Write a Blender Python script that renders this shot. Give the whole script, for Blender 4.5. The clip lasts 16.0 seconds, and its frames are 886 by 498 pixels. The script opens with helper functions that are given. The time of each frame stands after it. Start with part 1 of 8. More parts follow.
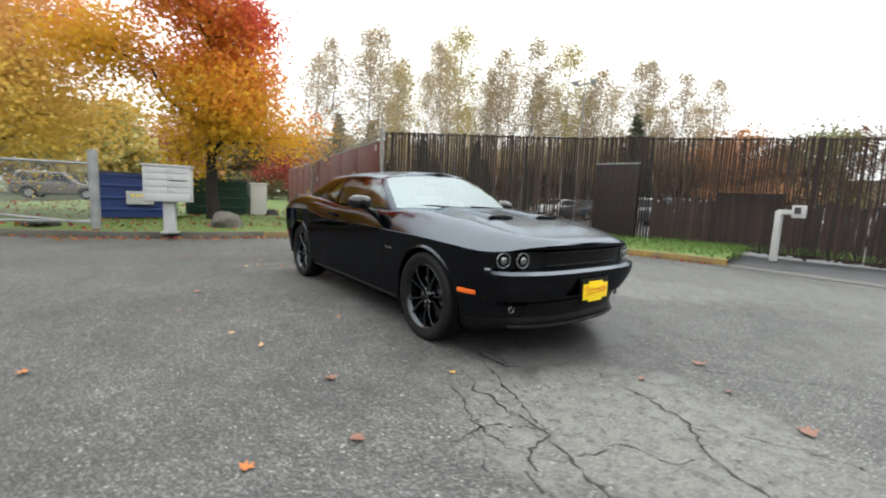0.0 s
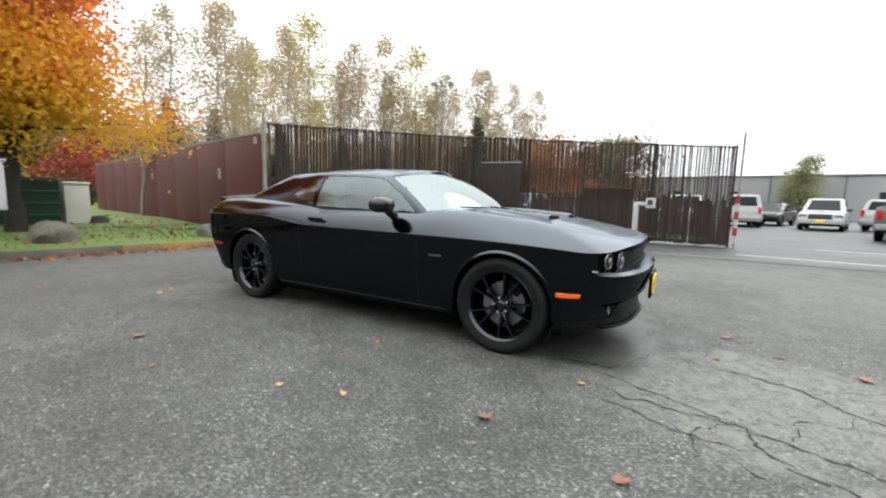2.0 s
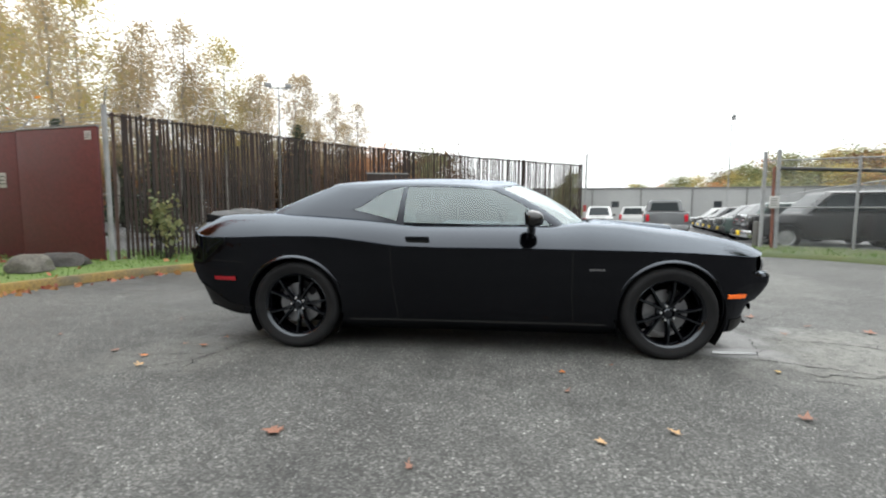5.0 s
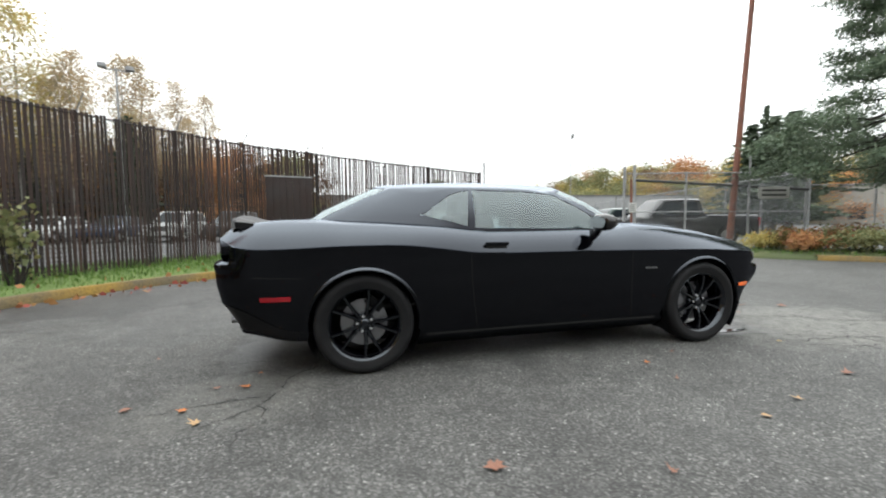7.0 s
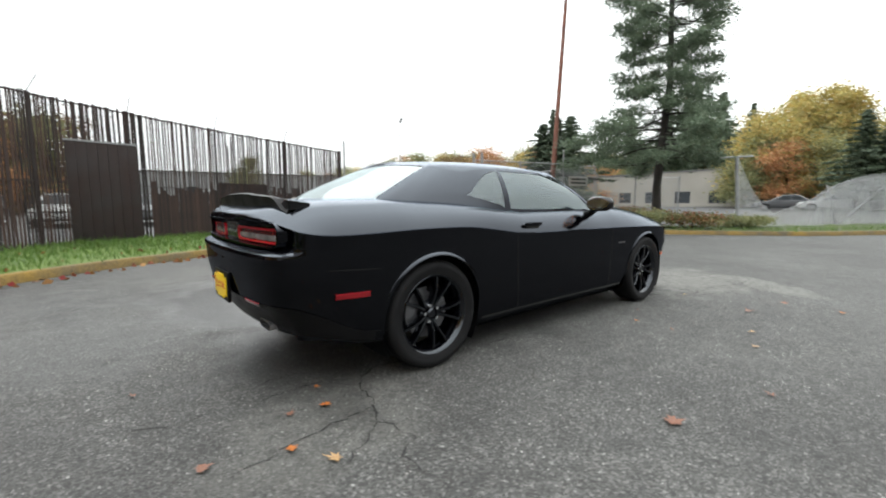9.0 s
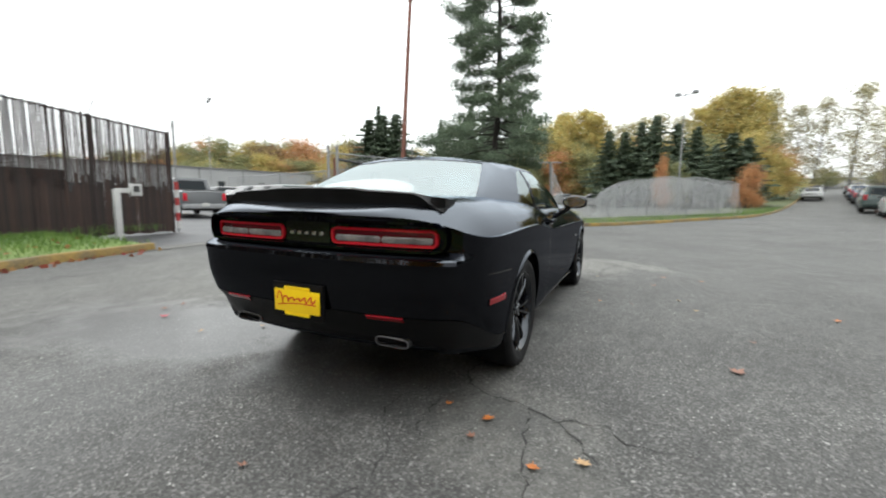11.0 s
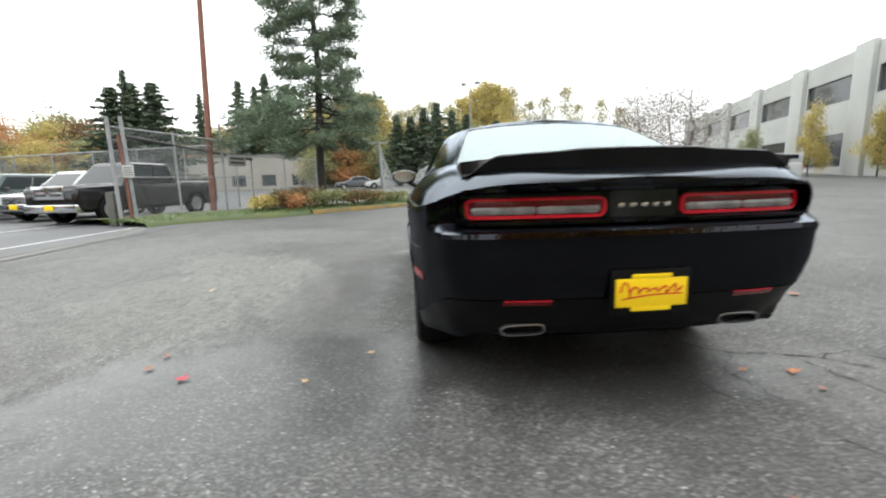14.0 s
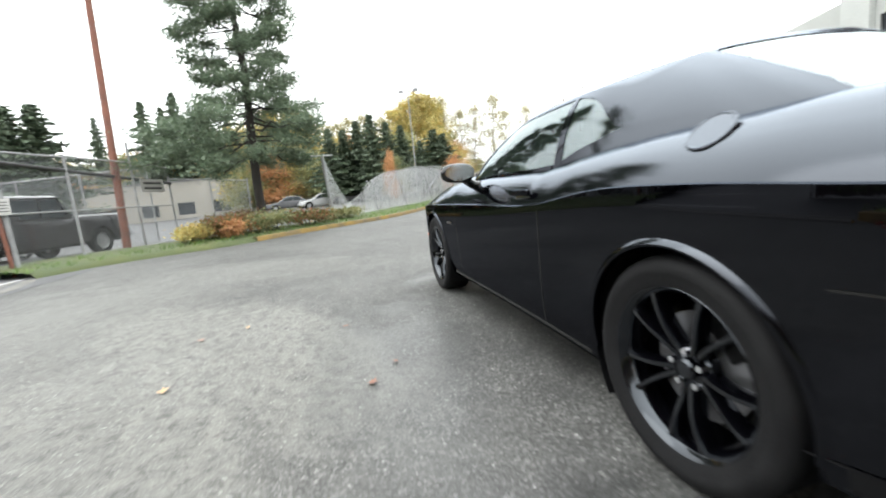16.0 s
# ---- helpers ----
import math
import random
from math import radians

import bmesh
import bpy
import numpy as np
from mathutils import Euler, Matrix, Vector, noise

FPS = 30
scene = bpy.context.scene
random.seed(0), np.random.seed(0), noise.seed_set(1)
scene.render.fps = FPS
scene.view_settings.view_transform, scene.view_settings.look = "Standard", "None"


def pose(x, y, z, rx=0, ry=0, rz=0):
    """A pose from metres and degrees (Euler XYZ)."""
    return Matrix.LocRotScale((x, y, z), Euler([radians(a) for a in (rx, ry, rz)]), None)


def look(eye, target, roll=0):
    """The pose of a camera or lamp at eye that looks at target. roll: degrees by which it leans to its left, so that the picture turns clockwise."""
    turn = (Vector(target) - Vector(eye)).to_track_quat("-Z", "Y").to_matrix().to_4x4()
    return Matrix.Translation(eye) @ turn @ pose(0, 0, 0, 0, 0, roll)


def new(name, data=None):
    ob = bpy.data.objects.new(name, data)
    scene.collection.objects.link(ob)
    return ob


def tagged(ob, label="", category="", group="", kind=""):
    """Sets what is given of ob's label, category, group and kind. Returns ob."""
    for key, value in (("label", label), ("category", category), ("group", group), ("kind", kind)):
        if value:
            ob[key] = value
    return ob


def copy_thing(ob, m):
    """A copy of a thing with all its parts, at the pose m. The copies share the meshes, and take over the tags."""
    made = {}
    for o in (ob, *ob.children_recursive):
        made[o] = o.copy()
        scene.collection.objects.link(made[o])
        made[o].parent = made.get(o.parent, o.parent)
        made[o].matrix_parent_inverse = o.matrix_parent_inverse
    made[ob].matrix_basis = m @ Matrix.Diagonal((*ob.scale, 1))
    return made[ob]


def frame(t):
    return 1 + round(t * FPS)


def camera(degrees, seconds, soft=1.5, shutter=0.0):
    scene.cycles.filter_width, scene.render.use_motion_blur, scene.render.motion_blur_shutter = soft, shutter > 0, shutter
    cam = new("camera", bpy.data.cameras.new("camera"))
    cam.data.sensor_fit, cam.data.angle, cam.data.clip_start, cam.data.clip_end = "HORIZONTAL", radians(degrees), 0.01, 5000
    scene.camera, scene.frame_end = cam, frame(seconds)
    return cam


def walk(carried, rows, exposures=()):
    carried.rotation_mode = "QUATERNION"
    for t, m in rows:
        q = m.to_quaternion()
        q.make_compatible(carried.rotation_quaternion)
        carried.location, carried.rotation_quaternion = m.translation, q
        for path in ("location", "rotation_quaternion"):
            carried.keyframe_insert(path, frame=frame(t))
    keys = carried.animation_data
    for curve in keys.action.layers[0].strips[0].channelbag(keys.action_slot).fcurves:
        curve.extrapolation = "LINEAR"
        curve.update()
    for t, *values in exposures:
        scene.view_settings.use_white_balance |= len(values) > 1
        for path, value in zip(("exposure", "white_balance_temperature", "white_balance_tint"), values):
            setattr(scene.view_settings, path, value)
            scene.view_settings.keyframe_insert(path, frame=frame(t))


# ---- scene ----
cam = camera(93.5, 16.0, soft=2.0, shutter=0.5)
PATH = [
    (0, (4.181, -2.789, 1.152), (2.596, -1.594, 0.907), 2.5),
    (0.5, (3.822, -3.06, 1.146), (2.35, -1.729, 0.899), 0.9),
    (1, (3.458, -3.312, 1.146), (2.132, -1.828, 0.947), 1.9),
    (1.5, (3.058, -3.514, 1.122), (1.862, -1.928, 0.896), 1.7),
    (2, (2.676, -3.708, 1.126), (1.643, -2.012, 0.893), 1.4),
    (2.5, (2.243, -3.826, 1.099), (1.36, -2.042, 0.901), 0.9),
    (3, (1.793, -3.943, 1.105), (1.038, -2.102, 0.9), 0.8),
    (3.5, (1.35, -4.041, 1.106), (0.749, -2.15, 0.857), 0.8),
    (4, (0.902, -4.097, 1.106), (0.425, -2.167, 0.89), 0.1),
    (4.5, (0.458, -4.161, 1.102), (0.14, -2.199, 0.879), 0.4),
    (5, (0.024, -4.18, 1.109), (-0.151, -2.195, 0.942), 0.3),
    (5.2, (-0.151, -4.205, 1.113), (-0.239, -2.217, 0.91), 0.3),
    (7.3, (-1.912, -3.793, 1.098), (-1.32, -1.887, 0.97), 0.7),
    (7.5, (-2.076, -3.714, 1.121), (-1.413, -1.833, 0.972), 1.7),
    (8, (-2.457, -3.493, 1.117), (-1.574, -1.702, 1.001), 1.0),
    (8.5, (-2.808, -3.262, 1.101), (-1.708, -1.6, 0.935), 0.8),
    (8.7, (-2.942, -3.167, 1.092), (-1.768, -1.559, 0.897), 0.5),
    (10.8, (-4.069, -1.743, 1.099), (-2.32, -0.802, 0.858), 0.4),
    (11, (-4.144, -1.576, 1.1), (-2.343, -0.744, 0.856), 0.8),
    (11.5, (-4.279, -1.134, 1.082), (-2.393, -0.514, 0.839), 0.0),
    (12, (-4.363, -0.698, 1.077), (-2.431, -0.271, 0.785), 0.3),
    (12.5, (-4.391, -0.27, 1.074), (-2.421, -0.065, 0.792), 0.7),
    (13, (-4.36, 0.147, 1.063), (-2.381, 0.142, 0.775), 0.2),
    (13.5, (-4.264, 0.573, 1.051), (-2.287, 0.462, 0.769), 0.4),
    (14, (-4.106, 0.99, 1.025), (-2.141, 0.815, 0.701), -1.5),
    (14.5, (-3.837, 1.359, 0.993), (-1.881, 1.21, 0.606), -3.9),
    (15, (-3.462, 1.646, 0.985), (-1.515, 1.442, 0.575), -5.8),
    (15.5, (-3.014, 1.807, 0.99), (-1.07, 1.462, 0.666), -5.4),
    (16, (-2.469, 1.863, 0.978), (-0.548, 1.384, 0.692), -5.7),
]
walk(cam, [(t, look(eye, target, roll)) for t, eye, target, roll in PATH],
     [(0.0, 0.0), (3.0, 0.05), (6.0, 0.05), (8.0, -0.05), (11.5, -0.06), (13.5, 0.12), (15.0, 0.45), (16.0, 0.6)])

# ---- light: a white overcast sky ----
world = bpy.data.worlds.new("overcast")
scene.world = world
world.use_nodes = True
wn, wl = world.node_tree.nodes, world.node_tree.links
sky = wn.new("ShaderNodeTexSky")
sky.sky_type, sky.sun_disc = "NISHITA", False
sky.sun_elevation, sky.sun_rotation = radians(42), radians(200)
sky.air_density, sky.dust_density, sky.ozone_density = 1.0, 4.0, 1.0
grey = wn.new("ShaderNodeHueSaturation")
grey.inputs["Saturation"].default_value = 0.12
wl.new(sky.outputs[0], grey.inputs["Color"])
cloud = wn.new("ShaderNodeMixRGB")
cloud.inputs[0].default_value = 0.9
cloud.inputs[2].default_value = (32.2, 33.4, 33.6, 1)
wl.new(grey.outputs[0], cloud.inputs[1])
# an overcast sky is brighter overhead than at the horizon
way, axis, share = wn.new("ShaderNodeTexCoord"), wn.new("ShaderNodeSeparateXYZ"), wn.new("ShaderNodeMapRange")
share.inputs["To Min"].default_value, share.inputs["To Max"].default_value = 0.42, 1.40
wl.new(way.outputs["Generated"], axis.inputs[0])
wl.new(axis.outputs["Z"], share.inputs[0])
dome = wn.new("ShaderNodeMixRGB")
dome.blend_type = "MULTIPLY"
dome.inputs[0].default_value = 1.0
wl.new(cloud.outputs[0], dome.inputs[1])
wl.new(share.outputs[0], dome.inputs[2])
bg = wn["Background"]
bg.inputs["Strength"].default_value = 0.1
wl.new(dome.outputs[0], bg.inputs["Color"])
sun_data = bpy.data.lights.new("sun", "SUN")
sun_data.energy, sun_data.angle, sun_data.color = 0.6, radians(40), (1.0, 0.985, 0.96)
sun = new("sun", sun_data)
sun.rotation_euler = (radians(48), 0, radians(160))


# ---- materials ----
def material(name, build=None, color=(0.5, 0.5, 0.5), rough=0.6, metal=0.0, **more):
    m = bpy.data.materials.new(name)
    m.use_nodes = True
    n, l = m.node_tree.nodes, m.node_tree.links
    b = n["Principled BSDF"]
    b.inputs["Base Color"].default_value = (*color, 1)
    b.inputs["Roughness"].default_value = rough
    b.inputs["Metallic"].default_value = metal
    for key, value in more.items():
        b.inputs[key.replace("_", " ")].default_value = value
    if build:
        build(n, l, b)
    return m


def coords(n, l, scale=1.0, kind="Object"):
    tc, mp = n.new("ShaderNodeTexCoord"), n.new("ShaderNodeMapping")
    mp.inputs["Scale"].default_value = (scale, scale, scale) if isinstance(scale, (int, float)) else scale
    l.new(tc.outputs[kind], mp.inputs[0])
    return mp.outputs[0]


def noise_tex(n, l, at, scale, detail=4.0, rough=0.55):
    t = n.new("ShaderNodeTexNoise")
    t.inputs["Scale"].default_value, t.inputs["Detail"].default_value, t.inputs["Roughness"].default_value = scale, detail, rough
    l.new(at, t.inputs["Vector"])
    return t.outputs["Fac"]


def ramp(n, l, fac, *stops):
    r = n.new("ShaderNodeValToRGB")
    e = r.color_ramp.elements
    while len(e) < len(stops):
        e.new(0.5)
    for k, (pos, c) in enumerate(stops):
        e[k].position = pos
        e[k].color = (*c, 1) if len(c) == 3 else (c[0], c[0], c[0], 1)
    l.new(fac, r.inputs[0])
    return r.outputs[0]


def mix(n, l, fac, a, b, mode="MIX"):
    m = n.new("ShaderNodeMixRGB")
    m.blend_type = mode
    for k, v in ((0, fac), (1, a), (2, b)):
        if isinstance(v, (int, float)):
            m.inputs[k].default_value = v if k == 0 else (v, v, v, 1)
        elif isinstance(v, tuple):
            m.inputs[k].default_value = (*v, 1)
        else:
            l.new(v, m.inputs[k])
    return m.outputs[0]


def bump(n, l, b, height, strength=0.3, dist=0.01):
    k = n.new("ShaderNodeBump")
    k.inputs["Strength"].default_value, k.inputs["Distance"].default_value = strength, dist
    l.new(height, k.inputs["Height"])
    l.new(k.outputs[0], b.inputs["Normal"])


def calc(n, l, op, a, b=0.0, clamp=False):
    m = n.new("ShaderNodeMath")
    m.operation, m.use_clamp = op, clamp
    for k, v in ((0, a), (1, b)):
        if isinstance(v, (int, float)):
            m.inputs[k].default_value = v
        else:
            l.new(v, m.inputs[k])
    return m.outputs[0]


def varied(c, d, scale=3.0, fine=40.0, amount=0.25, bumpy=0.15, rough=0.7, kind="Object", dist=0.01):
    """A surface that runs between two colours at two scales, with fine relief."""
    def build(n, l, b):
        at = coords(n, l, 1.0, kind)
        big, small = noise_tex(n, l, at, scale), noise_tex(n, l, at, fine, 3.0)
        col = ramp(n, l, big, (0.32, c), (0.68, d))
        shade = ramp(n, l, small, (0.25, (1 - amount,)), (0.75, (1 + amount * 0.4,)))
        l.new(mix(n, l, 1.0, col, shade, "MULTIPLY"), b.inputs["Base Color"])
        rr = ramp(n, l, big, (0.3, (rough * 0.85,)), (0.7, (min(1.0, rough * 1.15),)))
        l.new(rr, b.inputs["Roughness"])
        bump(n, l, b, small, bumpy, dist)
    return build


def ellipse(n, l, at, cx, cy, rx, ry, turn, soft, wob):
    """1 inside a wobbly ellipse on the ground, 0 outside."""
    mp = n.new("ShaderNodeMapping")
    mp.vector_type = "TEXTURE"
    mp.inputs["Location"].default_value = (cx, cy, 0)
    mp.inputs["Rotation"].default_value = (0, 0, radians(turn))
    mp.inputs["Scale"].default_value = (rx, ry, 1)
    l.new(at, mp.inputs[0])
    flat = n.new("ShaderNodeVectorMath")
    flat.operation = "MULTIPLY"
    flat.inputs[1].default_value = (1, 1, 0)
    l.new(mp.outputs[0], flat.inputs[0])
    ln = n.new("ShaderNodeVectorMath")
    ln.operation = "LENGTH"
    l.new(flat.outputs[0], ln.inputs[0])
    d = calc(n, l, "ADD", ln.outputs["Value"], calc(n, l, "MULTIPLY", calc(n, l, "SUBTRACT", wob, 0.5), 1.6))
    return calc(n, l, "DIVIDE", calc(n, l, "SUBTRACT", 1.0 + soft, d), 2 * soft, clamp=True)


def build_asphalt(n, l, b):
    b.inputs["Specular IOR Level"].default_value = 0.3
    at = coords(n, l)
    big, mid = noise_tex(n, l, at, 0.45, 5), noise_tex(n, l, at, 2.2, 6, 0.62)
    grain = noise_tex(n, l, at, 70, 3, 0.7)
    vor = n.new("ShaderNodeTexVoronoi")
    vor.inputs["Scale"].default_value = 95
    l.new(at, vor.inputs["Vector"])
    col = ramp(n, l, big, (0.3, (0.057, 0.0565, 0.0535)), (0.7, (0.095, 0.0945, 0.0895)))
    col = mix(n, l, 0.75, col, ramp(n, l, mid, (0.3, (0.66,)), (0.5, (0.95,)), (0.72, (1.3,))), "MULTIPLY")
    stones = ramp(n, l, vor.outputs["Color"], (0.25, (0.48,)), (0.7, (1.0,)), (0.9, (1.8,)), (0.97, (3.6,)))
    col = mix(n, l, 1.0, col, stones, "MULTIPLY")
    col = mix(n, l, 0.6, col, ramp(n, l, grain, (0.3, (0.35,)), (0.7, (1.6,))), "MULTIPLY")
    blot = noise_tex(n, l, at, 5.5, 6, 0.7)
    col = mix(n, l, 0.5, col, ramp(n, l, blot, (0.34, (0.68,)), (0.5, (0.98,)), (0.66, (1.38,))), "MULTIPLY")
    # pale worn patches
    pale = None
    for cx, cy, rx, ry, turn, k in ((3.15, -0.70, 1.05, 0.75, 15, 1.0), (3.6, -1.6, 0.7, 0.3, 50, 1.0), (-0.2, 2.75, 1.2, 0.3, 15, 0.8), (0.6, 2.2, 1.6, 0.35, 20, 0.8), (-2.3, -1.15, 0.6, 0.4, 20, 0.45),
                                    (0.9, 2.9, 2.2, 0.6, 35, 0.75), (4.6, 3.2, 2.2, 0.9, 60, 0.3), (1.2, 4.4, 4.2, 1.5, 12, 0.4), (-0.4, 3.2, 1.6, 0.7, 30, 0.6)):
        e = calc(n, l, "MULTIPLY", ellipse(n, l, at, cx, cy, rx, ry, turn, 0.22, mid), k)
        pale = e if pale is None else calc(n, l, "MAXIMUM", pale, e)
    col = mix(n, l, calc(n, l, "MULTIPLY", calc(n, l, "MULTIPLY", pale, ramp(n, l, noise_tex(n, l, at, 9, 5, 0.7), (0.35, (0.25,)), (0.6, (1.0,)))), 0.8), col, mix(n, l, 1.0, (0.155, 0.152, 0.138), ramp(n, l, grain, (0.2, (0.6,)), (0.8, (1.3,))), "MULTIPLY"))
    pits = ramp(n, l, noise_tex(n, l, at, 16, 4, 0.65), (0.36, (0.45,)), (0.46, (1.0,)))
    col = mix(n, l, calc(n, l, "MULTIPLY", pale, 0.85), col, mix(n, l, 1.0, col, pits, "MULTIPLY"))
    # damp and wet patches; those beneath the coupe, nose and tail paint its shade
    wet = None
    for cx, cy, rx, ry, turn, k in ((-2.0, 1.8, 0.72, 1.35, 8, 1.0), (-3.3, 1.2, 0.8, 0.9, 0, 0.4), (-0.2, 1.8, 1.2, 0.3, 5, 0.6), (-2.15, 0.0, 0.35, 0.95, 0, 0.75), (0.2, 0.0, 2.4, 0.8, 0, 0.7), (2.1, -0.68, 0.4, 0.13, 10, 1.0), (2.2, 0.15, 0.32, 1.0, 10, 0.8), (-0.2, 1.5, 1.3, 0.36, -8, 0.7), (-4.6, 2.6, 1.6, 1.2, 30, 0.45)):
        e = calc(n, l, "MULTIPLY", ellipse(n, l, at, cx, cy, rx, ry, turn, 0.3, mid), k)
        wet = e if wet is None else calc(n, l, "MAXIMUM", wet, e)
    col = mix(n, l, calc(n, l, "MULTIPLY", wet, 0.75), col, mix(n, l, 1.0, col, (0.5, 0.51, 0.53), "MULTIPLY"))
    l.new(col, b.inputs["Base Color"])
    dry = ramp(n, l, mid, (0.3, (0.62,)), (0.7, (0.85,)))
    l.new(mix(n, l, wet, dry, 0.3), b.inputs["Roughness"])
    l.new(mix(n, l, wet, 0.3, 0.36), b.inputs["Specular IOR Level"])
    bump(n, l, b, mix(n, l, wet, mix(n, l, 0.5, vor.outputs["Distance"], grain), 0.5), 0.55, 0.006)


ASPHALT = material("asphalt", build_asphalt)
LOT = material("dark_asphalt", varied((0.028, 0.029, 0.031), (0.05, 0.051, 0.053), 0.5, 55, 0.4, 0.3, 0.62))
GRASS_SOIL = material("grass_soil", varied((0.035, 0.055, 0.014), (0.075, 0.085, 0.028), 1.2, 60, 0.5, 0.6, 0.9))
CONCRETE = material("concrete", varied((0.075, 0.073, 0.066), (0.125, 0.12, 0.108), 1.5, 45, 0.3, 0.3, 0.85))
KERB = material("kerb_worn", varied((0.04, 0.038, 0.032), (0.10, 0.09, 0.07), 1.3, 40, 0.4, 0.4, 0.9))
KERB_YELLOW = material("kerb_yellow", varied((0.08, 0.065, 0.035), (0.24, 0.15, 0.028), 1.6, 30, 0.45, 0.4, 0.8))


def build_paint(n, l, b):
    """Blue-black clear lacquer over black; rain beads and a painted-in sky sheen on the faces that look up."""
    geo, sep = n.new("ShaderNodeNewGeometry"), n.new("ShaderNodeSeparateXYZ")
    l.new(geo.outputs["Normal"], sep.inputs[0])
    bead_sheen = calc(n, l, "DIVIDE", calc(n, l, "SUBTRACT", sep.outputs[2], 0.30), 0.42, True)
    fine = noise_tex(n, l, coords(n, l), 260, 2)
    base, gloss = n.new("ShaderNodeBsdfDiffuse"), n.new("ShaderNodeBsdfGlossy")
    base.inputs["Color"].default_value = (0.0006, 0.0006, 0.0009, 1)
    # gloss colour by slope: flank reflections dimmed, sky sheen painted onto upward faces
    l.new(mix(n, l, bead_sheen, (0.21, 0.22, 0.25), (0.66, 0.72, 0.80)), gloss.inputs["Color"])
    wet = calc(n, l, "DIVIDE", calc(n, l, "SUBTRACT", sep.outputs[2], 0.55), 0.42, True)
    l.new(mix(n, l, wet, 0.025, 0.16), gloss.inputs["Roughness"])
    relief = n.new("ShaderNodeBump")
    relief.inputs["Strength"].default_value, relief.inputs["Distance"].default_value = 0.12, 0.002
    l.new(mix(n, l, bead_sheen, 0.5, fine), relief.inputs["Height"])
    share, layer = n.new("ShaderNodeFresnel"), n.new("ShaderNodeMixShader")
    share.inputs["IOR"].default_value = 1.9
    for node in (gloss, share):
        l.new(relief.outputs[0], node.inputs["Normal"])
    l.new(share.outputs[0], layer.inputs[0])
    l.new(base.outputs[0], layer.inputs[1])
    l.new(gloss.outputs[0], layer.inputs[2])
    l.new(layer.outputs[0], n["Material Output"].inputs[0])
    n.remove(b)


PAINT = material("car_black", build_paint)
MATTE = material("black_trim", varied((0.0028, 0.0028, 0.0032), (0.005, 0.005, 0.0056), 8, 160, 0.2, 0.1, 0.45), Specular_IOR_Level=0.14)
VALANCE = material("satin_valance", varied((0.006, 0.006, 0.0066), (0.010, 0.010, 0.011), 8, 160, 0.2, 0.1, 0.4), Specular_IOR_Level=0.2)
GLOSS = material("gloss_black", color=(0.004, 0.004, 0.004), rough=0.12)
TYRE = material("tyre_rubber", varied((0.006, 0.006, 0.0066), (0.011, 0.011, 0.0115), 10, 120, 0.3, 0.2, 0.65), Specular_IOR_Level=0.15)
RIM = material("rim_black", color=(0.0012, 0.0012, 0.0018), rough=0.1, Specular_IOR_Level=0.6, Specular_Tint=(0.85, 0.92, 1.0, 1.0))
CHROME = material("chrome", color=(0.75, 0.76, 0.78), rough=0.12, metal=1.0)
STEEL = material("galvanised_steel", varied((0.18, 0.185, 0.19), (0.27, 0.275, 0.275), 4, 60, 0.2, 0.1, 0.45))
DISC = material("brake_disc", color=(0.22, 0.22, 0.23), rough=0.35, metal=0.9)
LAMP_RED = material("lamp_red", color=(0.42, 0.010, 0.022), rough=0.12, Emission_Strength=0.0)
MARKER_RED = material("marker_red", color=(0.2, 0.006, 0.01), rough=0.15)
LAMP_DEEP = material("lamp_deep_red", color=(0.085, 0.004, 0.008), rough=0.1)
LAMP_SMOKE = material("lamp_smoke", varied((0.10, 0.10, 0.10), (0.24, 0.235, 0.235), 9, 60, 0.2, 0.05, 0.15))
LAMP_CLEAR = material("lamp_clear", color=(0.16, 0.165, 0.17), rough=0.12, metal=0.6)
AMBER = material("amber_lens", color=(0.75, 0.13, 0.015), rough=0.25)
YELLOW = material("plate_yellow", color=(0.80, 0.55, 0.006), rough=0.35)
SCRIPT_RED = material("script_red", color=(0.55, 0.02, 0.015), rough=0.5)
SEAT = material("seat_cloth", varied((0.02, 0.02, 0.021), (0.035, 0.034, 0.034), 6, 150, 0.2, 0.2, 0.85))


def build_glass(n, l, b, index=2.8):
    clear, out = n.new("ShaderNodeBsdfTransparent"), n["Material Output"]
    clear.inputs[0].default_value = (0.62, 0.72, 0.72, 1)
    gl = n.new("ShaderNodeBsdfGlossy")
    gl.inputs["Roughness"].default_value = 0.02
    gl.inputs["Color"].default_value = (0.78, 0.87, 0.88, 1)
    fr, mx = n.new("ShaderNodeFresnel"), n.new("ShaderNodeMixShader")
    fr.inputs[0].default_value = index
    l.new(fr.outputs[0], mx.inputs[0])
    l.new(clear.outputs[0], mx.inputs[1])
    l.new(gl.outputs[0], mx.inputs[2])
    l.new(mx.outputs[0], out.inputs[0])


GLASS = material("wet_screen_glass", build_glass)
SIDE_GLASS = material("side_glass", lambda n, l, b: build_glass(n, l, b, 1.95))


# ---- building helpers ----
def finish(name, me, mat, parent=None, label="", smooth=30):
    me.materials.append(mat)
    if smooth:
        me.shade_smooth()
        me.set_sharp_from_angle(angle=radians(smooth))
    ob = new(name, me)
    if parent is not None:
        ob.parent = parent
    if label:
        ob["label"] = label
    return ob


def part(name, bm, mat, parent=None, label="", smooth=30):
    me = bpy.data.meshes.new(name)
    bm.to_mesh(me)
    bm.free()
    return finish(name, me, mat, parent, label, smooth)


def raw(name, verts, faces, mat, parent=None, label="", smooth=0):
    me = bpy.data.meshes.new(name)
    me.from_pydata([tuple(v) for v in verts], [], [tuple(f) for f in faces])
    me.update()
    return finish(name, me, mat, parent, label, smooth)


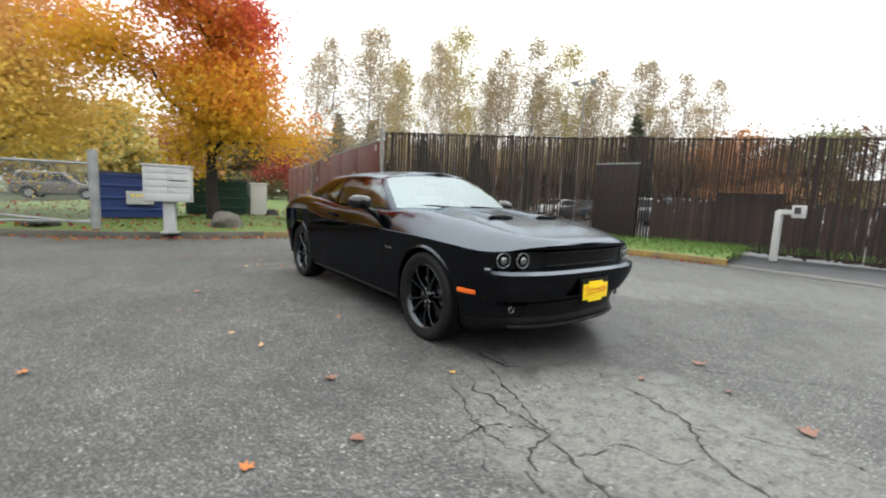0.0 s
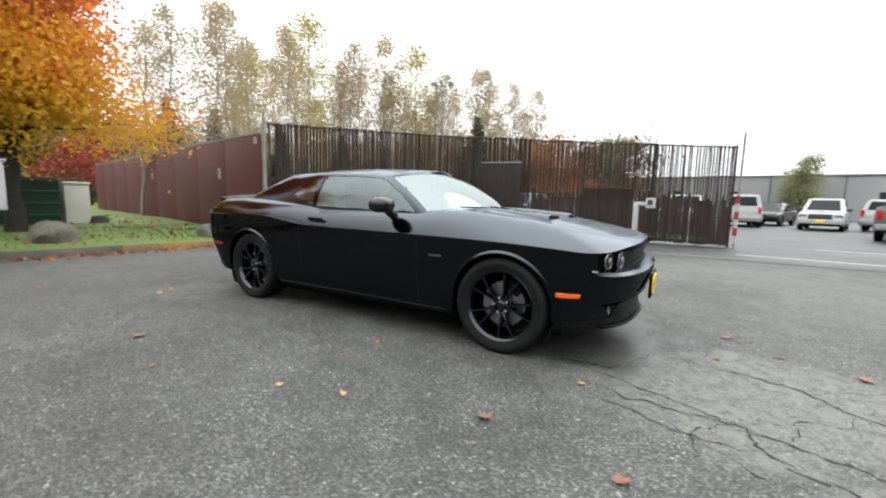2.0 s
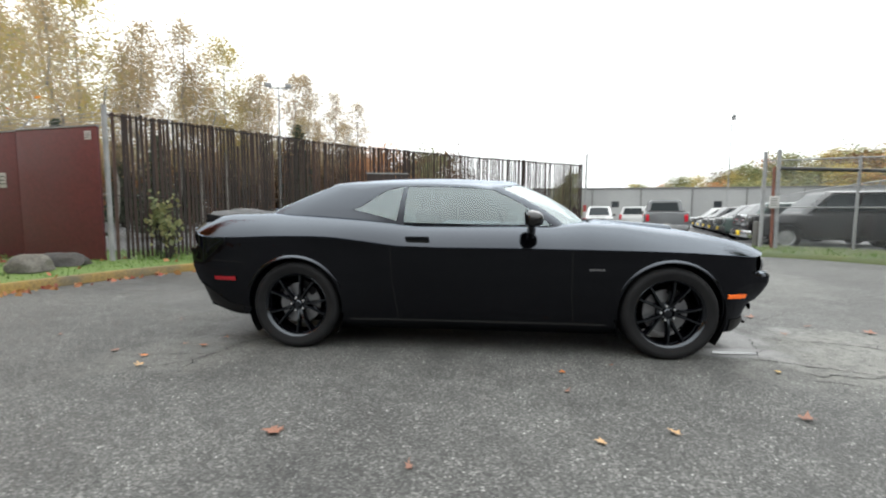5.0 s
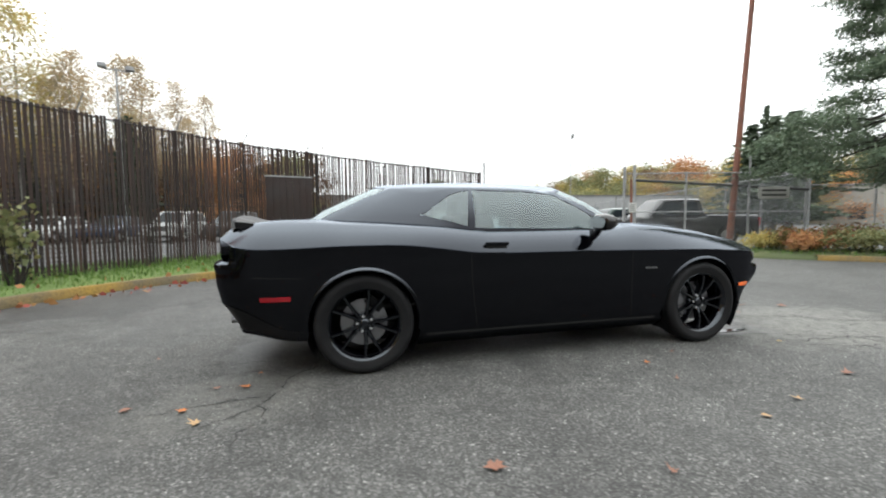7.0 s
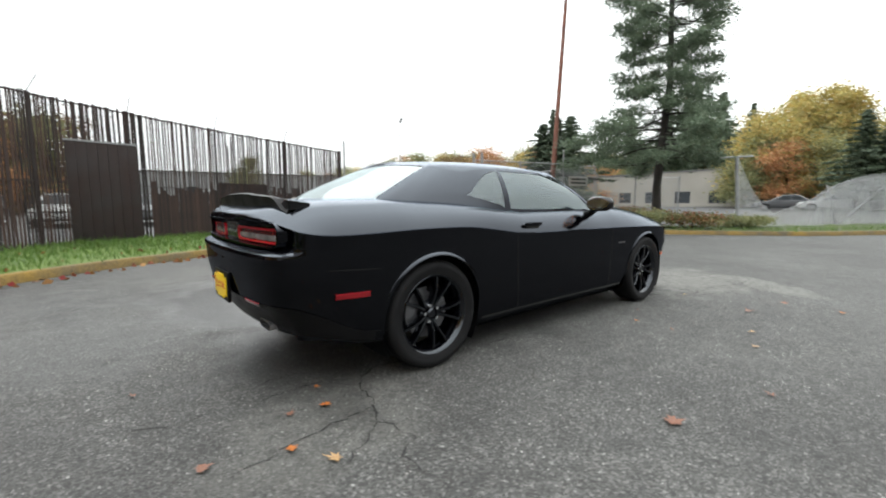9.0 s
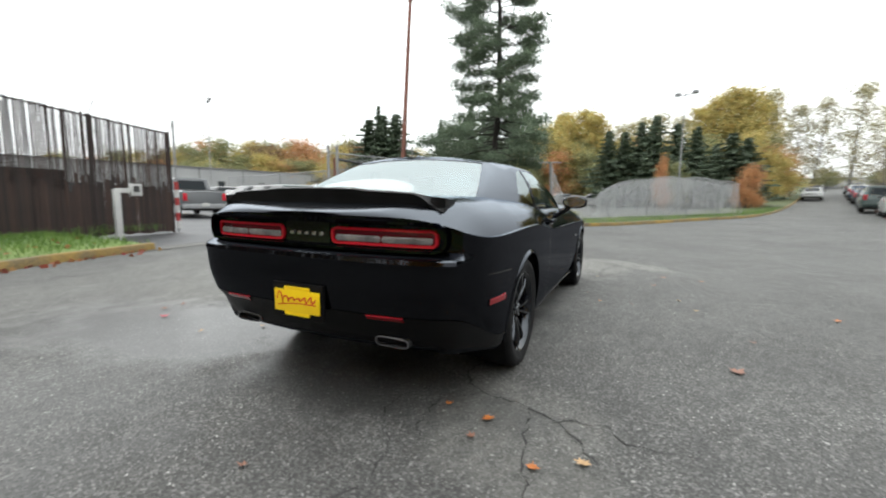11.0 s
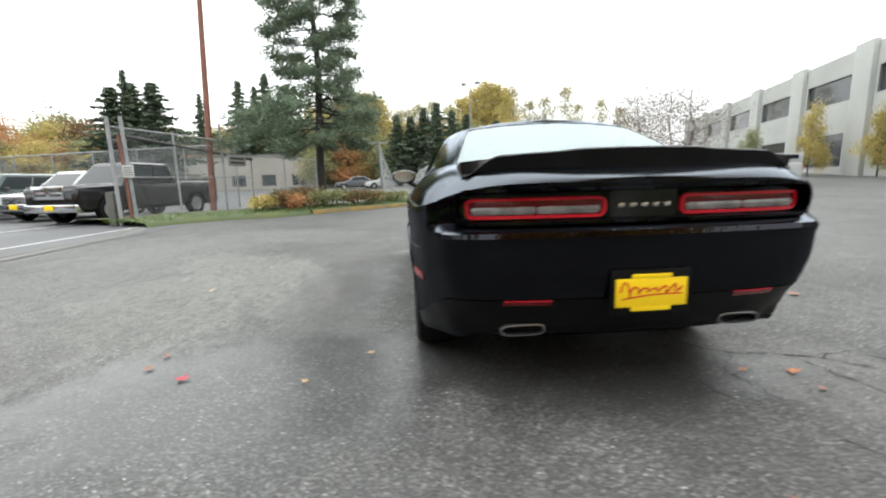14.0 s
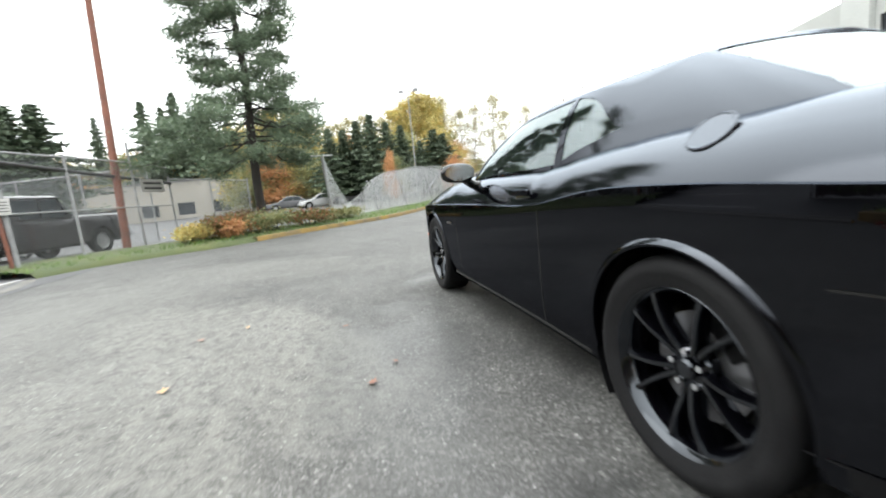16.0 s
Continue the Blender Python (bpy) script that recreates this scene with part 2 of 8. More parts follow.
def thing(name, at, label, category, group="", turn=0.0):
    ob = new(name)
    ob.matrix_basis = pose(at[0], at[1], at[2] if len(at) > 2 else 0.0, 0, 0, turn)
    return tagged(ob, label, category, group)


def box(bm, cx, cy, cz, sx, sy, sz, bevel=0.0, m=None):
    g = bmesh.ops.create_cube(bm, size=1.0, matrix=Matrix.LocRotScale((cx, cy, cz), None, (sx, sy, sz)))
    vs = g["verts"]
    if bevel:
        es = list({e for v in vs for e in v.link_edges})
        r = bmesh.ops.bevel(bm, geom=es, offset=bevel, segments=2, affect="EDGES", profile=0.6)
        vs = list({v for f in r["faces"] for v in f.verts} | {v for v in vs if v.is_valid})
    if m is not None:
        bmesh.ops.transform(bm, matrix=m, verts=[v for v in vs if v.is_valid])
    return vs


def boxed(name, size, at, mat, parent=None, label="", bevel=0.01, m=None):
    bm = bmesh.new()
    box(bm, *at, *size, bevel=bevel, m=m)
    return part(name, bm, mat, parent, label)


def tube(bm, pts, radii, sides=8, cap=True):
    """A tapered tube along points."""
    rings = []
    pts = [Vector(p) for p in pts]
    for k, p in enumerate(pts):
        d = (pts[min(k + 1, len(pts) - 1)] - pts[max(k - 1, 0)]).normalized()
        a = d.orthogonal().normalized() if abs(d.z) < 0.99 else Vector((1, 0, 0))
        a = (a - d * a.dot(d)).normalized()
        if abs(d.z) < 0.99:
            a = d.cross(Vector((0, 0, 1))).normalized()
        c = d.cross(a)
        r = radii[k] if hasattr(radii, "__len__") else radii
        rings.append([bm.verts.new(p + r * (math.cos(2 * math.pi * s / sides) * a + math.sin(2 * math.pi * s / sides) * c)) for s in range(sides)])
    for r0, r1 in zip(rings, rings[1:]):
        for s in range(sides):
            bm.faces.new((r0[s], r0[(s + 1) % sides], r1[(s + 1) % sides], r1[s]))
    if cap:
        bm.faces.new(rings[0][::-1])
        bm.faces.new(rings[-1])


def rod(name, a, b, r, mat, parent=None, label="", sides=8):
    bm = bmesh.new()
    tube(bm, [a, b], r, sides)
    return part(name, bm, mat, parent, label)


def smooth_line(pts, step):
    """Catmull-Rom through points, sampled about every step."""
    pts = [np.array(p, float) for p in pts]
    ext = [2 * pts[0] - pts[1], *pts, 2 * pts[-1] - pts[-2]]
    out = []
    for k in range(len(pts) - 1):
        p0, p1, p2, p3 = ext[k:k + 4]
        m = max(1, int(np.linalg.norm(p2 - p1) / step))
        for s in range(m):
            t = s / m
            out.append(0.5 * (2 * p1 + (p2 - p0) * t + (2 * p0 - 5 * p1 + 4 * p2 - p3) * t * t + (3 * p1 - p0 - 3 * p2 + p3) * t ** 3))
    return out + [pts[-1]]


# ---- materials of the place ----
def build_slat(n, l, b):
    info = n.new("ShaderNodeObjectInfo")
    at = coords(n, l, (1, 1, 0.35))
    streak, fine = noise_tex(n, l, at, 9, 4), noise_tex(n, l, coords(n, l), 60, 3)
    tone = ramp(n, l, info.outputs["Random"], (0.0, (0.010, 0.0055, 0.0045)), (0.4, (0.019, 0.0095, 0.007)), (0.8, (0.028, 0.013, 0.009)), (1.0, (0.042, 0.021, 0.014)))
    col = mix(n, l, 0.8, tone, ramp(n, l, streak, (0.3, (0.6,)), (0.7, (1.35,))), "MULTIPLY")
    l.new(col, b.inputs["Base Color"])
    b.inputs["Roughness"].default_value = 0.8
    bump(n, l, b, fine, 0.3, 0.004)


SLAT = material("brown_slat", build_slat)
BROWN_PANEL = material("brown_panel", varied((0.010, 0.005, 0.0042), (0.019, 0.008, 0.006), 1.5, 30, 0.3, 0.2, 0.75))
MAROON = material("maroon_panel", varied((0.075, 0.014, 0.016), (0.105, 0.020, 0.021), 0.8, 14, 0.3, 0.15, 0.6))
RUST = material("rusty_red_steel", varied((0.13, 0.052, 0.035), (0.22, 0.09, 0.06), 3, 40, 0.35, 0.3, 0.8))
WHITE = material("white_paint", varied((0.36, 0.36, 0.355), (0.43, 0.43, 0.42), 2, 40, 0.12, 0.08, 0.5))
PAPER = material("paper_sign", varied((0.36, 0.36, 0.34), (0.44, 0.44, 0.42), 6, 50, 0.15, 0.02, 0.7))
DARK_INK = material("dark_ink", color=(0.03, 0.03, 0.03), rough=0.7)
RED_PAINT = material("red_paint", varied((0.24, 0.02, 0.02), (0.32, 0.03, 0.03), 5, 40, 0.2, 0.1, 0.5))
ROCK = material("boulder", varied((0.07, 0.065, 0.055), (0.15, 0.14, 0.12), 4, 30, 0.4, 0.6, 0.9, dist=0.02))
DARK_ROCK = material("dark_boulder", varied((0.02, 0.02, 0.02), (0.06, 0.055, 0.05), 5, 30, 0.4, 0.6, 0.85, dist=0.02))


def build_mesh(n, l, b, wire=(0.26, 0.27, 0.28), half=0.055):
    """Chain link: crossed wires with clear gaps."""
    at = coords(n, l, 1.0, "UV")
    sep = n.new("ShaderNodeSeparateXYZ")
    l.new(at, sep.inputs[0])
    pitch, keep = 0.055, None
    for sgn in (1, -1):
        s = calc(n, l, "ADD", sep.outputs[0], calc(n, l, "MULTIPLY", sep.outputs[1], sgn))
        f = calc(n, l, "FRACT", calc(n, l, "DIVIDE", s, pitch * 1.414))
        w = calc(n, l, "LESS_THAN", calc(n, l, "ABSOLUTE", calc(n, l, "SUBTRACT", f, 0.5)), half)
        keep = w if keep is None else calc(n, l, "MAXIMUM", keep, w)
    b.inputs["Base Color"].default_value = (*wire, 1)
    b.inputs["Roughness"].default_value, b.inputs["Metallic"].default_value = 0.5, 0.6
    l.new(keep, b.inputs["Alpha"])


MESH = material("chain_link", build_mesh)
BRIGHT_MESH = material("new_chain_link", lambda n, l, b: build_mesh(n, l, b, (0.5, 0.51, 0.52), 0.11))
DARK_MESH = material("dark_chain_link", lambda n, l, b: build_mesh(n, l, b, (0.05, 0.04, 0.035)))


def leaf_material(name, colours, rough=0.6, through_light=0.25, gradient=None):
    def build(n, l, b):
        geo, at = n.new("ShaderNodeNewGeometry"), coords(n, l)
        stops = [(k / max(1, len(colours) - 1), c) for k, c in enumerate(colours)]
        fac = geo.outputs["Random Per Island"]
        if gradient:
            sep = n.new("ShaderNodeSeparateXYZ")
            l.new(at, sep.inputs[0])
            gx, gy, gz, off = gradient
            g = calc(n, l, "ADD", calc(n, l, "MULTIPLY", sep.outputs[2], gz), off)
            g = calc(n, l, "ADD", g, calc(n, l, "ADD", calc(n, l, "MULTIPLY", sep.outputs[0], gx), calc(n, l, "MULTIPLY", sep.outputs[1], gy)))
            g = calc(n, l, "ADD", g, calc(n, l, "MULTIPLY", calc(n, l, "SUBTRACT", noise_tex(n, l, at, 0.8, 3), 0.5), 0.9))
            fac = calc(n, l, "ADD", g, calc(n, l, "MULTIPLY", calc(n, l, "SUBTRACT", fac, 0.5), 0.35), True)
        col = ramp(n, l, fac, *stops)
        shade = ramp(n, l, noise_tex(n, l, at, 1.3, 3), (0.3, (0.7,)), (0.7, (1.25,)))
        col = mix(n, l, 0.6, col, shade, "MULTIPLY")
        l.new(col, b.inputs["Base Color"])
        b.inputs["Roughness"].default_value = rough
        tr, mx, out = n.new("ShaderNodeBsdfTranslucent"), n.new("ShaderNodeMixShader"), n["Material Output"]
        l.new(col, tr.inputs[0])
        mx.inputs[0].default_value = through_light
        l.new(b.outputs[0], mx.inputs[1])
        l.new(tr.outputs[0], mx.inputs[2])
        l.new(mx.outputs[0], out.inputs[0])
    return material(name, build)


MAPLE = leaf_material("maple_leaf", [(0.62, 0.40, 0.03), (0.66, 0.36, 0.03), (0.68, 0.25, 0.04), (0.66, 0.17, 0.06), (0.56, 0.08, 0.06), (0.42, 0.035, 0.05)], 0.55, 0.6, (0.0, 0.075, 0.15, -0.34))
PALE_MAPLE = leaf_material("pale_maple_leaf", [(0.60, 0.42, 0.08), (0.66, 0.42, 0.10), (0.66, 0.34, 0.14), (0.58, 0.26, 0.16)], 0.55, 0.5, (0.0, 0.03, 0.16, -0.4))
BIRCH_LEAF = leaf_material("birch_leaf", [(0.26, 0.24, 0.16), (0.36, 0.30, 0.20), (0.44, 0.34, 0.21), (0.46, 0.31, 0.14)], 0.6, 0.45)
FIR_LEAF = leaf_material("fir_needles", [(0.045, 0.07, 0.042), (0.07, 0.098, 0.058), (0.09, 0.118, 0.068)], 0.7, 0.12)
DARK_FIR_LEAF = leaf_material("dark_fir_needles", [(0.018, 0.036, 0.020), (0.032, 0.052, 0.028), (0.045, 0.066, 0.034)], 0.7, 0.1)
PINE_LEAF = leaf_material("pine_needles", [(0.065, 0.10, 0.06), (0.10, 0.145, 0.085), (0.145, 0.18, 0.115)], 0.6, 0.15)
YELLOW_LEAF = leaf_material("yellow_leaf", [(0.30, 0.29, 0.11), (0.42, 0.35, 0.11), (0.46, 0.31, 0.10)], 0.6, 0.4)
ORANGE_LEAF = leaf_material("orange_leaf", [(0.38, 0.22, 0.09), (0.44, 0.21, 0.08), (0.36, 0.17, 0.09)], 0.6, 0.35)
POPLAR_LEAF = leaf_material("poplar_leaf", [(0.22, 0.225, 0.12), (0.31, 0.29, 0.15), (0.38, 0.32, 0.15), (0.26, 0.24, 0.15)], 0.65, 0.4)
RUSSET_LEAF = leaf_material("russet_leaf", [(0.10, 0.055, 0.03), (0.16, 0.085, 0.04), (0.12, 0.085, 0.045), (0.20, 0.11, 0.04)], 0.65, 0.3)
OLIVE_LEAF = leaf_material("olive_leaf", [(0.13, 0.16, 0.07), (0.19, 0.20, 0.085), (0.25, 0.23, 0.10)], 0.65, 0.3)
RED_LEAF = leaf_material("red_leaf", [(0.26, 0.03, 0.02), (0.32, 0.05, 0.02), (0.20, 0.02, 0.02)], 0.6, 0.35)
SHRUB_LEAF = leaf_material("shrub_leaf", [(0.05, 0.075, 0.02), (0.10, 0.10, 0.03), (0.17, 0.10, 0.03), (0.20, 0.06, 0.03)], 0.65, 0.25)
GRASS = leaf_material("grass_blade", [(0.05, 0.11, 0.018), (0.085, 0.16, 0.025), (0.12, 0.19, 0.035)], 0.6, 0.3)
FALLEN = leaf_material("fallen_leaf", [(0.24, 0.12, 0.03), (0.20, 0.06, 0.025), (0.30, 0.17, 0.05), (0.24, 0.03, 0.03), (0.14, 0.07, 0.04)], 0.7, 0.1)
BARK = material("bark", varied((0.012, 0.010, 0.008), (0.03, 0.025, 0.02), 5, 30, 0.4, 0.7, 0.95, dist=0.02))
PALE_BARK = material("pale_bark", varied((0.16, 0.15, 0.13), (0.27, 0.26, 0.24), 3, 20, 0.45, 0.4, 0.85, dist=0.02))

LAWN = material("lawn", varied((0.07, 0.125, 0.022), (0.12, 0.17, 0.038), 0.9, 60, 0.45, 0.6, 0.9))

# ---- ground, road, kerbs ----
KERB_WEST = smooth_line([(-10.5, -11), (-8.1, -5.4), (-6.85, -2.7), (-6.5, -0.2), (-6.2, 1.5), (-5.6, 3.0), (-4.6, 4.3), (-3.3, 5.4), (-2.0, 6.1), (-0.8, 6.62), (0.9, 7.02)], 0.25)
KERB_EAST = smooth_line([(7.45, 7.7), (8.6, 6.95), (9.3, 5.8), (9.9, 4.6), (11.0, 3.6), (12.0, 2.6), (13.05, 1.2), (14.6, -0.5), (17.2, -2.2), (21, -4.5), (27, -8.3), (40, -13.0), (70, -22.5), (115, -36)], 0.5)


def rise_cap(x, y):
    s = min(110.0, max(0.0, 0.8 * x - 0.6 * y - 6))
    return 0.00055 * s * s


def sheet(name, x0, x1, y0, y1, step, dz, mat, label, category):
    xs, ys = np.arange(x0, x1 + 0.01, step), np.arange(y0, y1 + 0.01, step)
    vs = [(x, y, rise_cap(x, y) + dz) for y in ys for x in xs]
    m = len(xs)
    fs = [(j * m + i, j * m + i + 1, (j + 1) * m + i + 1, (j + 1) * m + i) for j in range(len(ys) - 1) for i in range(m - 1)]
    return tagged(raw(name, vs, fs, mat, None, "", 60), label, category, kind="structure")


sheet("ground", -500, 500, -500, 500, 20, -0.12, GRASS_SOIL, "rough grassy ground reaching the horizon", "ground")
sheet("road", -13, 127, -64, 8, 2, 0.0, ASPHALT, "worn patched grey asphalt with damp patches and shade painted under the coupe", "road")
sheet("parking_lot", -60, 110, 7, 75, 2, 0.006, LOT, "dark wet asphalt of the fenced car lot", "parking lot")


def normals_of(path):
    out = []
    for k in range(len(path)):
        d = path[min(k + 1, len(path) - 1)] - path[max(k - 1, 0)]
        out.append(np.array([-d[1], d[0]]) / np.linalg.norm(d))
    return out


def strip(name, path, offsets, mat, label, category, kind="structure", end=None, smooth=40):
    """A band along a path: offsets to its left with heights."""
    nn, vs, fs, m = normals_of(path), [], [], len(offsets)
    for k, p in enumerate(path):
        for o, z in offsets:
            w = o if not callable(o) else o(k / (len(path) - 1))
            q = p + nn[k] * w
            vs.append((q[0], q[1], z + rise_cap(*p)))
        if k:
            fs += [(m * (k - 1) + i, m * k + i, m * k + i + 1, m * (k - 1) + i + 1) for i in range(m - 1)]
    return tagged(raw(name, vs, fs, mat, None, "", smooth), label, category, kind=kind)


KERB_PROFILE = ((0.0, -0.03), (0.012, 0.10), (0.035, 0.132), (0.15, 0.135), (0.17, 0.10))
split = next(k for k, p in enumerate(KERB_WEST) if p[1] > -0.3)
strip("kerb_1", KERB_WEST[:split + 1], KERB_PROFILE, KERB, "dark weathered concrete kerb with litter of leaves", "kerb")
strip("kerb_2", KERB_WEST[split:], KERB_PROFILE, KERB_YELLOW, "concrete kerb with worn yellow paint", "kerb")
strip("kerb_3", KERB_EAST[next(k for k, p in enumerate(KERB_EAST) if p[1] < 4.5):], KERB_PROFILE, KERB_YELLOW, "concrete kerb with worn yellow paint", "kerb")
strip("verge_1", KERB_WEST, ((0.16, 0.115), (0.6, 0.14), (1.2, 0.17), (lambda t: 2.2 if t > 0.2 else 3, 0.195), (lambda t: 3.3 if t > 0.62 else 8, 0.2), (lambda t: 3.6 if t > 0.62 else 60, 0.1)), LAWN, "green lawn strewn with leaves behind the kerb", "grass verge")
strip("verge_2", KERB_EAST, ((0.02, -0.02), (0.06, 0.04), (0.18, 0.11), (0.6, 0.15), (1.5, 0.2), (3.4, 0.16), (4.2, -0.05)), GRASS_SOIL, "rough planted verge behind the kerb", "grass verge")
gutter = [np.array(p) for p in ((0.7, 6.95), (2.5, 7.02), (4.6, 7.1), (6.2, 7.3), (7.4, 7.7))]
strip("gutter", smooth_line(gutter, 0.5), ((-0.05, 0.011), (0.16, 0.014), (0.17, 0.002), (0.30, 0.002), (0.31, 0.014), (0.45, 0.010)), CONCRETE, "pale flush concrete gutter across the entrance", "gutter")
for pts in (((3.5, 8.3), (8.6, 8.0)), ((5.5, 11.5), (16, 10.0))):
    strip("lane_mark", smooth_line([np.array(p) for p in pts], 1.0), ((-0.05, 0.012), (0.05, 0.012)), WHITE, "faded white painted line", "road marking")

# ---- fences ----
FENCE = smooth_line([(-7.05, 3.25), (-6.15, 4.75), (-5.2, 6.4), (-4.4, 7.75), (-3.45, 8.95), (-2.2, 9.5), (0.0, 10.0), (3.42, 10.4)], 0.05)
run = np.r_[0, np.cumsum([np.linalg.norm(b - a) for a, b in zip(FENCE, FENCE[1:])])]


def on_fence(s):
    x, y = (np.interp(s, run, [p[i] for p in FENCE]) for i in (0, 1))
    k = min(len(FENCE) - 2, int(np.searchsorted(run, s)))
    d = FENCE[min(k + 1, len(FENCE) - 1)] - FENCE[max(0, k - 1)]
    return x, y, math.degrees(math.atan2(d[1], d[0]))


LENGTH = float(run[-1])
DOOR_S = float(run[min(range(len(FENCE)), key=lambda k: np.linalg.norm(FENCE[k] - (-3.0, 9.2)))])


def fence_top(s):
    return float(np.interp(s, (0, DOOR_S, LENGTH), (3.0, 3.22, 2.8)))


def fence_base(s):
    return float(np.interp(s, (0, DOOR_S, LENGTH), (0.18, 0.12, 0.01)))


slat_fence = thing("slat_fence", (0, 0, 0), "tall chain link fence woven with brown privacy slats", "fence")
for k in range(8):
    s = LENGTH * k / 7
    x, y, a = on_fence(s)
    top = fence_top(s) + (0.12 if k == 0 else 0.0)
    rod("post", (x, y, 0.0), (x, y, top), 0.045 if k == 0 else 0.032, STEEL if k == 0 else BROWN_PANEL, slat_fence, "galvanised corner post" if k == 0 else "dark brown post")
    ca, sa = math.cos(radians(a)), math.sin(radians(a))
    rod("barb_arm", (x, y, top - 0.02), (x + sa * 0.22, y - ca * 0.22, top + 0.3), 0.012, STEEL, slat_fence, "angled barbed wire arm", 5)
for z_share, r in ((1.0, 0.018), (0.46, 0.012)):
    bm = bmesh.new()
    tube(bm, [(*on_fence(s)[:2], fence_base(s) + (fence_top(s) - fence_base(s)) * z_share - 0.05) for s in np.linspace(0, LENGTH, 50)], r, 6)
    part("rail", bm, BROWN_PANEL, slat_fence, "thin brown rail", 60)
vs, fs, uv = [], [], []
for k, s in enumerate(np.linspace(0, LENGTH, 60)):
    x, y, a = on_fence(s)
    x, y = x - 0.03 * math.sin(radians(a)), y + 0.03 * math.cos(radians(a))
    vs += [(x, y, fence_base(s)), (x, y, fence_top(s))]
    uv.append(s)
    if k:
        fs.append((2 * k - 2, 2 * k, 2 * k + 1, 2 * k - 1))
mesh_ob = raw("wire_mesh", vs, fs, DARK_MESH, slat_fence, "weathered dark chain link wire")
layer = mesh_ob.data.uv_layers.new()
for poly in mesh_ob.data.polygons:
    for li in poly.loop_indices:
        vi = mesh_ob.data.loops[li].vertex_index
        layer.data[li].uv = (uv[vi // 2], vs[vi][2])


def chain_panel(name, pts, z0, z1, parent, label="", wire=MESH):
    """A wire mesh sheet over a polyline of (x, y[, foot, head])."""
    vs, fs, us, u = [], [], [], 0.0
    for k, p in enumerate(pts):
        if k:
            u += math.hypot(p[0] - pts[k - 1][0], p[1] - pts[k - 1][1])
        lo, hi = (p[2], p[3]) if len(p) > 2 else (z0, z1)
        vs += [(p[0], p[1], lo), (p[0], p[1], hi)]
        us += [u, u]
        if k:
            fs.append((2 * k - 2, 2 * k, 2 * k + 1, 2 * k - 1))
    ob = raw(name, vs, fs, wire, parent, label)
    lay = ob.data.uv_layers.new()
    for poly in ob.data.polygons:
        for li in poly.loop_indices:
            vi = ob.data.loops[li].vertex_index
            lay.data[li].uv = (us[vi], vs[vi][2])
    return ob


# gate panel in the slat fence
dx, dy, da = on_fence(DOOR_S)
door_panel = thing("fence_door", (-2.93, 9.0, 0.1), "dark brown boarded door in the slat fence", "gate", turn=12)
for k in range(7):
    boxed("board", (0.178, 0.03, 2.26), (-0.55 + 0.183 * k, 0, 1.14), BROWN_PANEL, door_panel, "", 0.004)
boxed("top_rail", (1.3, 0.05, 0.04), (0, 0, 2.285), STEEL, door_panel, "pale worn top rail", 0.004)
boxed("side_panel", (1.45, 0.03, 1.45), (3.3, 0.42, 0.78), BROWN_PANEL, door_panel, "lower brown screen panel", 0.004)

# maroon panel fence
M0, M1 = np.array((-7.16, 3.22)), np.array((-26.0, 6.2))
maroon = thing("panel_fence", (0, 0, 0), "dark red solid panel fence with barbed wire on top", "fence")
span = np.linalg.norm(M1 - M0)
mdir = (M1 - M0) / span
mturn = math.degrees(math.atan2(mdir[1], mdir[0]))
for k in range(9):
    s0 = span * k / 9
    c = M0 + mdir * (s0 + span / 18)
    bm = bmesh.new()
    box(bm, 0, 0, 1.27 - 0.02 * k, span / 9 - 0.015, 0.05, 2.56, 0.006)
    ob = part("panel", bm, MAROON, maroon)
    ob.matrix_basis = pose(c[0], c[1], 0.17, 0, 0, mturn)
    boxed("panel_cap", (span / 9, 0.07, 0.03), (0, 0, 0), STEEL, maroon, "grey metal cap", 0.004).matrix_basis = pose(c[0], c[1], 2.74 - 0.02 * k, 0, 0, mturn)
    p = M0 + mdir * s0
    nrm = Vector((-mdir[1], mdir[0], 0))
    rod("barb_arm", (p[0], p[1], 2.70), (p[0] - nrm.x * 0.3, p[1] - nrm.y * 0.3, 3.05), 0.014, STEEL, maroon, "angled barbed wire arm", 5)
for f in (0.35, 0.68, 1.0):
    bm = bmesh.new()
    pts = [(M0[0] + mdir[0] * s - nrm.x * 0.3 * f, M0[1] + mdir[1] * s - nrm.y * 0.3 * f, 2.72 + 0.33 * f - 0.02 * s / 2 + 0.02 * math.sin(s * 3)) for s in np.linspace(0, span, 40)]
    tube(bm, pts, 0.006, 4)
    part("barbed_wire", bm, STEEL, maroon, "slack barbed wire", 60)
for s, z, w, h in ((0.22, 2.56, 0.16, 0.16), (2.55, 1.75, 0.18, 0.3), (9.0, 1.8, 0.18, 0.25)):
    c = M0 + mdir * s
    sign = thing("notice", (c[0], c[1], z), "small weathered white notice on the red fence", "sign", "fence notices", mturn)
    boxed("notice_plate", (w, 0.008, h), (0, 0.035, 0), PAPER, sign, "", 0.001)
    for q in range(3):
        boxed("print_bar", (w * 0.7, 0.003, h * 0.07), (0, 0.0405, h * (0.25 - 0.25 * q)), DARK_INK, sign, "", 0)


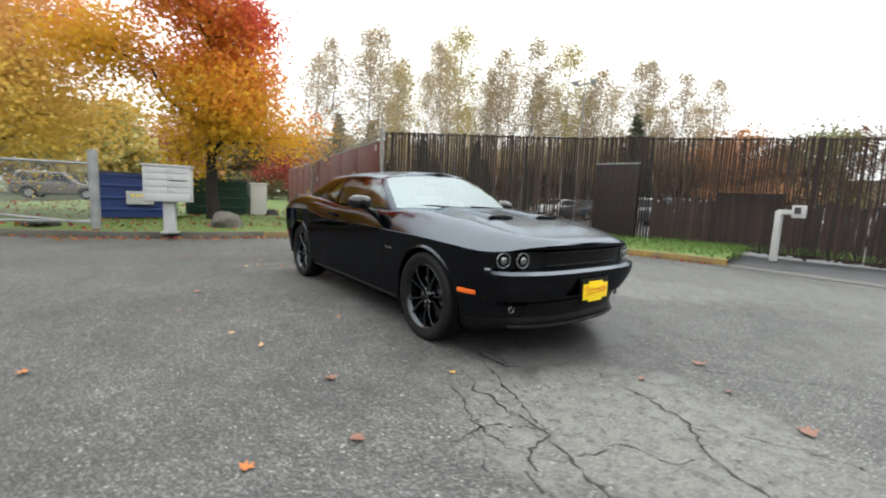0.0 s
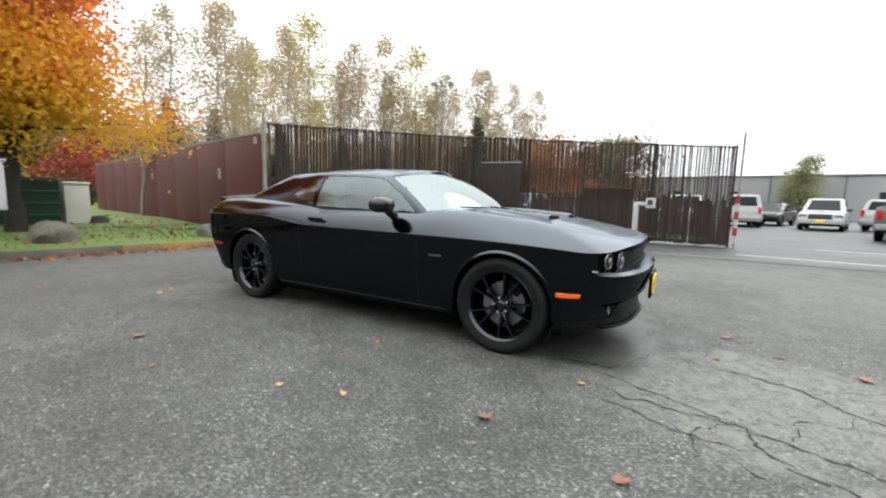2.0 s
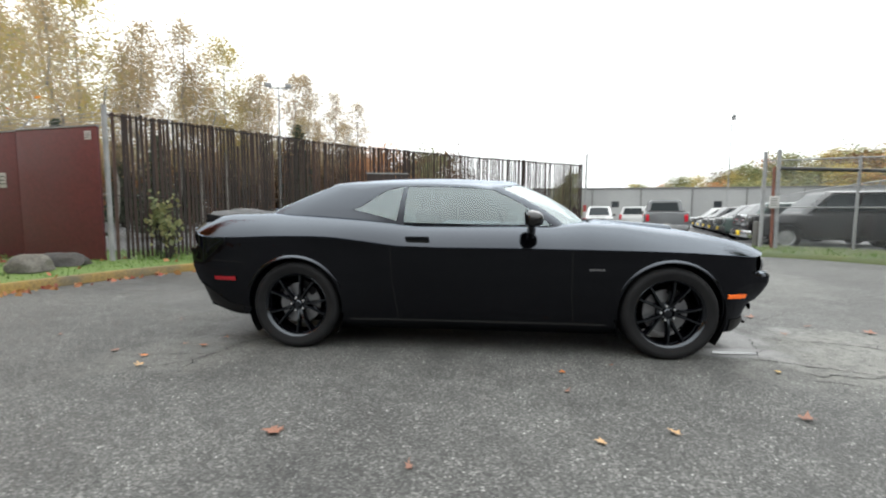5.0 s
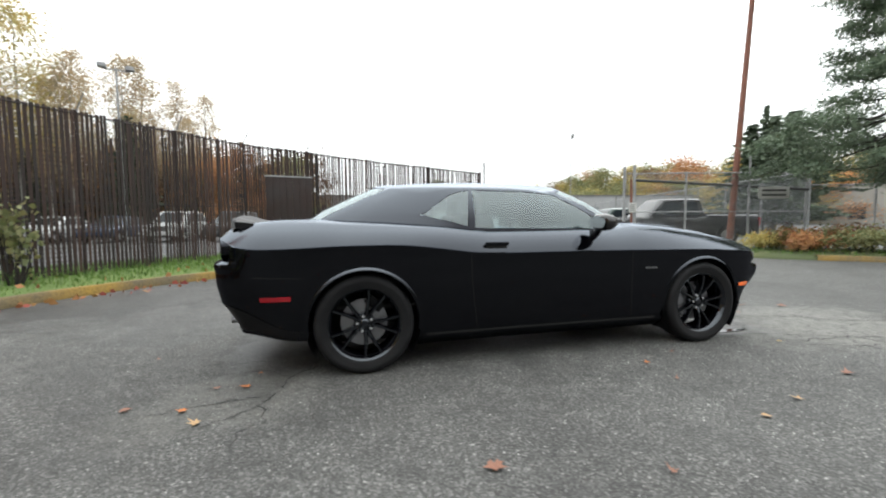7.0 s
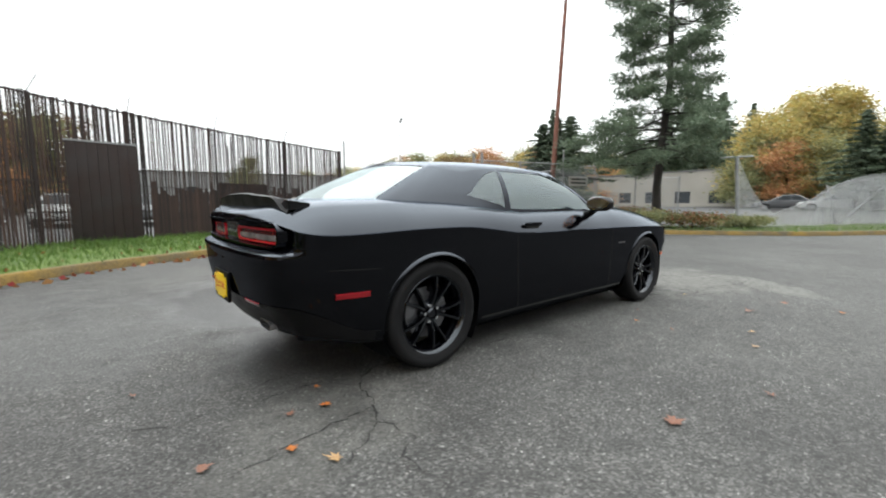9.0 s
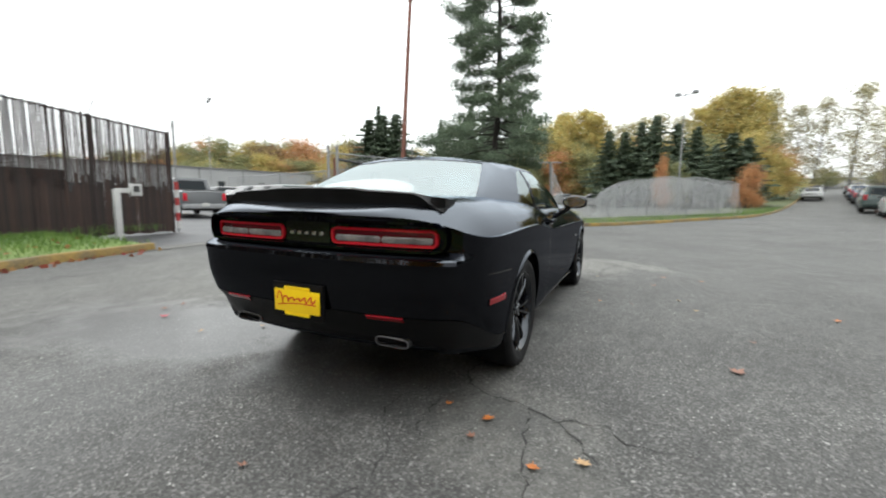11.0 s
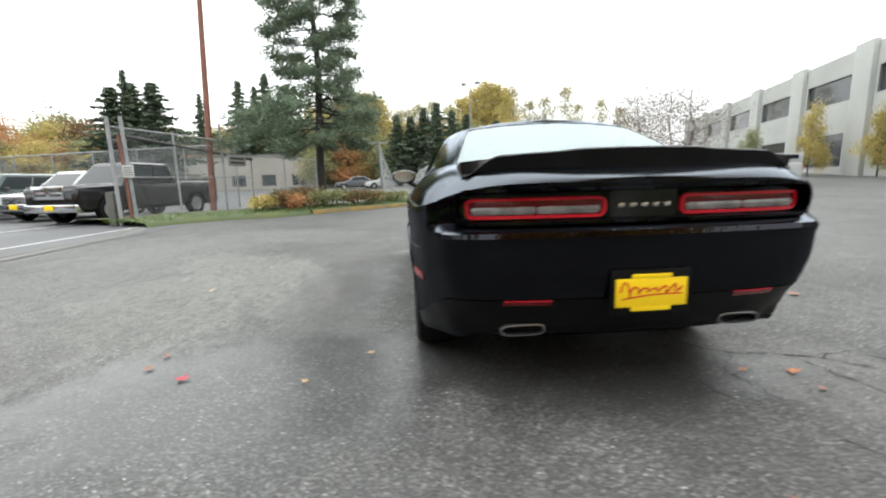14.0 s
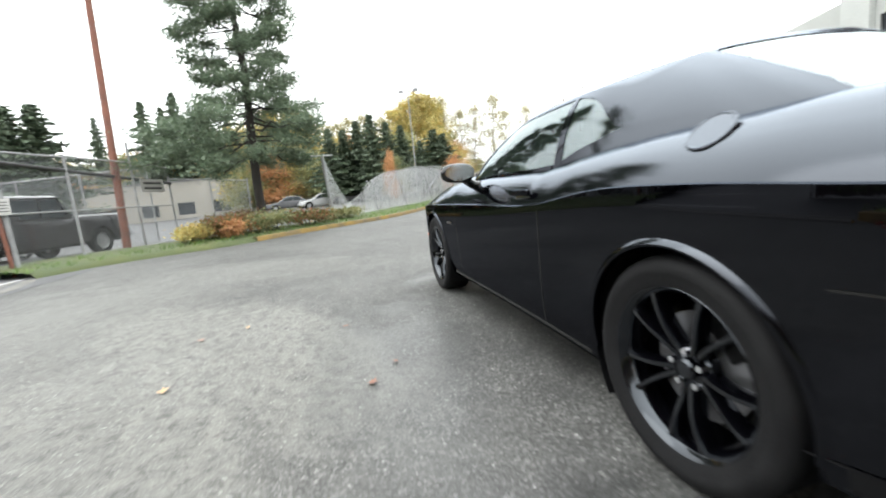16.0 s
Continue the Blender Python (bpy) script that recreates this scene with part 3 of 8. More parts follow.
# ---- the black coupe ----
coupe = thing("coupe", (0, 0, 0), "glossy black two-door muscle coupe standing on damp asphalt", "car")
OUT = [Vector(p) for p in smooth_line([
    (2.335, 0, 0.85), (2.33, 0.25, 0.85), (2.31, 0.45, 0.845), (2.265, 0.63, 0.83), (2.19, 0.78, 0.805), (2.06, 0.872, 0.80),
    (1.85, 0.918, 0.815), (1.5, 0.938, 0.832), (1.0, 0.935, 0.84), (0.3, 0.93, 0.846), (-0.3, 0.932, 0.847), (-0.62, 0.937, 0.855),
    (-0.9, 0.945, 0.89), (-1.2, 0.952, 0.922), (-1.6, 0.956, 0.925), (-1.95, 0.946, 0.912), (-2.18, 0.925, 0.91), (-2.32, 0.878, 0.93),
    (-2.41, 0.785, 0.97), (-2.455, 0.62, 1.0), (-2.48, 0.3, 1.008), (-2.485, 0, 1.01)], 0.035)]
NORM = []
for k, p in enumerate(OUT):
    d = OUT[min(k + 1, len(OUT) - 1)] - OUT[max(k - 1, 0)]
    NORM.append(Vector((-d.y, d.x, 0)).normalized())
if NORM[len(NORM) // 2].y < 0:
    NORM = [-n for n in NORM]
NORM[0], NORM[-1] = Vector((1, 0, 0)), Vector((-1, 0, 0))
SIDE = ((0.15, -0.16), (0.19, -0.09), (0.23, -0.045), (0.29, -0.028), (0.36, -0.016), (0.5, 0.0), (0.62, 0.007), (0.75, 0.009), (0.85, 0.009), (1.02, 0.009))
FRONT = ((0.20, -0.2), (0.235, -0.06), (0.25, -0.03), (0.27, -0.035), (0.295, -0.042), (0.315, -0.05), (0.42, -0.03), (0.45, 0.012), (0.52, 0.036), (0.6, 0.054), (0.65, 0.056), (0.672, 0.034), (0.685, -0.045), (0.80, -0.045), (0.822, 0.0), (0.86, 0.0))
REAR = ((0.25, -0.3), (0.30, -0.15), (0.34, -0.08), (0.43, -0.035), (0.51, 0.0), (0.53, 0.02), (0.65, 0.036), (0.76, 0.044), (0.79, 0.052), (0.812, 0.045), (0.83, 0.0), (0.845, -0.045), (0.965, -0.04), (0.982, 0.0), (1.02, 0.0))


def table(t, v):
    return float(np.interp(v, [a for a, _ in t], [b for _, b in t]))


def ease(v):
    v = min(1.0, max(0.0, v))
    return v * v * (3 - 2 * v)


def skin(k, z, lift=0.0):
    """The body's side at outline step k and height z."""
    p, n = OUT[k], NORM[k]
    zs = z if z < 0.7 else 0.7 + (z - 0.7) * 0.15 / (p.z - 0.7)
    f, r = ease((n.x - 0.4) / 0.5), ease((-n.x - 0.52) / 0.42)
    o = f * table(FRONT, z) + r * table(REAR, z) + (1 - f - r) * table(SIDE, zs)
    q = p + n * (o + lift)
    tuck = 0.095 * ease((0.70 - z) / 0.40) * ease((-p.x - 1.95) / 0.45) + 0.14 * ease((0.62 - z) / 0.34) * ease((p.x - 1.9) / 0.35)
    return Vector((q.x + 0.22 * tuck * (1 if p.x < 0 else -1) * min(1.0, abs(q.y)), q.y * (1 - tuck), z))


def low_edge(k):
    n = NORM[k]
    return 0.15 + 0.06 * ease((p_x(k) - 1.75) / 0.2) + 0.12 * ease((-p_x(k) - 1.55) / 0.25) + 0.05 * ease((-p_x(k) - 1.9) / 0.4)


def p_x(k):
    return OUT[k].x


def side_step(x):
    """The outline step on the flank at x."""
    return min((k for k in range(len(OUT)) if OUT[k].y > 0.6), key=lambda k: abs(OUT[k].x - x))


def flank(x, z, lift=0.0):
    """A point on the left flank at x and z, between outline steps."""
    ks = [k for k in range(len(OUT) - 1) if OUT[k].y > 0.55 and OUT[k].x >= x > OUT[k + 1].x]
    k = ks[0]
    a, b = skin(k, z, lift), skin(k + 1, z, lift)
    t = (OUT[k].x - x) / (OUT[k].x - OUT[k + 1].x)
    return a.lerp(b, t)


ARCH = ((1.473, 0.36, 0.398), (-1.473, 0.36, 0.398))
TOP = ((2.335, 0.85), (2.25, 0.875), (2.03, 0.912), (1.6, 0.985), (1.16, 1.032), (0.87, 1.042), (0.6, 1.02), (-0.5, 1.02), (-0.9, 1.06), (-1.3, 1.088), (-1.75, 1.106), (-2.1, 1.098), (-2.36, 1.07), (-2.42, 1.045), (-2.485, 1.01))
ROLL = ((2.335, 0.5), (2.0, 0.66), (1.5, 0.7), (0.9, 0.76), (0.3, 0.82), (-0.6, 0.82), (-1.1, 0.76), (-1.6, 0.7), (-2.2, 0.7), (-2.485, 0.5))


def tab(t, x):
    xs = [a for a, _ in t][::-1]
    return float(np.interp(x, xs, [b for _, b in t][::-1]))


def top_z(x, y, edge):
    """Height of the hood, shoulder and deck."""
    c, t0 = tab(TOP, x), tab(ROLL, x)
    t = min(1.0, abs(y) / max(edge.y, 1e-4))
    f = 1.0 if t < t0 else 1 - ((t - t0) / (1 - t0)) ** (2 + 0.8 * ease((-x - 0.5) / 0.6))
    crown = 0.012 * (1 - t * t) + 0.014 * ease((0.50 - abs(y)) / 0.07) * ease((x - 0.9) / 0.15) * ease((2.2 - x) / 0.3)
    return edge.z + (c - edge.z) * f + crown * f


LEVELS = ((0.34, 6), (0.43, 3), (0.51, 4), (0.53, 2), (0.65, 5), (0.672, 2), (0.685, 3), (0.76, 4), (0.79, 2))
SHARES = ((0.10, 2), (0.18, 2), (0.25, 2), (0.53, 4), (0.795, 4), (0.873, 2), (1.0, 2))
ROWS_V = sum(m for _, m in LEVELS + SHARES)


def row_heights(k):
    """Heights of the grid rows at outline step k, from the shoulder down, gathered at the body's creases."""
    zs, z = [low_edge(k)], low_edge(k)
    for top, m in LEVELS + tuple((0.79 + (OUT[k].z - 0.79) * f, m) for f, m in SHARES):
        zs += [z + (top - z) * (i + 1) / m for i in range(m)]
        z = top
    return zs[::-1]


def car_body():
    bm = bmesh.new()
    grid = {}
    for sgn in (1, -1):
        for k in range(len(OUT)):
            for r, z in enumerate(row_heights(k)):
                p = skin(k, z)
                grid[sgn, k, r] = bm.verts.new((p.x, sgn * p.y, p.z))
    for sgn in (1, -1):
        for k in range(len(OUT) - 1):
            for r in range(ROWS_V):
                q = [grid[sgn, k, r], grid[sgn, k + 1, r], grid[sgn, k + 1, r + 1], grid[sgn, k, r + 1]]
                bm.faces.new(q if sgn > 0 else q[::-1])
    # wheel openings
    for ax, az, ar in ARCH:
        inside = [v for v in bm.verts if abs(v.co.y) > 0.6 and math.hypot(v.co.x - ax, v.co.z - az) < ar and v.co.z < 0.9]
        gone = set(inside)
        kill = [f for f in bm.faces if all(v in gone for v in f.verts)]
        edge_v = {v for f in bm.faces if not all(u in gone for u in f.verts) for v in f.verts if v in gone}
        bmesh.ops.delete(bm, geom=kill, context="FACES_ONLY")
        for v in edge_v:
            d = math.hypot(v.co.x - ax, v.co.z - az)
            if d > 1e-4 and v.is_valid:
                v.co.x = ax + (v.co.x - ax) * ar / d
                v.co.z = max(az + (v.co.z - az) * ar / d, 0.16) if v.co.z > az - 0.3 else v.co.z
    cross = [1 - 2 * s / 48 for s in range(49)]
    cap = {}
    for k in range(len(OUT)):
        for s, t in enumerate(cross):
            if s == 0:
                cap[k, s] = grid[1, k, 0]
            elif s == 48:
                cap[k, s] = grid[-1, k, 0]
            else:
                y = OUT[k].y * math.sin(t * math.pi / 2)
                cap[k, s] = bm.verts.new((OUT[k].x, y, top_z(OUT[k].x, y, OUT[k])))
    for k in range(1, len(OUT) - 2):
        for s in range(48):
            bm.faces.new((cap[k, s], cap[k, s + 1], cap[k + 1, s + 1], cap[k + 1, s]))
    bmesh.ops.remove_doubles(bm, verts=bm.verts, dist=0.0006)
    loose = [v for v in bm.verts if not v.link_faces]
    bmesh.ops.delete(bm, geom=loose, context="VERTS")
    bmesh.ops.recalc_face_normals(bm, faces=bm.faces)
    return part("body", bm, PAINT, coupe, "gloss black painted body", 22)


car_body()

# cabin: columns round the glasshouse, base and roof edge, with the window's lower and upper share
CABIN = [
    ((1.00, 0.0, 1.035), (0.37, 0.0, 1.395), 0.03, 0.95), ((0.97, 0.33, 1.035), (0.345, 0.28, 1.39), 0.03, 0.95),
    ((0.87, 0.60, 1.025), (0.27, 0.48, 1.372), 0.03, 0.95), ((0.725, 0.745, 1.01), (0.175, 0.575, 1.345), 0.03, 0.95),
    ((0.63, 0.785, 1.0), (0.10, 0.603, 1.335), 0.05, 0.93), ((0.25, 0.80, 1.006), (-0.06, 0.625, 1.35), 0.05, 0.93),
    ((-0.2, 0.805, 1.012), (-0.28, 0.633, 1.358), 0.05, 0.93), ((-0.60, 0.803, 1.018), (-0.58, 0.628, 1.362), 0.05, 0.93),
    ]
CABIN_REAR = [
    ((-0.66, 0.80, 1.022), (-0.61, 0.628, 1.362), 0.07, 0.93), ((-0.80, 0.80, 1.035), (-0.76, 0.620, 1.362), 0.15, 0.80),
    ((-0.93, 0.797, 1.05), (-0.88, 0.61, 1.362), 0.20, 0.50), ((-1.05, 0.793, 1.06), (-0.98, 0.602, 1.361), 0.25, 0.28),
    ((-1.32, 0.78, 1.07), (-1.10, 0.588, 1.36), 0.2, 0.5), ((-1.60, 0.755, 1.08), (-1.19, 0.568, 1.358), 0.08, 0.85),
    ((-1.80, 0.70, 1.088), (-1.245, 0.54, 1.36), 0.03, 0.95), ((-1.865, 0.55, 1.094), (-1.285, 0.44, 1.372), 0.03, 0.95),
    ((-1.905, 0.28, 1.098), (-1.31, 0.23, 1.388), 0.03, 0.95), ((-1.915, 0.0, 1.10), (-1.32, 0.0, 1.393), 0.03, 0.95)]


def car_cabin():
    sub, cols = 5, []
    rows = [np.array([*b, *r, lo, hi]) for b, r, lo, hi in CABIN + CABIN_REAR]
    ext = [rows[1] * [1, -1, 1, 1, -1, 1, 1, 1], *rows, rows[-2] * [1, -1, 1, 1, -1, 1, 1, 1]]
    for k in range(len(rows) - 1):
        p0, p1, p2, p3 = ext[k:k + 4]
        for s in range(sub):
            t = s / sub
            cols.append(0.5 * (2 * p1 + (p2 - p0) * t + (2 * p0 - 5 * p1 + 4 * p2 - p3) * t * t + (3 * p1 - p0 - 3 * p2 + p3) * t ** 3) if k != 7 else p1 + (p2 - p1) * t)
    cols.append(rows[-1])
    n = len(cols)

    def at(c, h, inset=0.0):
        b, r = Vector(c[:3]), Vector(c[3:6])
        p = b.lerp(r, h)
        out = Vector((p.x + 0.45, p.y * 1.6, 0)).normalized()
        bulge = (0.03 + 0.015 * ease((0.85 - abs(out.y)) / 0.4)) * (1 - 0.6 * ease((-p.x - 0.55) / 0.4) * ease((p.x + 1.85) / 0.3))
        return p + (out * 0.8 + Vector((0, 0, 0.6))) * (bulge * 4 * h * (1 - h) - inset)

    def levels(c):
        lo, hi = c[6], c[7]
        return [0.0, lo] + [lo + (hi - lo) * s / 5 for s in range(1, 5)] + [hi, hi + (1 - hi) * 0.25, hi + (1 - hi) * 0.5, hi + (1 - hi) * 0.75, 1.0]

    shell, spans = bmesh.new(), {"windshield": (0, 3), "door_window": (4, 7), "quarter_window": (8, 11), "rear_window": (14, 17)}
    glass = {}
    for sgn in (1, -1):
        g = [[at(c, h) for h in levels(c)] for c in cols]
        vs = [[shell.verts.new((p.x, sgn * p.y, p.z)) for p in col] for col in g]
        for k in range(n - 1):
            name = next((w for w, (a, b) in spans.items() if a * sub <= k < b * sub), None)
            for r in range(10):
                if name and 1 <= r <= 5:
                    key = (name, sgn) if name in ("door_window", "quarter_window") else (name, 0)
                    quad = [at(cols[k + i], levels(cols[k + i])[r + j], 0.004) for i, j in ((0, 0), (1, 0), (1, 1), (0, 1))]
                    glass.setdefault(key, []).append([(p.x, sgn * p.y, p.z) for p in (quad if sgn > 0 else quad[::-1])])
                else:
                    q = (vs[k][r], vs[k + 1][r], vs[k + 1][r + 1], vs[k][r + 1])
                    shell.faces.new(q if sgn > 0 else q[::-1])
        if sgn > 0:
            left = [c[-1] for c in vs]
        else:
            right = [c[-1] for c in vs]
    m = 16
    grid = []
    for k in range(n):
        a, row = left[k].co, []
        for s in range(m + 1):
            t = 1 - 2 * s / m
            if s == 0:
                row.append(left[k])
            elif s == m:
                row.append(right[k])
            else:
                x = a.x
                roof = 1.402 + 0.043 * max(0.0, 1 - ((x + 0.38) / 0.95) ** 2)
                z = a.z + (max(roof, a.z) - a.z) * (1 - abs(t) ** 2.4)
                row.append(shell.verts.new((x, a.y * t, z)))
        grid.append(row)
    for k in range(n - 1):
        for s in range(m):
            shell.faces.new((grid[k][s], grid[k][s + 1], grid[k + 1][s + 1], grid[k + 1][s]))
    bmesh.ops.remove_doubles(shell, verts=shell.verts, dist=0.0005)
    bmesh.ops.recalc_face_normals(shell, faces=shell.faces)
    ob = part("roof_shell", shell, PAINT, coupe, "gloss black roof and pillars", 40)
    solid = ob.modifiers.new("thick", "SOLIDIFY")
    solid.thickness, solid.offset = 0.02, -1
    ob.modifiers.new("crisp_rims", "EDGE_SPLIT").split_angle = radians(40)
    for (name, sgn), quads in glass.items():
        bm = bmesh.new()
        for q in quads:
            bm.faces.new([bm.verts.new(p) for p in q])
        bmesh.ops.remove_doubles(bm, verts=bm.verts, dist=0.0005)
        bmesh.ops.recalc_face_normals(bm, faces=bm.faces)
        pane = part(name, bm, SIDE_GLASS if sgn else GLASS, coupe, "tinted clear glass", 60)
        pane.visible_shadow = False


car_cabin()


def ribbon(name, pts, normal_of, width, mat, parent, label=""):
    """A thin flat strip along points."""
    vs, fs = [], []
    for k, p in enumerate(pts):
        d = (pts[min(k + 1, len(pts) - 1)] - pts[max(k - 1, 0)]).normalized()
        w = d.cross(normal_of).normalized() * width / 2
        vs += [p - w, p + w]
        if k:
            fs.append((2 * k - 2, 2 * k - 1, 2 * k + 1, 2 * k))
    return raw(name, vs, fs, mat, parent, label)


def mirrored(v, sgn):
    return Vector((v.x, sgn * v.y, v.z))


REAR_K = [k for k in range(len(OUT)) if OUT[k].x < -2.1]
FRONT_K = [k for k in range(len(OUT)) if OUT[k].x > 1.95]


def rear_x(y, z):
    """The tail's x at y and z."""
    p = sorted((skin(k, z).y, skin(k, z).x) for k in REAR_K)
    return float(np.interp(abs(y), [a for a, _ in p], [b for _, b in p]))


def front_x(y, z):
    p = sorted((skin(k, z).y, skin(k, z).x) for k in FRONT_K)
    return float(np.interp(abs(y), [a for a, _ in p], [b for _, b in p]))


for sgn in (1, -1):
    up = Vector((0, sgn, 0))
    door = [flank(-0.62 - 0.06 * math.sin((z - 0.27) * 3), z, 0.0015) for z in np.linspace(0.26, 0.85, 14)]
    ribbon("door_seam", [mirrored(p, sgn) for p in door], up, 0.006, GLOSS, coupe)
    door = [flank(0.735 + 0.10 * max(0, 0.5 - z), z, 0.0015) for z in np.linspace(0.26, 0.84, 14)]
    ribbon("door_seam", [mirrored(p, sgn) for p in door], up, 0.006, GLOSS, coupe)
    # sill strip and bumper seam
    ribbon("sill_strip", [mirrored(flank(x, 0.255, 0.003), sgn) for x in np.linspace(1.0, -1.02, 24)], up, 0.016, GLOSS, coupe, "dark sill joint")
    ribbon("bumper_seam", [mirrored(flank(x, 0.71 - 0.05 * (x + 1.9), 0.002), sgn) for x in np.linspace(-1.89, -2.2, 8)], up, 0.006, GLOSS, coupe)
    ribbon("bumper_seam", [mirrored(flank(x, 0.385 - 0.16 * (x + 2.2), 0.002), sgn) for x in np.linspace(-1.84, -2.3, 10)], up, 0.006, MATTE, coupe)
    # arch lips
    for ax, az, ar in ARCH:
        bm = bmesh.new()
        pts = []
        for a in np.linspace(-8, 188, 40):
            x, z = ax + (ar + 0.004) * math.cos(radians(a)), az + (ar + 0.004) * math.sin(radians(a))
            p = flank(x, z, 0.004)
            pts.append(mirrored(p, sgn))
        flange = []
        for q, a in enumerate(np.linspace(-8, 188, 40)):
            wide = 0.001 + 0.009 * max(0.0, math.sin(radians(a))) ** 2
            rad = Vector((math.cos(radians(a)), 0, math.sin(radians(a))))
            o = Vector((0, sgn, 0))
            p = pts[q]
            flange.append([bm.verts.new(v) for v in (p + rad * 0.012 - o * 0.004, p + o * wide * 0.5 + rad * 0.003, p + o * wide - rad * 0.005, p + o * wide * 0.7 - rad * 0.012, p - o * 0.03 - rad * 0.014)])
        for f0, f1 in zip(flange, flange[1:]):
            for i in range(4):
                bm.faces.new((f0[i], f0[i + 1], f1[i + 1], f1[i]))
        bmesh.ops.recalc_face_normals(bm, faces=bm.faces)
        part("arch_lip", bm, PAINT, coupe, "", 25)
        bm = bmesh.new()
        inner = []
        for a in np.linspace(-35, 215, 40):
            x, z = ax + ar * 1.02 * math.cos(radians(a)), az + ar * 1.02 * math.sin(radians(a))
            inner.append((bm.verts.new((x, sgn * 0.5, z)), bm.verts.new((x, sgn * 0.925, z))))
        for (a0, a1), (b0, b1) in zip(inner, inner[1:]):
            bm.faces.new((a0, a1, b1, b0))
        bm.faces.new([a for a, _ in inner])
        part("wheel_well", bm, MATTE, coupe, "dark wheel well", 60)
    # side markers, fender script
    for x0, x1, z, mat, label in ((1.885, 2.04, 0.5, AMBER, "amber side marker lamp"), (-2.165 - 0.02 * (sgn + 1), -1.965 - 0.02 * (sgn + 1), 0.572 + 0.006 * (sgn + 1), MARKER_RED, "red side marker lamp")):
        vs, fs = [], []
        for k, x in enumerate(np.linspace(x0, x1, 8)):
            for dz, lift in ((-0.017, 0.0), (-0.014, 0.007), (0.014, 0.007), (0.017, 0.0)):
                vs.append(mirrored(flank(x, z + dz, lift), sgn))
            if k:
                fs += [(4 * k - 4 + i, 4 * k - 3 + i, 4 * k + 1 + i, 4 * k + i) for i in range(3)]
        raw("side_marker", vs, fs, mat, coupe, label)
    for k in range(5):
        x = 0.87 + 0.024 * k
        p = mirrored(flank(x, 0.69, 0.003), sgn)
        boxed("fender_badge", (0.017, 0.004, 0.014), p, DISC, coupe, "small silver badge bar", 0)
    # door handle
    boxed("door_handle_cup", (0.17, 0.006, 0.055), mirrored(flank(-0.47, 0.9 - 0.06, 0.004), sgn) + Vector((0, -sgn * 0.034, 0.062)), GLOSS, coupe, "dark recess of the handle", 0.002, None)
    boxed("door_handle", (0.19, 0.022, 0.03), mirrored(flank(-0.47, 0.84, 0), sgn) + Vector((0, -sgn * 0.018, 0.077)), PAINT, coupe, "black pull handle", 0.008)
    # mirror
    bm = bmesh.new()
    g = bmesh.ops.create_uvsphere(bm, u_segments=20, v_segments=12, radius=1.0)
    for v in g["verts"]:
        v.co = Vector((0.40 + 0.10 * v.co.x * (1.0 if v.co.x > 0 else 0.45), sgn * (0.985 + 0.125 * math.copysign(abs(v.co.y) ** 0.8, v.co.y)), 1.075 + 0.068 * math.copysign(abs(v.co.z) ** 0.75, v.co.z)))
    bmesh.ops.recalc_face_normals(bm, faces=bm.faces)
    mirror = part("side_mirror", bm, GLOSS, coupe, "gloss black door mirror", 60)
    bm = bmesh.new()
    tube(bm, [(0.42, sgn * 0.80, 0.965), (0.43, sgn * 0.87, 0.985), (0.415, sgn * 0.945, 1.035)], [0.04, 0.032, 0.03], 10)
    part("mirror_stalk", bm, GLOSS, mirror, "", 60)
    bm = bmesh.new()
    bmesh.ops.create_circle(bm, cap_ends=True, segments=20, radius=1.0)
    for v in bm.verts:
        v.co = Vector((0.352, sgn * (0.985 + 0.105 * v.co.x), 1.075 + 0.054 * v.co.y))
    part("mirror_glass", bm, CHROME, mirror, "mirror glass")

# fuel door on the left quarter
bm = bmesh.new()
n_f = Vector((0, 0.70, 0.714))
fuel = Vector((-1.53, 0.845, 1.055)) + n_f * 0.005
u_f = Vector((1, 0, 0))
w_f = n_f.cross(u_f)
ring = [fuel + 0.064 * (math.cos(a) * u_f + math.sin(a) * w_f) for a in np.linspace(0, 2 * math.pi, 25)]
tube(bm, ring, 0.006, 8, False)
cap_v = [bm.verts.new(fuel + n_f * 0.004 + 0.06 * (math.cos(a) * u_f + math.sin(a) * w_f)) for a in np.linspace(0, 2 * math.pi, 24, endpoint=False)]
bm.faces.new(cap_v)
part("fuel_door", bm, PAINT, coupe, "round black fuel filler door", 40)

# spoiler
bm = bmesh.new()
secs = []
for y in np.linspace(-0.75, 0.75, 41):
    e = abs(y) / 0.75
    tip = ease((e - 0.8) / 0.2)
    mid = 0.012 * ease((0.35 - abs(y)) / 0.1)
    x0 = -2.16 - 0.06 * e
    x1 = rear_x(y, 0.99) + 0.075
    zt, zb = 1.142 - 0.03 * e ** 2 - 0.075 * tip + mid * 0.5, 1.058 - 0.008 * e
    secs.append([bm.verts.new(p) for p in ((x0, y, 1.085), (x0 - 0.12, y, 1.10 + 0.012 * (1 - tip)), (x1 + 0.02, y, zt), (x1, y, zt - 0.006), (x1 + 0.012, y, zb), (x0, y, zb))])
for a, b in zip(secs, secs[1:]):
    for i in range(6):
        bm.faces.new((a[i], b[i], b[(i + 1) % 6], a[(i + 1) % 6]))
bm.faces.new(secs[0])
bm.faces.new(secs[-1][::-1])
bmesh.ops.recalc_face_normals(bm, faces=bm.faces)
part("spoiler", bm, MATTE, coupe, "satin black rear spoiler", 25)


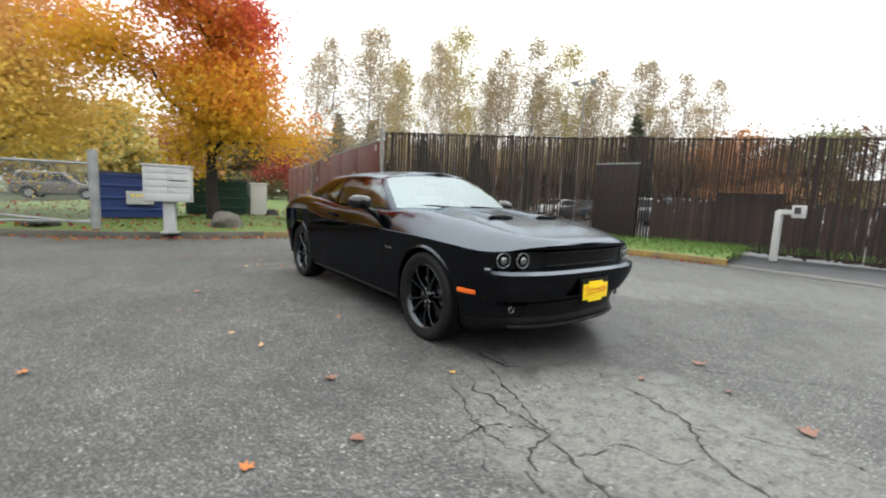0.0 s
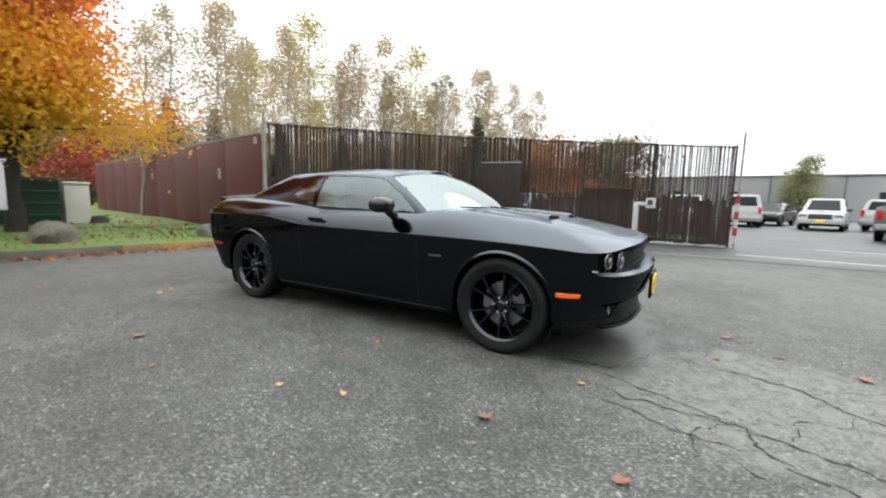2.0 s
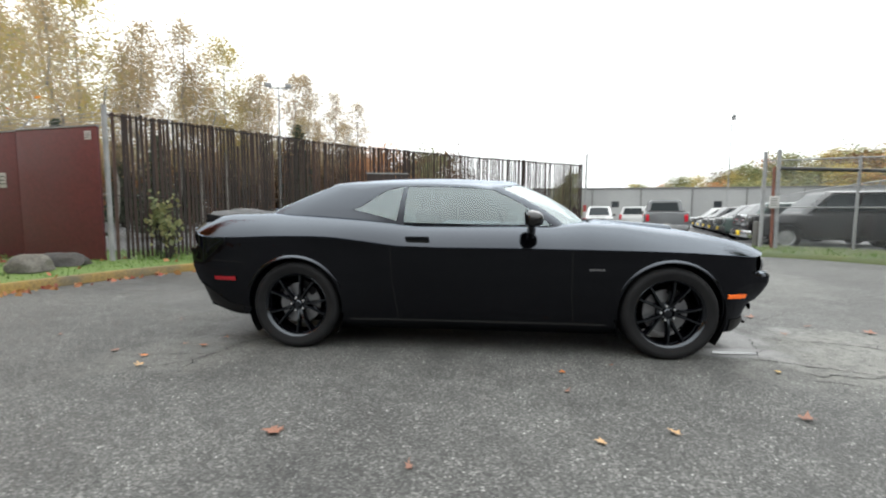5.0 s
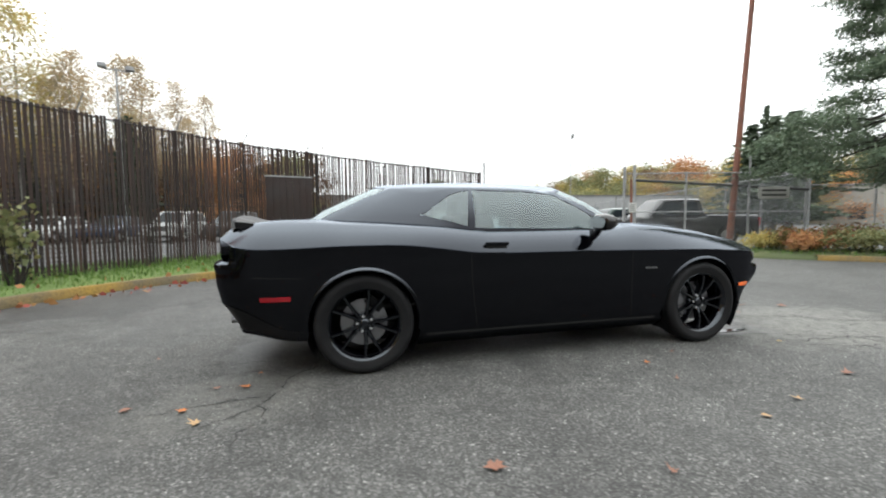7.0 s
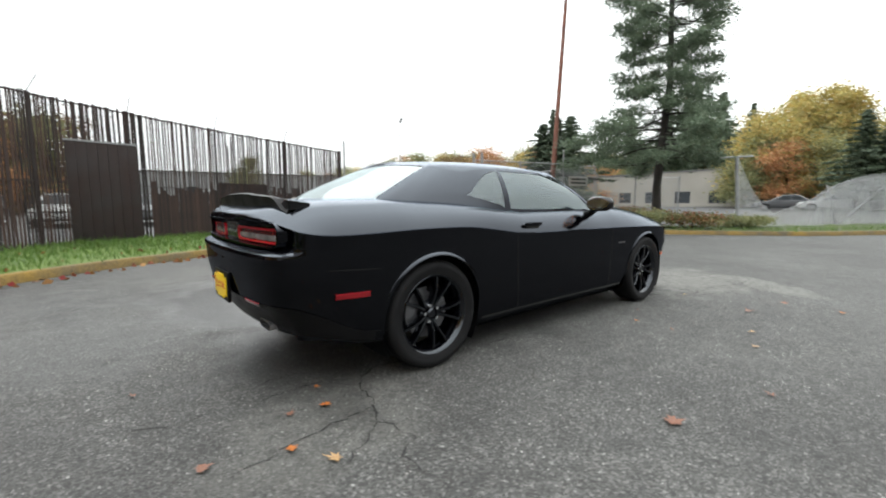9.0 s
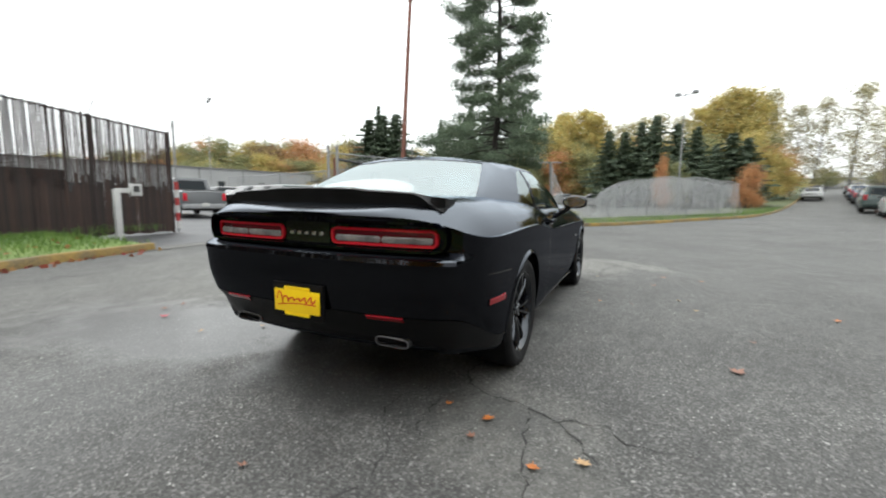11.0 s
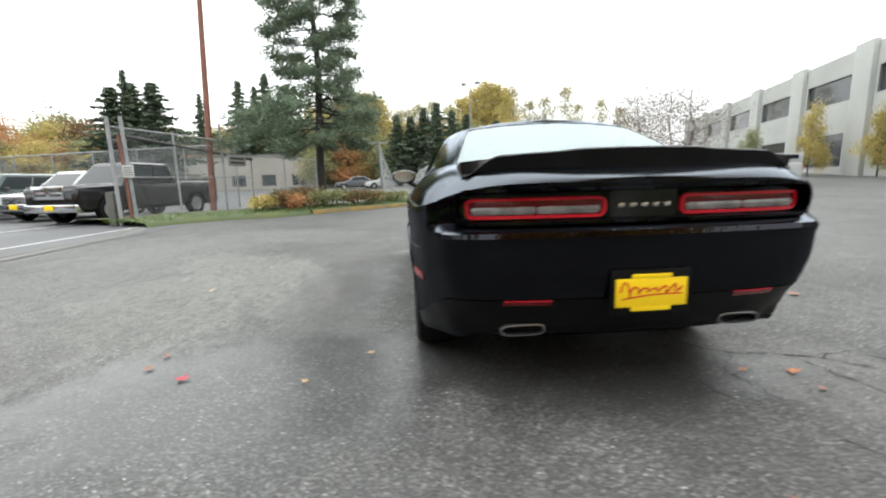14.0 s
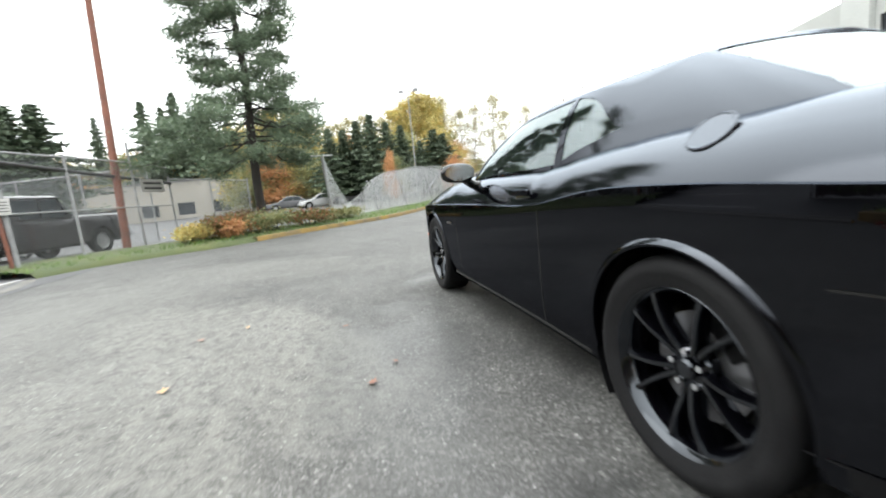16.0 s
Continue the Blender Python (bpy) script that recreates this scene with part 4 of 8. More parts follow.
def rear_panel(name, y0, y1, z0, z1, lift, mat, parent, label="", ny=24, nz=6, hole=None, corner=0.03, depth=0.012):
    """A curved rounded panel on the tail; hole leaves a rounded ring."""
    def loop(grow):
        pts = []
        r = max(0.004, corner - grow)
        for cy, cz, a0 in ((y1 - corner, z1 - corner, 0), (y0 + corner, z1 - corner, 90), (y0 + corner, z0 + corner, 180), (y1 - corner, z0 + corner, 270)):
            for a in np.linspace(a0, a0 + 90, 6):
                pts.append((cy + r * math.cos(radians(a)), cz + r * math.sin(radians(a))))
            if a0 in (0, 180):
                nxt = y0 + corner if a0 == 0 else y1 - corner
                zz = z1 - grow if a0 == 0 else z0 + grow
                for s in range(1, ny):
                    pts.append((cy + (nxt - cy) * s / ny, zz))
        return pts

    def put(bm, pts, off):
        return [bm.verts.new((rear_x(y, min(0.93, max(0.87, z))) - off, y, z)) for y, z in pts]

    bm = bmesh.new()
    a, b = put(bm, loop(0), lift - depth), put(bm, loop(0.003), lift)
    m = len(a)
    rings = [a, b]
    if hole:
        rings += [put(bm, loop(hole), lift), put(bm, loop(hole + 0.002), lift - depth)]
    for p, q in zip(rings, rings[1:]):
        for s in range(m):
            bm.faces.new((p[s], p[(s + 1) % m], q[(s + 1) % m], q[s]))
    if not hole:
        bm.faces.new(b)
    bmesh.ops.triangulate(bm, faces=[f for f in bm.faces if len(f.verts) > 4])
    bmesh.ops.recalc_face_normals(bm, faces=bm.faces)
    return part(name, bm, mat, parent, label, 30)


def rear_lens(name, y0, y1, z0, z1, corner, lift, mat, parent, label=""):
    """A curved lens on the tail with rounded ends."""
    vs, fs, nz = [], [], 5
    ys = np.linspace(y0, y1, 33)
    for k, y in enumerate(ys):
        d = min(y - y0, y1 - y)
        cut = corner - math.sqrt(max(0.0, corner ** 2 - (corner - d) ** 2)) if d < corner else 0.0
        for i in range(nz + 1):
            t = i / nz
            z = z0 + cut + (z1 - z0 - 2 * cut) * t
            vs.append((rear_x(y, 0.9) - lift - 0.004 * math.sin(math.pi * t), y, z))
        if k:
            a = (k - 1) * (nz + 1)
            fs += [(a + i, a + nz + 1 + i, a + nz + 2 + i, a + i + 1) for i in range(nz)]
    return raw(name, vs, fs, mat, parent, label, 60)


for sgn in (1, -1):
    y0, y1 = (0.16, 0.745) if sgn > 0 else (-0.745, -0.16)
    lamp = rear_panel("tail_lamp", y0, y1, 0.858, 0.949, 0.014, LAMP_RED, coupe, "red racetrack tail lamp", hole=0.015, corner=0.034)
    rear_lens("lamp_shade", y0 + 0.008, y1 - 0.008, 0.864, 0.943, 0.03, 0.000, LAMP_DEEP, lamp, "deep red inner lens")
    for q in (0, 1):
        w = (y1 - y0 - 0.05) / 2
        a0 = y0 + 0.025 + q * w
        rear_lens("lamp_lens", a0 + 0.003, a0 + w - 0.003, 0.878, 0.909, 0.008, 0.006, LAMP_SMOKE, lamp, "smoky grey reversing lens")
rear_panel("lamp_surround", -0.80, 0.80, 0.836, 0.988, 0.05, PAINT, coupe, "gloss black rounded rim round the tail lamps", hole=0.016, corner=0.062, depth=0.055)
rear_panel("tail_panel", -0.15, 0.15, 0.852, 0.97, 0.006, GLOSS, coupe, "gloss black centre panel", corner=0.012)
for k in range(5):
    y = 0.10 - 0.05 * k
    boxed("tail_letter", (0.006, 0.026, 0.016), (rear_x(y, 0.9) - 0.012, y, 0.906), CHROME, coupe, "small chrome bar", 0.003)

# tail: lower valance, reflectors, plate, exhausts
for sgn in (1, -1):
    vs, fs = [], []
    for k, y in enumerate(np.linspace(0.40, 0.60, 9)):
        for z, o in ((0.498, 0.0), (0.502, 0.012), (0.522, 0.012), (0.526, 0.0)):
            vs.append((rear_x(y, z) - o - 0.004, sgn * y, z))
        if k:
            fs += [(4 * k - 4 + i, 4 * k - 3 + i, 4 * k + 1 + i, 4 * k + i) for i in range(3)]
    raw("reflector", vs, fs, MARKER_RED, coupe, "red bumper reflector")
    ex = rear_x(0.5, 0.40) - 0.012
    bm = bmesh.new()
    outer, inner, back = [], [], []
    for k in range(28):
        a = 2 * math.pi * k / 28
        cy, cz = 0.098 * math.copysign(abs(math.cos(a)) ** 0.45, math.cos(a)), 0.026 * math.copysign(abs(math.sin(a)) ** 0.6, math.sin(a))
        outer.append(bm.verts.new((ex, sgn * 0.5 + cy, 0.375 + cz)))
        inner.append(bm.verts.new((ex - 0.002, sgn * 0.5 + cy * 0.92, 0.375 + cz * 0.76)))
        back.append(bm.verts.new((ex + 0.22, sgn * 0.5 + cy, 0.385 + cz)))
    deep = [bm.verts.new((ex + 0.1, v.co.y, v.co.z)) for v in inner]
    for k in range(28):
        j = (k + 1) % 28
        bm.faces.new((back[k], back[j], outer[j], outer[k]))
        bm.faces.new((outer[k], outer[j], inner[j], inner[k]))
        bm.faces.new((inner[k], inner[j], deep[j], deep[k]))
    bmesh.ops.recalc_face_normals(bm, faces=bm.faces)
    tip = part("exhaust_tip", bm, DISC, coupe, "chrome rectangular exhaust tip", 40)
    boxed("exhaust_bore", (0.02, 0.16, 0.036), (ex + 0.09, sgn * 0.5, 0.376), GLOSS, tip, "sooty dark bore", 0.004)
for sgn in (1, -1):
    vs, fs = [], []
    ks = [k for k in range(len(OUT)) if OUT[k].x < -1.9]
    for q, k in enumerate(ks):
        head, foot = 0.345 + 0.18 * ease((-OUT[k].x - 1.92) / 0.52), low_edge(k) - 0.005
        for i in range(6):
            p = skin(k, head + (foot - head) * i / 5, 0.004 if i < 5 else -0.02)
            vs.append(mirrored(p, sgn))
        if q:
            fs += [(6 * q - 6 + i, 6 * q - 5 + i, 6 * q + 1 + i, 6 * q + i) for i in range(5)]
    raw("rear_valance", vs, fs, MATTE, coupe, "satin black lower valance", 60)
for side, px, pz, face in (("rear", -2.532, 0.553, -1), ("front", 2.408, 0.505, 1)):
    boxed("plate_holder", (0.02, 0.34, 0.19), (px - face * 0.008, 0, pz), MATTE, coupe, "black plate holder", 0.004)
    plate = boxed("licence_plate", (0.006, 0.305, 0.118), (px + face * 0.006, 0, pz), YELLOW, coupe, "bright yellow dealer plate", 0.002)
    for dz in (0.068, -0.068):
        boxed("frame_tab", (0.007, 0.17, 0.018), (px + face * 0.006, 0, pz + dz), YELLOW, plate, "yellow tab of the plate frame", 0.002)
    stroke = []
    for u in np.linspace(0, 1, 70):
        tall = 0.034 * max(0.0, 1 - 5 * u) + 0.012 + 0.006 * math.sin(9 * u)
        stroke.append(Vector((px + face * 0.0105, -face * (0.125 - 0.25 * u + 0.008 * math.cos(40 * u)), pz + 0.004 + 0.014 * u + tall * math.sin(38 * u))))
    ribbon("script_stroke", stroke, Vector((face, 0, 0)), 0.0075, SCRIPT_RED, plate, "red scrawled stroke")
    ribbon("script_underline", [Vector((px + face * 0.0100, -face * (0.13 - 0.26 * u), pz - 0.026 + 0.016 * u + 0.008 * math.sin(3 * u))) for u in np.linspace(0, 1, 20)], Vector((face, 0, 0)), 0.006, SCRIPT_RED, plate, "red underline")

# nose: grille, lamps, intake, splitter
vs, fs = [], []
for k, y in enumerate(np.linspace(-0.82, 0.82, 41)):
    for z in (0.685, 0.72, 0.76, 0.80):
        vs.append((front_x(y, z) + 0.004, y, z))
    if k:
        fs += [(4 * k - 4 + i, 4 * k - 3 + i, 4 * k + 1 + i, 4 * k + i) for i in range(3)]
raw("grille", vs, fs, MATTE, coupe, "dark honeycomb grille", 60)
for z in (0.705, 0.735, 0.765, 0.79):
    ribbon("grille_bar", [Vector((front_x(y, z) + 0.016, y, z)) for y in np.linspace(-0.46, 0.46, 21)], Vector((1, 0, 0)), 0.008, MATTE, coupe)
for z in (0.70, 0.79):
    bm = bmesh.new()
    tube(bm, [(front_x(y, z) + 0.02, y, z) for y in np.linspace(-0.44, 0.44, 21)], 0.006, 6)
    part("grille_frame", bm, MATTE, coupe, "", 60)
for sgn in (1, -1):
    for y in (0.762, 0.632):
        x = front_x(y, 0.745) + 0.015
        n = Vector((0.96, 0.22 * sgn, 0)) if y > 0.7 else Vector((0.985, 0.15 * sgn, 0))
        u, w = Vector((-n.y, n.x, 0)), Vector((0, 0, 1))
        c = Vector((x, sgn * y, 0.742))
        bm = bmesh.new()
        tube(bm, [c + n * 0.012 + 0.052 * (math.cos(a) * u + math.sin(a) * w) for a in np.linspace(0, 2 * math.pi, 29)], 0.0055, 8, False)
        lamp = part("headlamp", bm, LAMP_CLEAR, coupe, "round headlamp with pale halo ring", 60)
        for rad, off, mat, nm, lb in ((0.060, 0.0, GLOSS, "bezel", "black bezel"), (0.027, 0.02, LAMP_CLEAR, "projector", "clear projector lens")):
            bm = bmesh.new()
            rings = []
            for q, (rr, d) in enumerate(((rad, off), (rad * 0.8, off + rad * 0.25), (rad * 0.4, off + rad * 0.4))):
                rings.append([bm.verts.new(c + n * d * (1 if nm == "projector" else 0.12) + rr * (math.cos(a) * u + math.sin(a) * w)) for a in np.linspace(0, 2 * math.pi, 24, endpoint=False)])
            for r0, r1 in zip(rings, rings[1:]):
                for s in range(24):
                    bm.faces.new((r0[s], r0[(s + 1) % 24], r1[(s + 1) % 24], r1[s]))
            bm.faces.new(rings[-1])
            bmesh.ops.recalc_face_normals(bm, faces=bm.faces)
            part(nm, bm, mat, lamp, lb, 60)
    c = Vector((front_x(0.66, 0.40) + 0.02, sgn * 0.66, 0.385))
    bm = bmesh.new()
    tube(bm, [c + 0.024 * Vector((0, math.cos(a), math.sin(a))) for a in np.linspace(0, 2 * math.pi, 21)], 0.004, 6, False)
    fog = part("fog_lamp", bm, LAMP_CLEAR, coupe, "small round fog lamp", 60)
    bm = bmesh.new()
    bmesh.ops.create_circle(bm, cap_ends=True, segments=20, radius=0.022, matrix=Matrix.Translation(c) @ pose(0, 0, 0, 90, 0, 90))
    part("fog_lens", bm, GLOSS, fog)
vs, fs = [], []
for k, y in enumerate(np.linspace(-0.56, 0.56, 25)):
    for z in (0.315, 0.36, 0.40, 0.43):
        vs.append((front_x(y, z) + 0.005, y, z))
    if k:
        fs += [(4 * k - 4 + i, 4 * k - 3 + i, 4 * k + 1 + i, 4 * k + i) for i in range(3)]
raw("lower_intake", vs, fs, MATTE, coupe, "black mesh lower intake", 60)
for sgn in (1, -1):
    vs, fs = [], []
    for q, k in enumerate([k for k in range(len(OUT)) if OUT[k].x > 1.9]):
        for i in range(5):
            vs.append(mirrored(skin(k, 0.318 - 0.105 * i / 4, 0.005), sgn))
        if q:
            fs += [(5 * q - 5 + i, 5 * q - 4 + i, 5 * q + 1 + i, 5 * q + i) for i in range(4)]
    raw("front_valance", vs, fs, MATTE, coupe, "satin black front lip", 60)
bm = bmesh.new()
tube(bm, [(front_x(y, 0.262) + 0.012, y, 0.252) for y in np.linspace(-0.66, 0.66, 33)], 0.012, 6)
part("splitter", bm, VALANCE, coupe, "satin black front splitter", 60)

# hood scoops and cowl
for sgn in (1, -1):
    bm = bmesh.new()
    secs = []
    for x in np.linspace(1.66, 0.98, 14):
        t = (1.66 - x) / 0.68
        h, w = 0.024 * (1 - t) ** 0.8, 0.155 - 0.04 * t
        base = top_z(x, 0.29, OUT[side_step(x)])
        prof = [(-w, -0.01), (-w * 0.86, h * 0.7), (-w * 0.6, h), (w * 0.6, h), (w * 0.86, h * 0.7), (w, -0.01)]
        secs.append([bm.verts.new((x, sgn * 0.29 + a, base + b)) for a, b in prof])
    for a, b in zip(secs, secs[1:]):
        for i in range(5):
            bm.faces.new((a[i], a[i + 1], b[i + 1], b[i]))
    bm.faces.new(secs[0])
    bmesh.ops.recalc_face_normals(bm, faces=bm.faces)
    sc = part("hood_scoop", bm, PAINT, coupe, "low hood scoop", 50)
    zz = top_z(1.66, 0.29, OUT[side_step(1.66)])
    boxed("scoop_slot", (0.012, 0.19, 0.014), (1.664, sgn * 0.29, zz + 0.014), MATTE, sc, "dark scoop mouth", 0.003)
for y0 in (0.30, -0.28):
    bm = bmesh.new()
    tube(bm, [(0.985, y0 + 0.35, 1.055), (0.985, y0, 1.062), (0.955, y0 - 0.33, 1.072)], [0.009, 0.011, 0.006], 6)
    part("wiper", bm, MATTE, coupe, "black windscreen wiper", 60)
ribbon("cowl_strip", [Vector((1.015 - 0.14 * (y / 0.62) ** 2, y, 1.052 - 0.01 * abs(y))) for y in np.linspace(-0.66, 0.66, 17)], Vector((0, 0, 1)), 0.06, MATTE, coupe, "black cowl strip")

# cabin inside and underside
boxed("underbody", (3.5, 1.30, 0.12), (0.12, 0, 0.25), MATTE, coupe, "dark underside", 0.03)
boxed("cabin_floor", (2.6, 1.5, 0.03), (-0.45, 0, 0.45), SEAT, coupe, "dark cabin floor", 0.005)
bm = bmesh.new()
box(bm, 0.62, 0, 0.95, 0.42, 1.45, 0.14, 0.05)
part("dashboard", bm, MATTE, coupe, "black dashboard")
for sgn in (1, -1):
    boxed("front_seat", (0.16, 0.5, 0.62), (-0.33, sgn * 0.37, 0.86), SEAT, coupe, "dark cloth front seat", 0.05, Matrix.Translation((-0.33, 0, 0.6)) @ pose(0, 0, 0, 0, -14, 0) @ Matrix.Translation((0.33, 0, -0.6)))
    boxed("head_rest", (0.1, 0.27, 0.17), (-0.45, sgn * 0.37, 1.22), SEAT, coupe, "", 0.04)
boxed("rear_seat", (0.2, 1.25, 0.5), (-1.12, 0, 0.86), SEAT, coupe, "dark rear bench", 0.05, Matrix.Translation((-1.1, 0, 0.6)) @ pose(0, 0, 0, 0, -18, 0) @ Matrix.Translation((1.1, 0, -0.6)))
boxed("parcel_shelf", (0.55, 1.2, 0.03), (-1.5, 0, 1.075), SEAT, coupe, "black parcel shelf", 0.005)
bm = bmesh.new()
tube(bm, [Vector((0.30, 0.37, 0.98)) + 0.18 * (math.cos(a) * Vector((0, 1, 0)) + math.sin(a) * Vector((-0.4, 0, 0.92))) for a in np.linspace(0, 2 * math.pi, 29)], 0.016, 8, False)
part("steering_wheel", bm, MATTE, coupe, "black steering wheel", 60)
boxed("inner_mirror", (0.03, 0.22, 0.06), (0.22, 0, 1.31), MATTE, coupe, "", 0.012)
bm = bmesh.new()
g = bmesh.ops.create_uvsphere(bm, u_segments=12, v_segments=8, radius=1.0)
for v in g["verts"]:
    v.co = Vector((-1.18 + 0.08 * v.co.x, 0.028 * v.co.y, 1.40 + 0.028 * max(0, v.co.z)))
part("roof_antenna", bm, PAINT, coupe, "small black roof antenna", 60)


def coupe_wheel(x, y, turn):
    """A black split-spoke wheel with its outer face towards +y."""
    def lathe(prof, n=56):
        bm = bmesh.new()
        rings = [[bm.verts.new((r * math.cos(2 * math.pi * s / n), d, r * math.sin(2 * math.pi * s / n))) for s in range(n)] for r, d in prof]
        for a, b in zip(rings, rings[1:]):
            for s in range(n):
                bm.faces.new((a[s], a[(s + 1) % n], b[(s + 1) % n], b[s]))
        bmesh.ops.recalc_face_normals(bm, faces=bm.faces)
        return bm
    out = thing("wheel", (0, 0, 0), "", "")
    for key in ("label", "category"):
        if key in out:
            del out[key]
    out.parent = coupe
    out.matrix_basis = pose(x, y, 0.359, 0, 40, 0) if turn == 0 else pose(x, y, 0.359, 0, 50, 180)
    part("tyre", lathe([(0.262, -0.115), (0.30, -0.125), (0.335, -0.122), (0.353, -0.105), (0.359, -0.08), (0.359, -0.042), (0.352, -0.038), (0.352, -0.03), (0.359, -0.026), (0.36, 0.026), (0.352, 0.03), (0.352, 0.038), (0.359, 0.042), (0.359, 0.08), (0.352, 0.106), (0.335, 0.121), (0.31, 0.125), (0.302, 0.121), (0.285, 0.119), (0.262, 0.11)]), TYRE, out, "black low-profile tyre", 40)
    rim = part("rim", lathe([(0.262, -0.11), (0.235, -0.08), (0.232, 0.06), (0.246, 0.1), (0.262, 0.112), (0.266, 0.108)]), RIM, out, "gloss black alloy rim", 40)
    part("brake_disc", lathe([(0.06, -0.01), (0.17, -0.01), (0.17, 0.01), (0.06, 0.01)], 40), DISC, out, "bare steel brake disc", 30)
    part("hub", lathe([(0.0, 0.078), (0.025, 0.078), (0.034, 0.07), (0.036, 0.05), (0.075, 0.045), (0.078, 0.0)], 30), RIM, out, "black hub with centre cap", 40)
    boxed("caliper", (0.07, 0.05, 0.14), (-0.15, 0.0, 0.03), MATTE, out, "dark brake caliper", 0.012)
    for k in range(5):
        a0 = 2 * math.pi * k / 5 + math.pi / 2
        for side in (-1, 1):
            bm = bmesh.new()
            secs = []
            for t in np.linspace(0, 1, 8):
                r = 0.05 + 0.197 * t
                ang = a0 + side * (0.17 + 0.08 * ease(t))
                wdt = 0.016 - 0.006 * t + 0.006 * max(0.0, t - 0.75) * 4
                d = 0.062 + 0.022 * math.sin(t * math.pi * 0.75) + 0.012 * t
                rad, tan = Vector((math.cos(ang), 0, math.sin(ang))), Vector((-math.sin(ang), 0, math.cos(ang)))
                c = rad * r
                secs.append([bm.verts.new(c + tan * q + Vector((0, e, 0))) for q, e in ((-wdt, d - 0.05), (-wdt, d - 0.014), (-wdt * 0.5, d + 0.002), (wdt * 0.5, d + 0.002), (wdt, d - 0.014), (wdt, d - 0.05))])
            for a, b in zip(secs, secs[1:]):
                for i in range(6):
                    bm.faces.new((a[i], a[(i + 1) % 6], b[(i + 1) % 6], b[i]))
            bm.faces.new(secs[0])
            bm.faces.new(secs[-1])
            bmesh.ops.recalc_face_normals(bm, faces=bm.faces)
            part("spoke", bm, RIM, rim, "", 40)
        a1 = a0 + math.pi / 5
        bm = bmesh.new()
        tube(bm, [(0.055 * math.cos(a1), 0.04, 0.055 * math.sin(a1)), (0.055 * math.cos(a1), 0.074, 0.055 * math.sin(a1))], 0.011, 6)
        part("lug_nut", bm, CHROME, rim, "bright lug nut")
    return out


for x in (1.473, -1.473):
    coupe_wheel(x, 0.82, 0)
    coupe_wheel(x, -0.82, 1)


# ---- trees ----
def leaf_cloud(name, points, size, mat, parent, label="", flat=0.0, seed=1, aspect=1.0):
    """Many small leaves, one quad each, at the given points."""
    rng = np.random.default_rng(seed)
    p = np.asarray(points, float)
    m = len(p)
    a = rng.normal(size=(m, 3))
    a[:, 2] *= 1 - flat
    a /= np.linalg.norm(a, axis=1)[:, None]
    b = np.cross(a, rng.normal(size=(m, 3)) * [1, 1, 1 - flat])
    b /= np.linalg.norm(b, axis=1)[:, None] + 1e-9
    s = size * rng.uniform(0.55, 1.35, (m, 1))
    corners = np.stack([p - a * s - b * s * aspect * 0.45, p + a * s * 0.1 - b * s * aspect, p + a * s, p + b * s * aspect], 1).reshape(-1, 3)
    me = bpy.data.meshes.new(name)
    me.vertices.add(4 * m)
    me.vertices.foreach_set("co", corners.ravel())
    me.loops.add(4 * m)
    me.loops.foreach_set("vertex_index", np.arange(4 * m, dtype=np.int32))
    me.polygons.add(m)
    me.polygons.foreach_set("loop_start", np.arange(0, 4 * m, 4, dtype=np.int32))
    me.update(calc_edges=True)
    me.materials.append(mat)
    ob = new(name, me)
    ob.parent = parent
    ob["kind"] = "stuff"
    if label:
        ob["label"] = label
    return ob


def limb(bm, a, b, r0, r1, rng, bend=0.15, n=5):
    a, b = Vector(a), Vector(b)
    d = (b - a).length
    pts = [a.lerp(b, k / (n - 1)) + Vector(rng.normal(size=3) * bend * d * 0.25 * math.sin(math.pi * k / (n - 1))) for k in range(n)]
    tube(bm, pts, [r0 + (r1 - r0) * k / (n - 1) for k in range(n)], 6)
    return pts


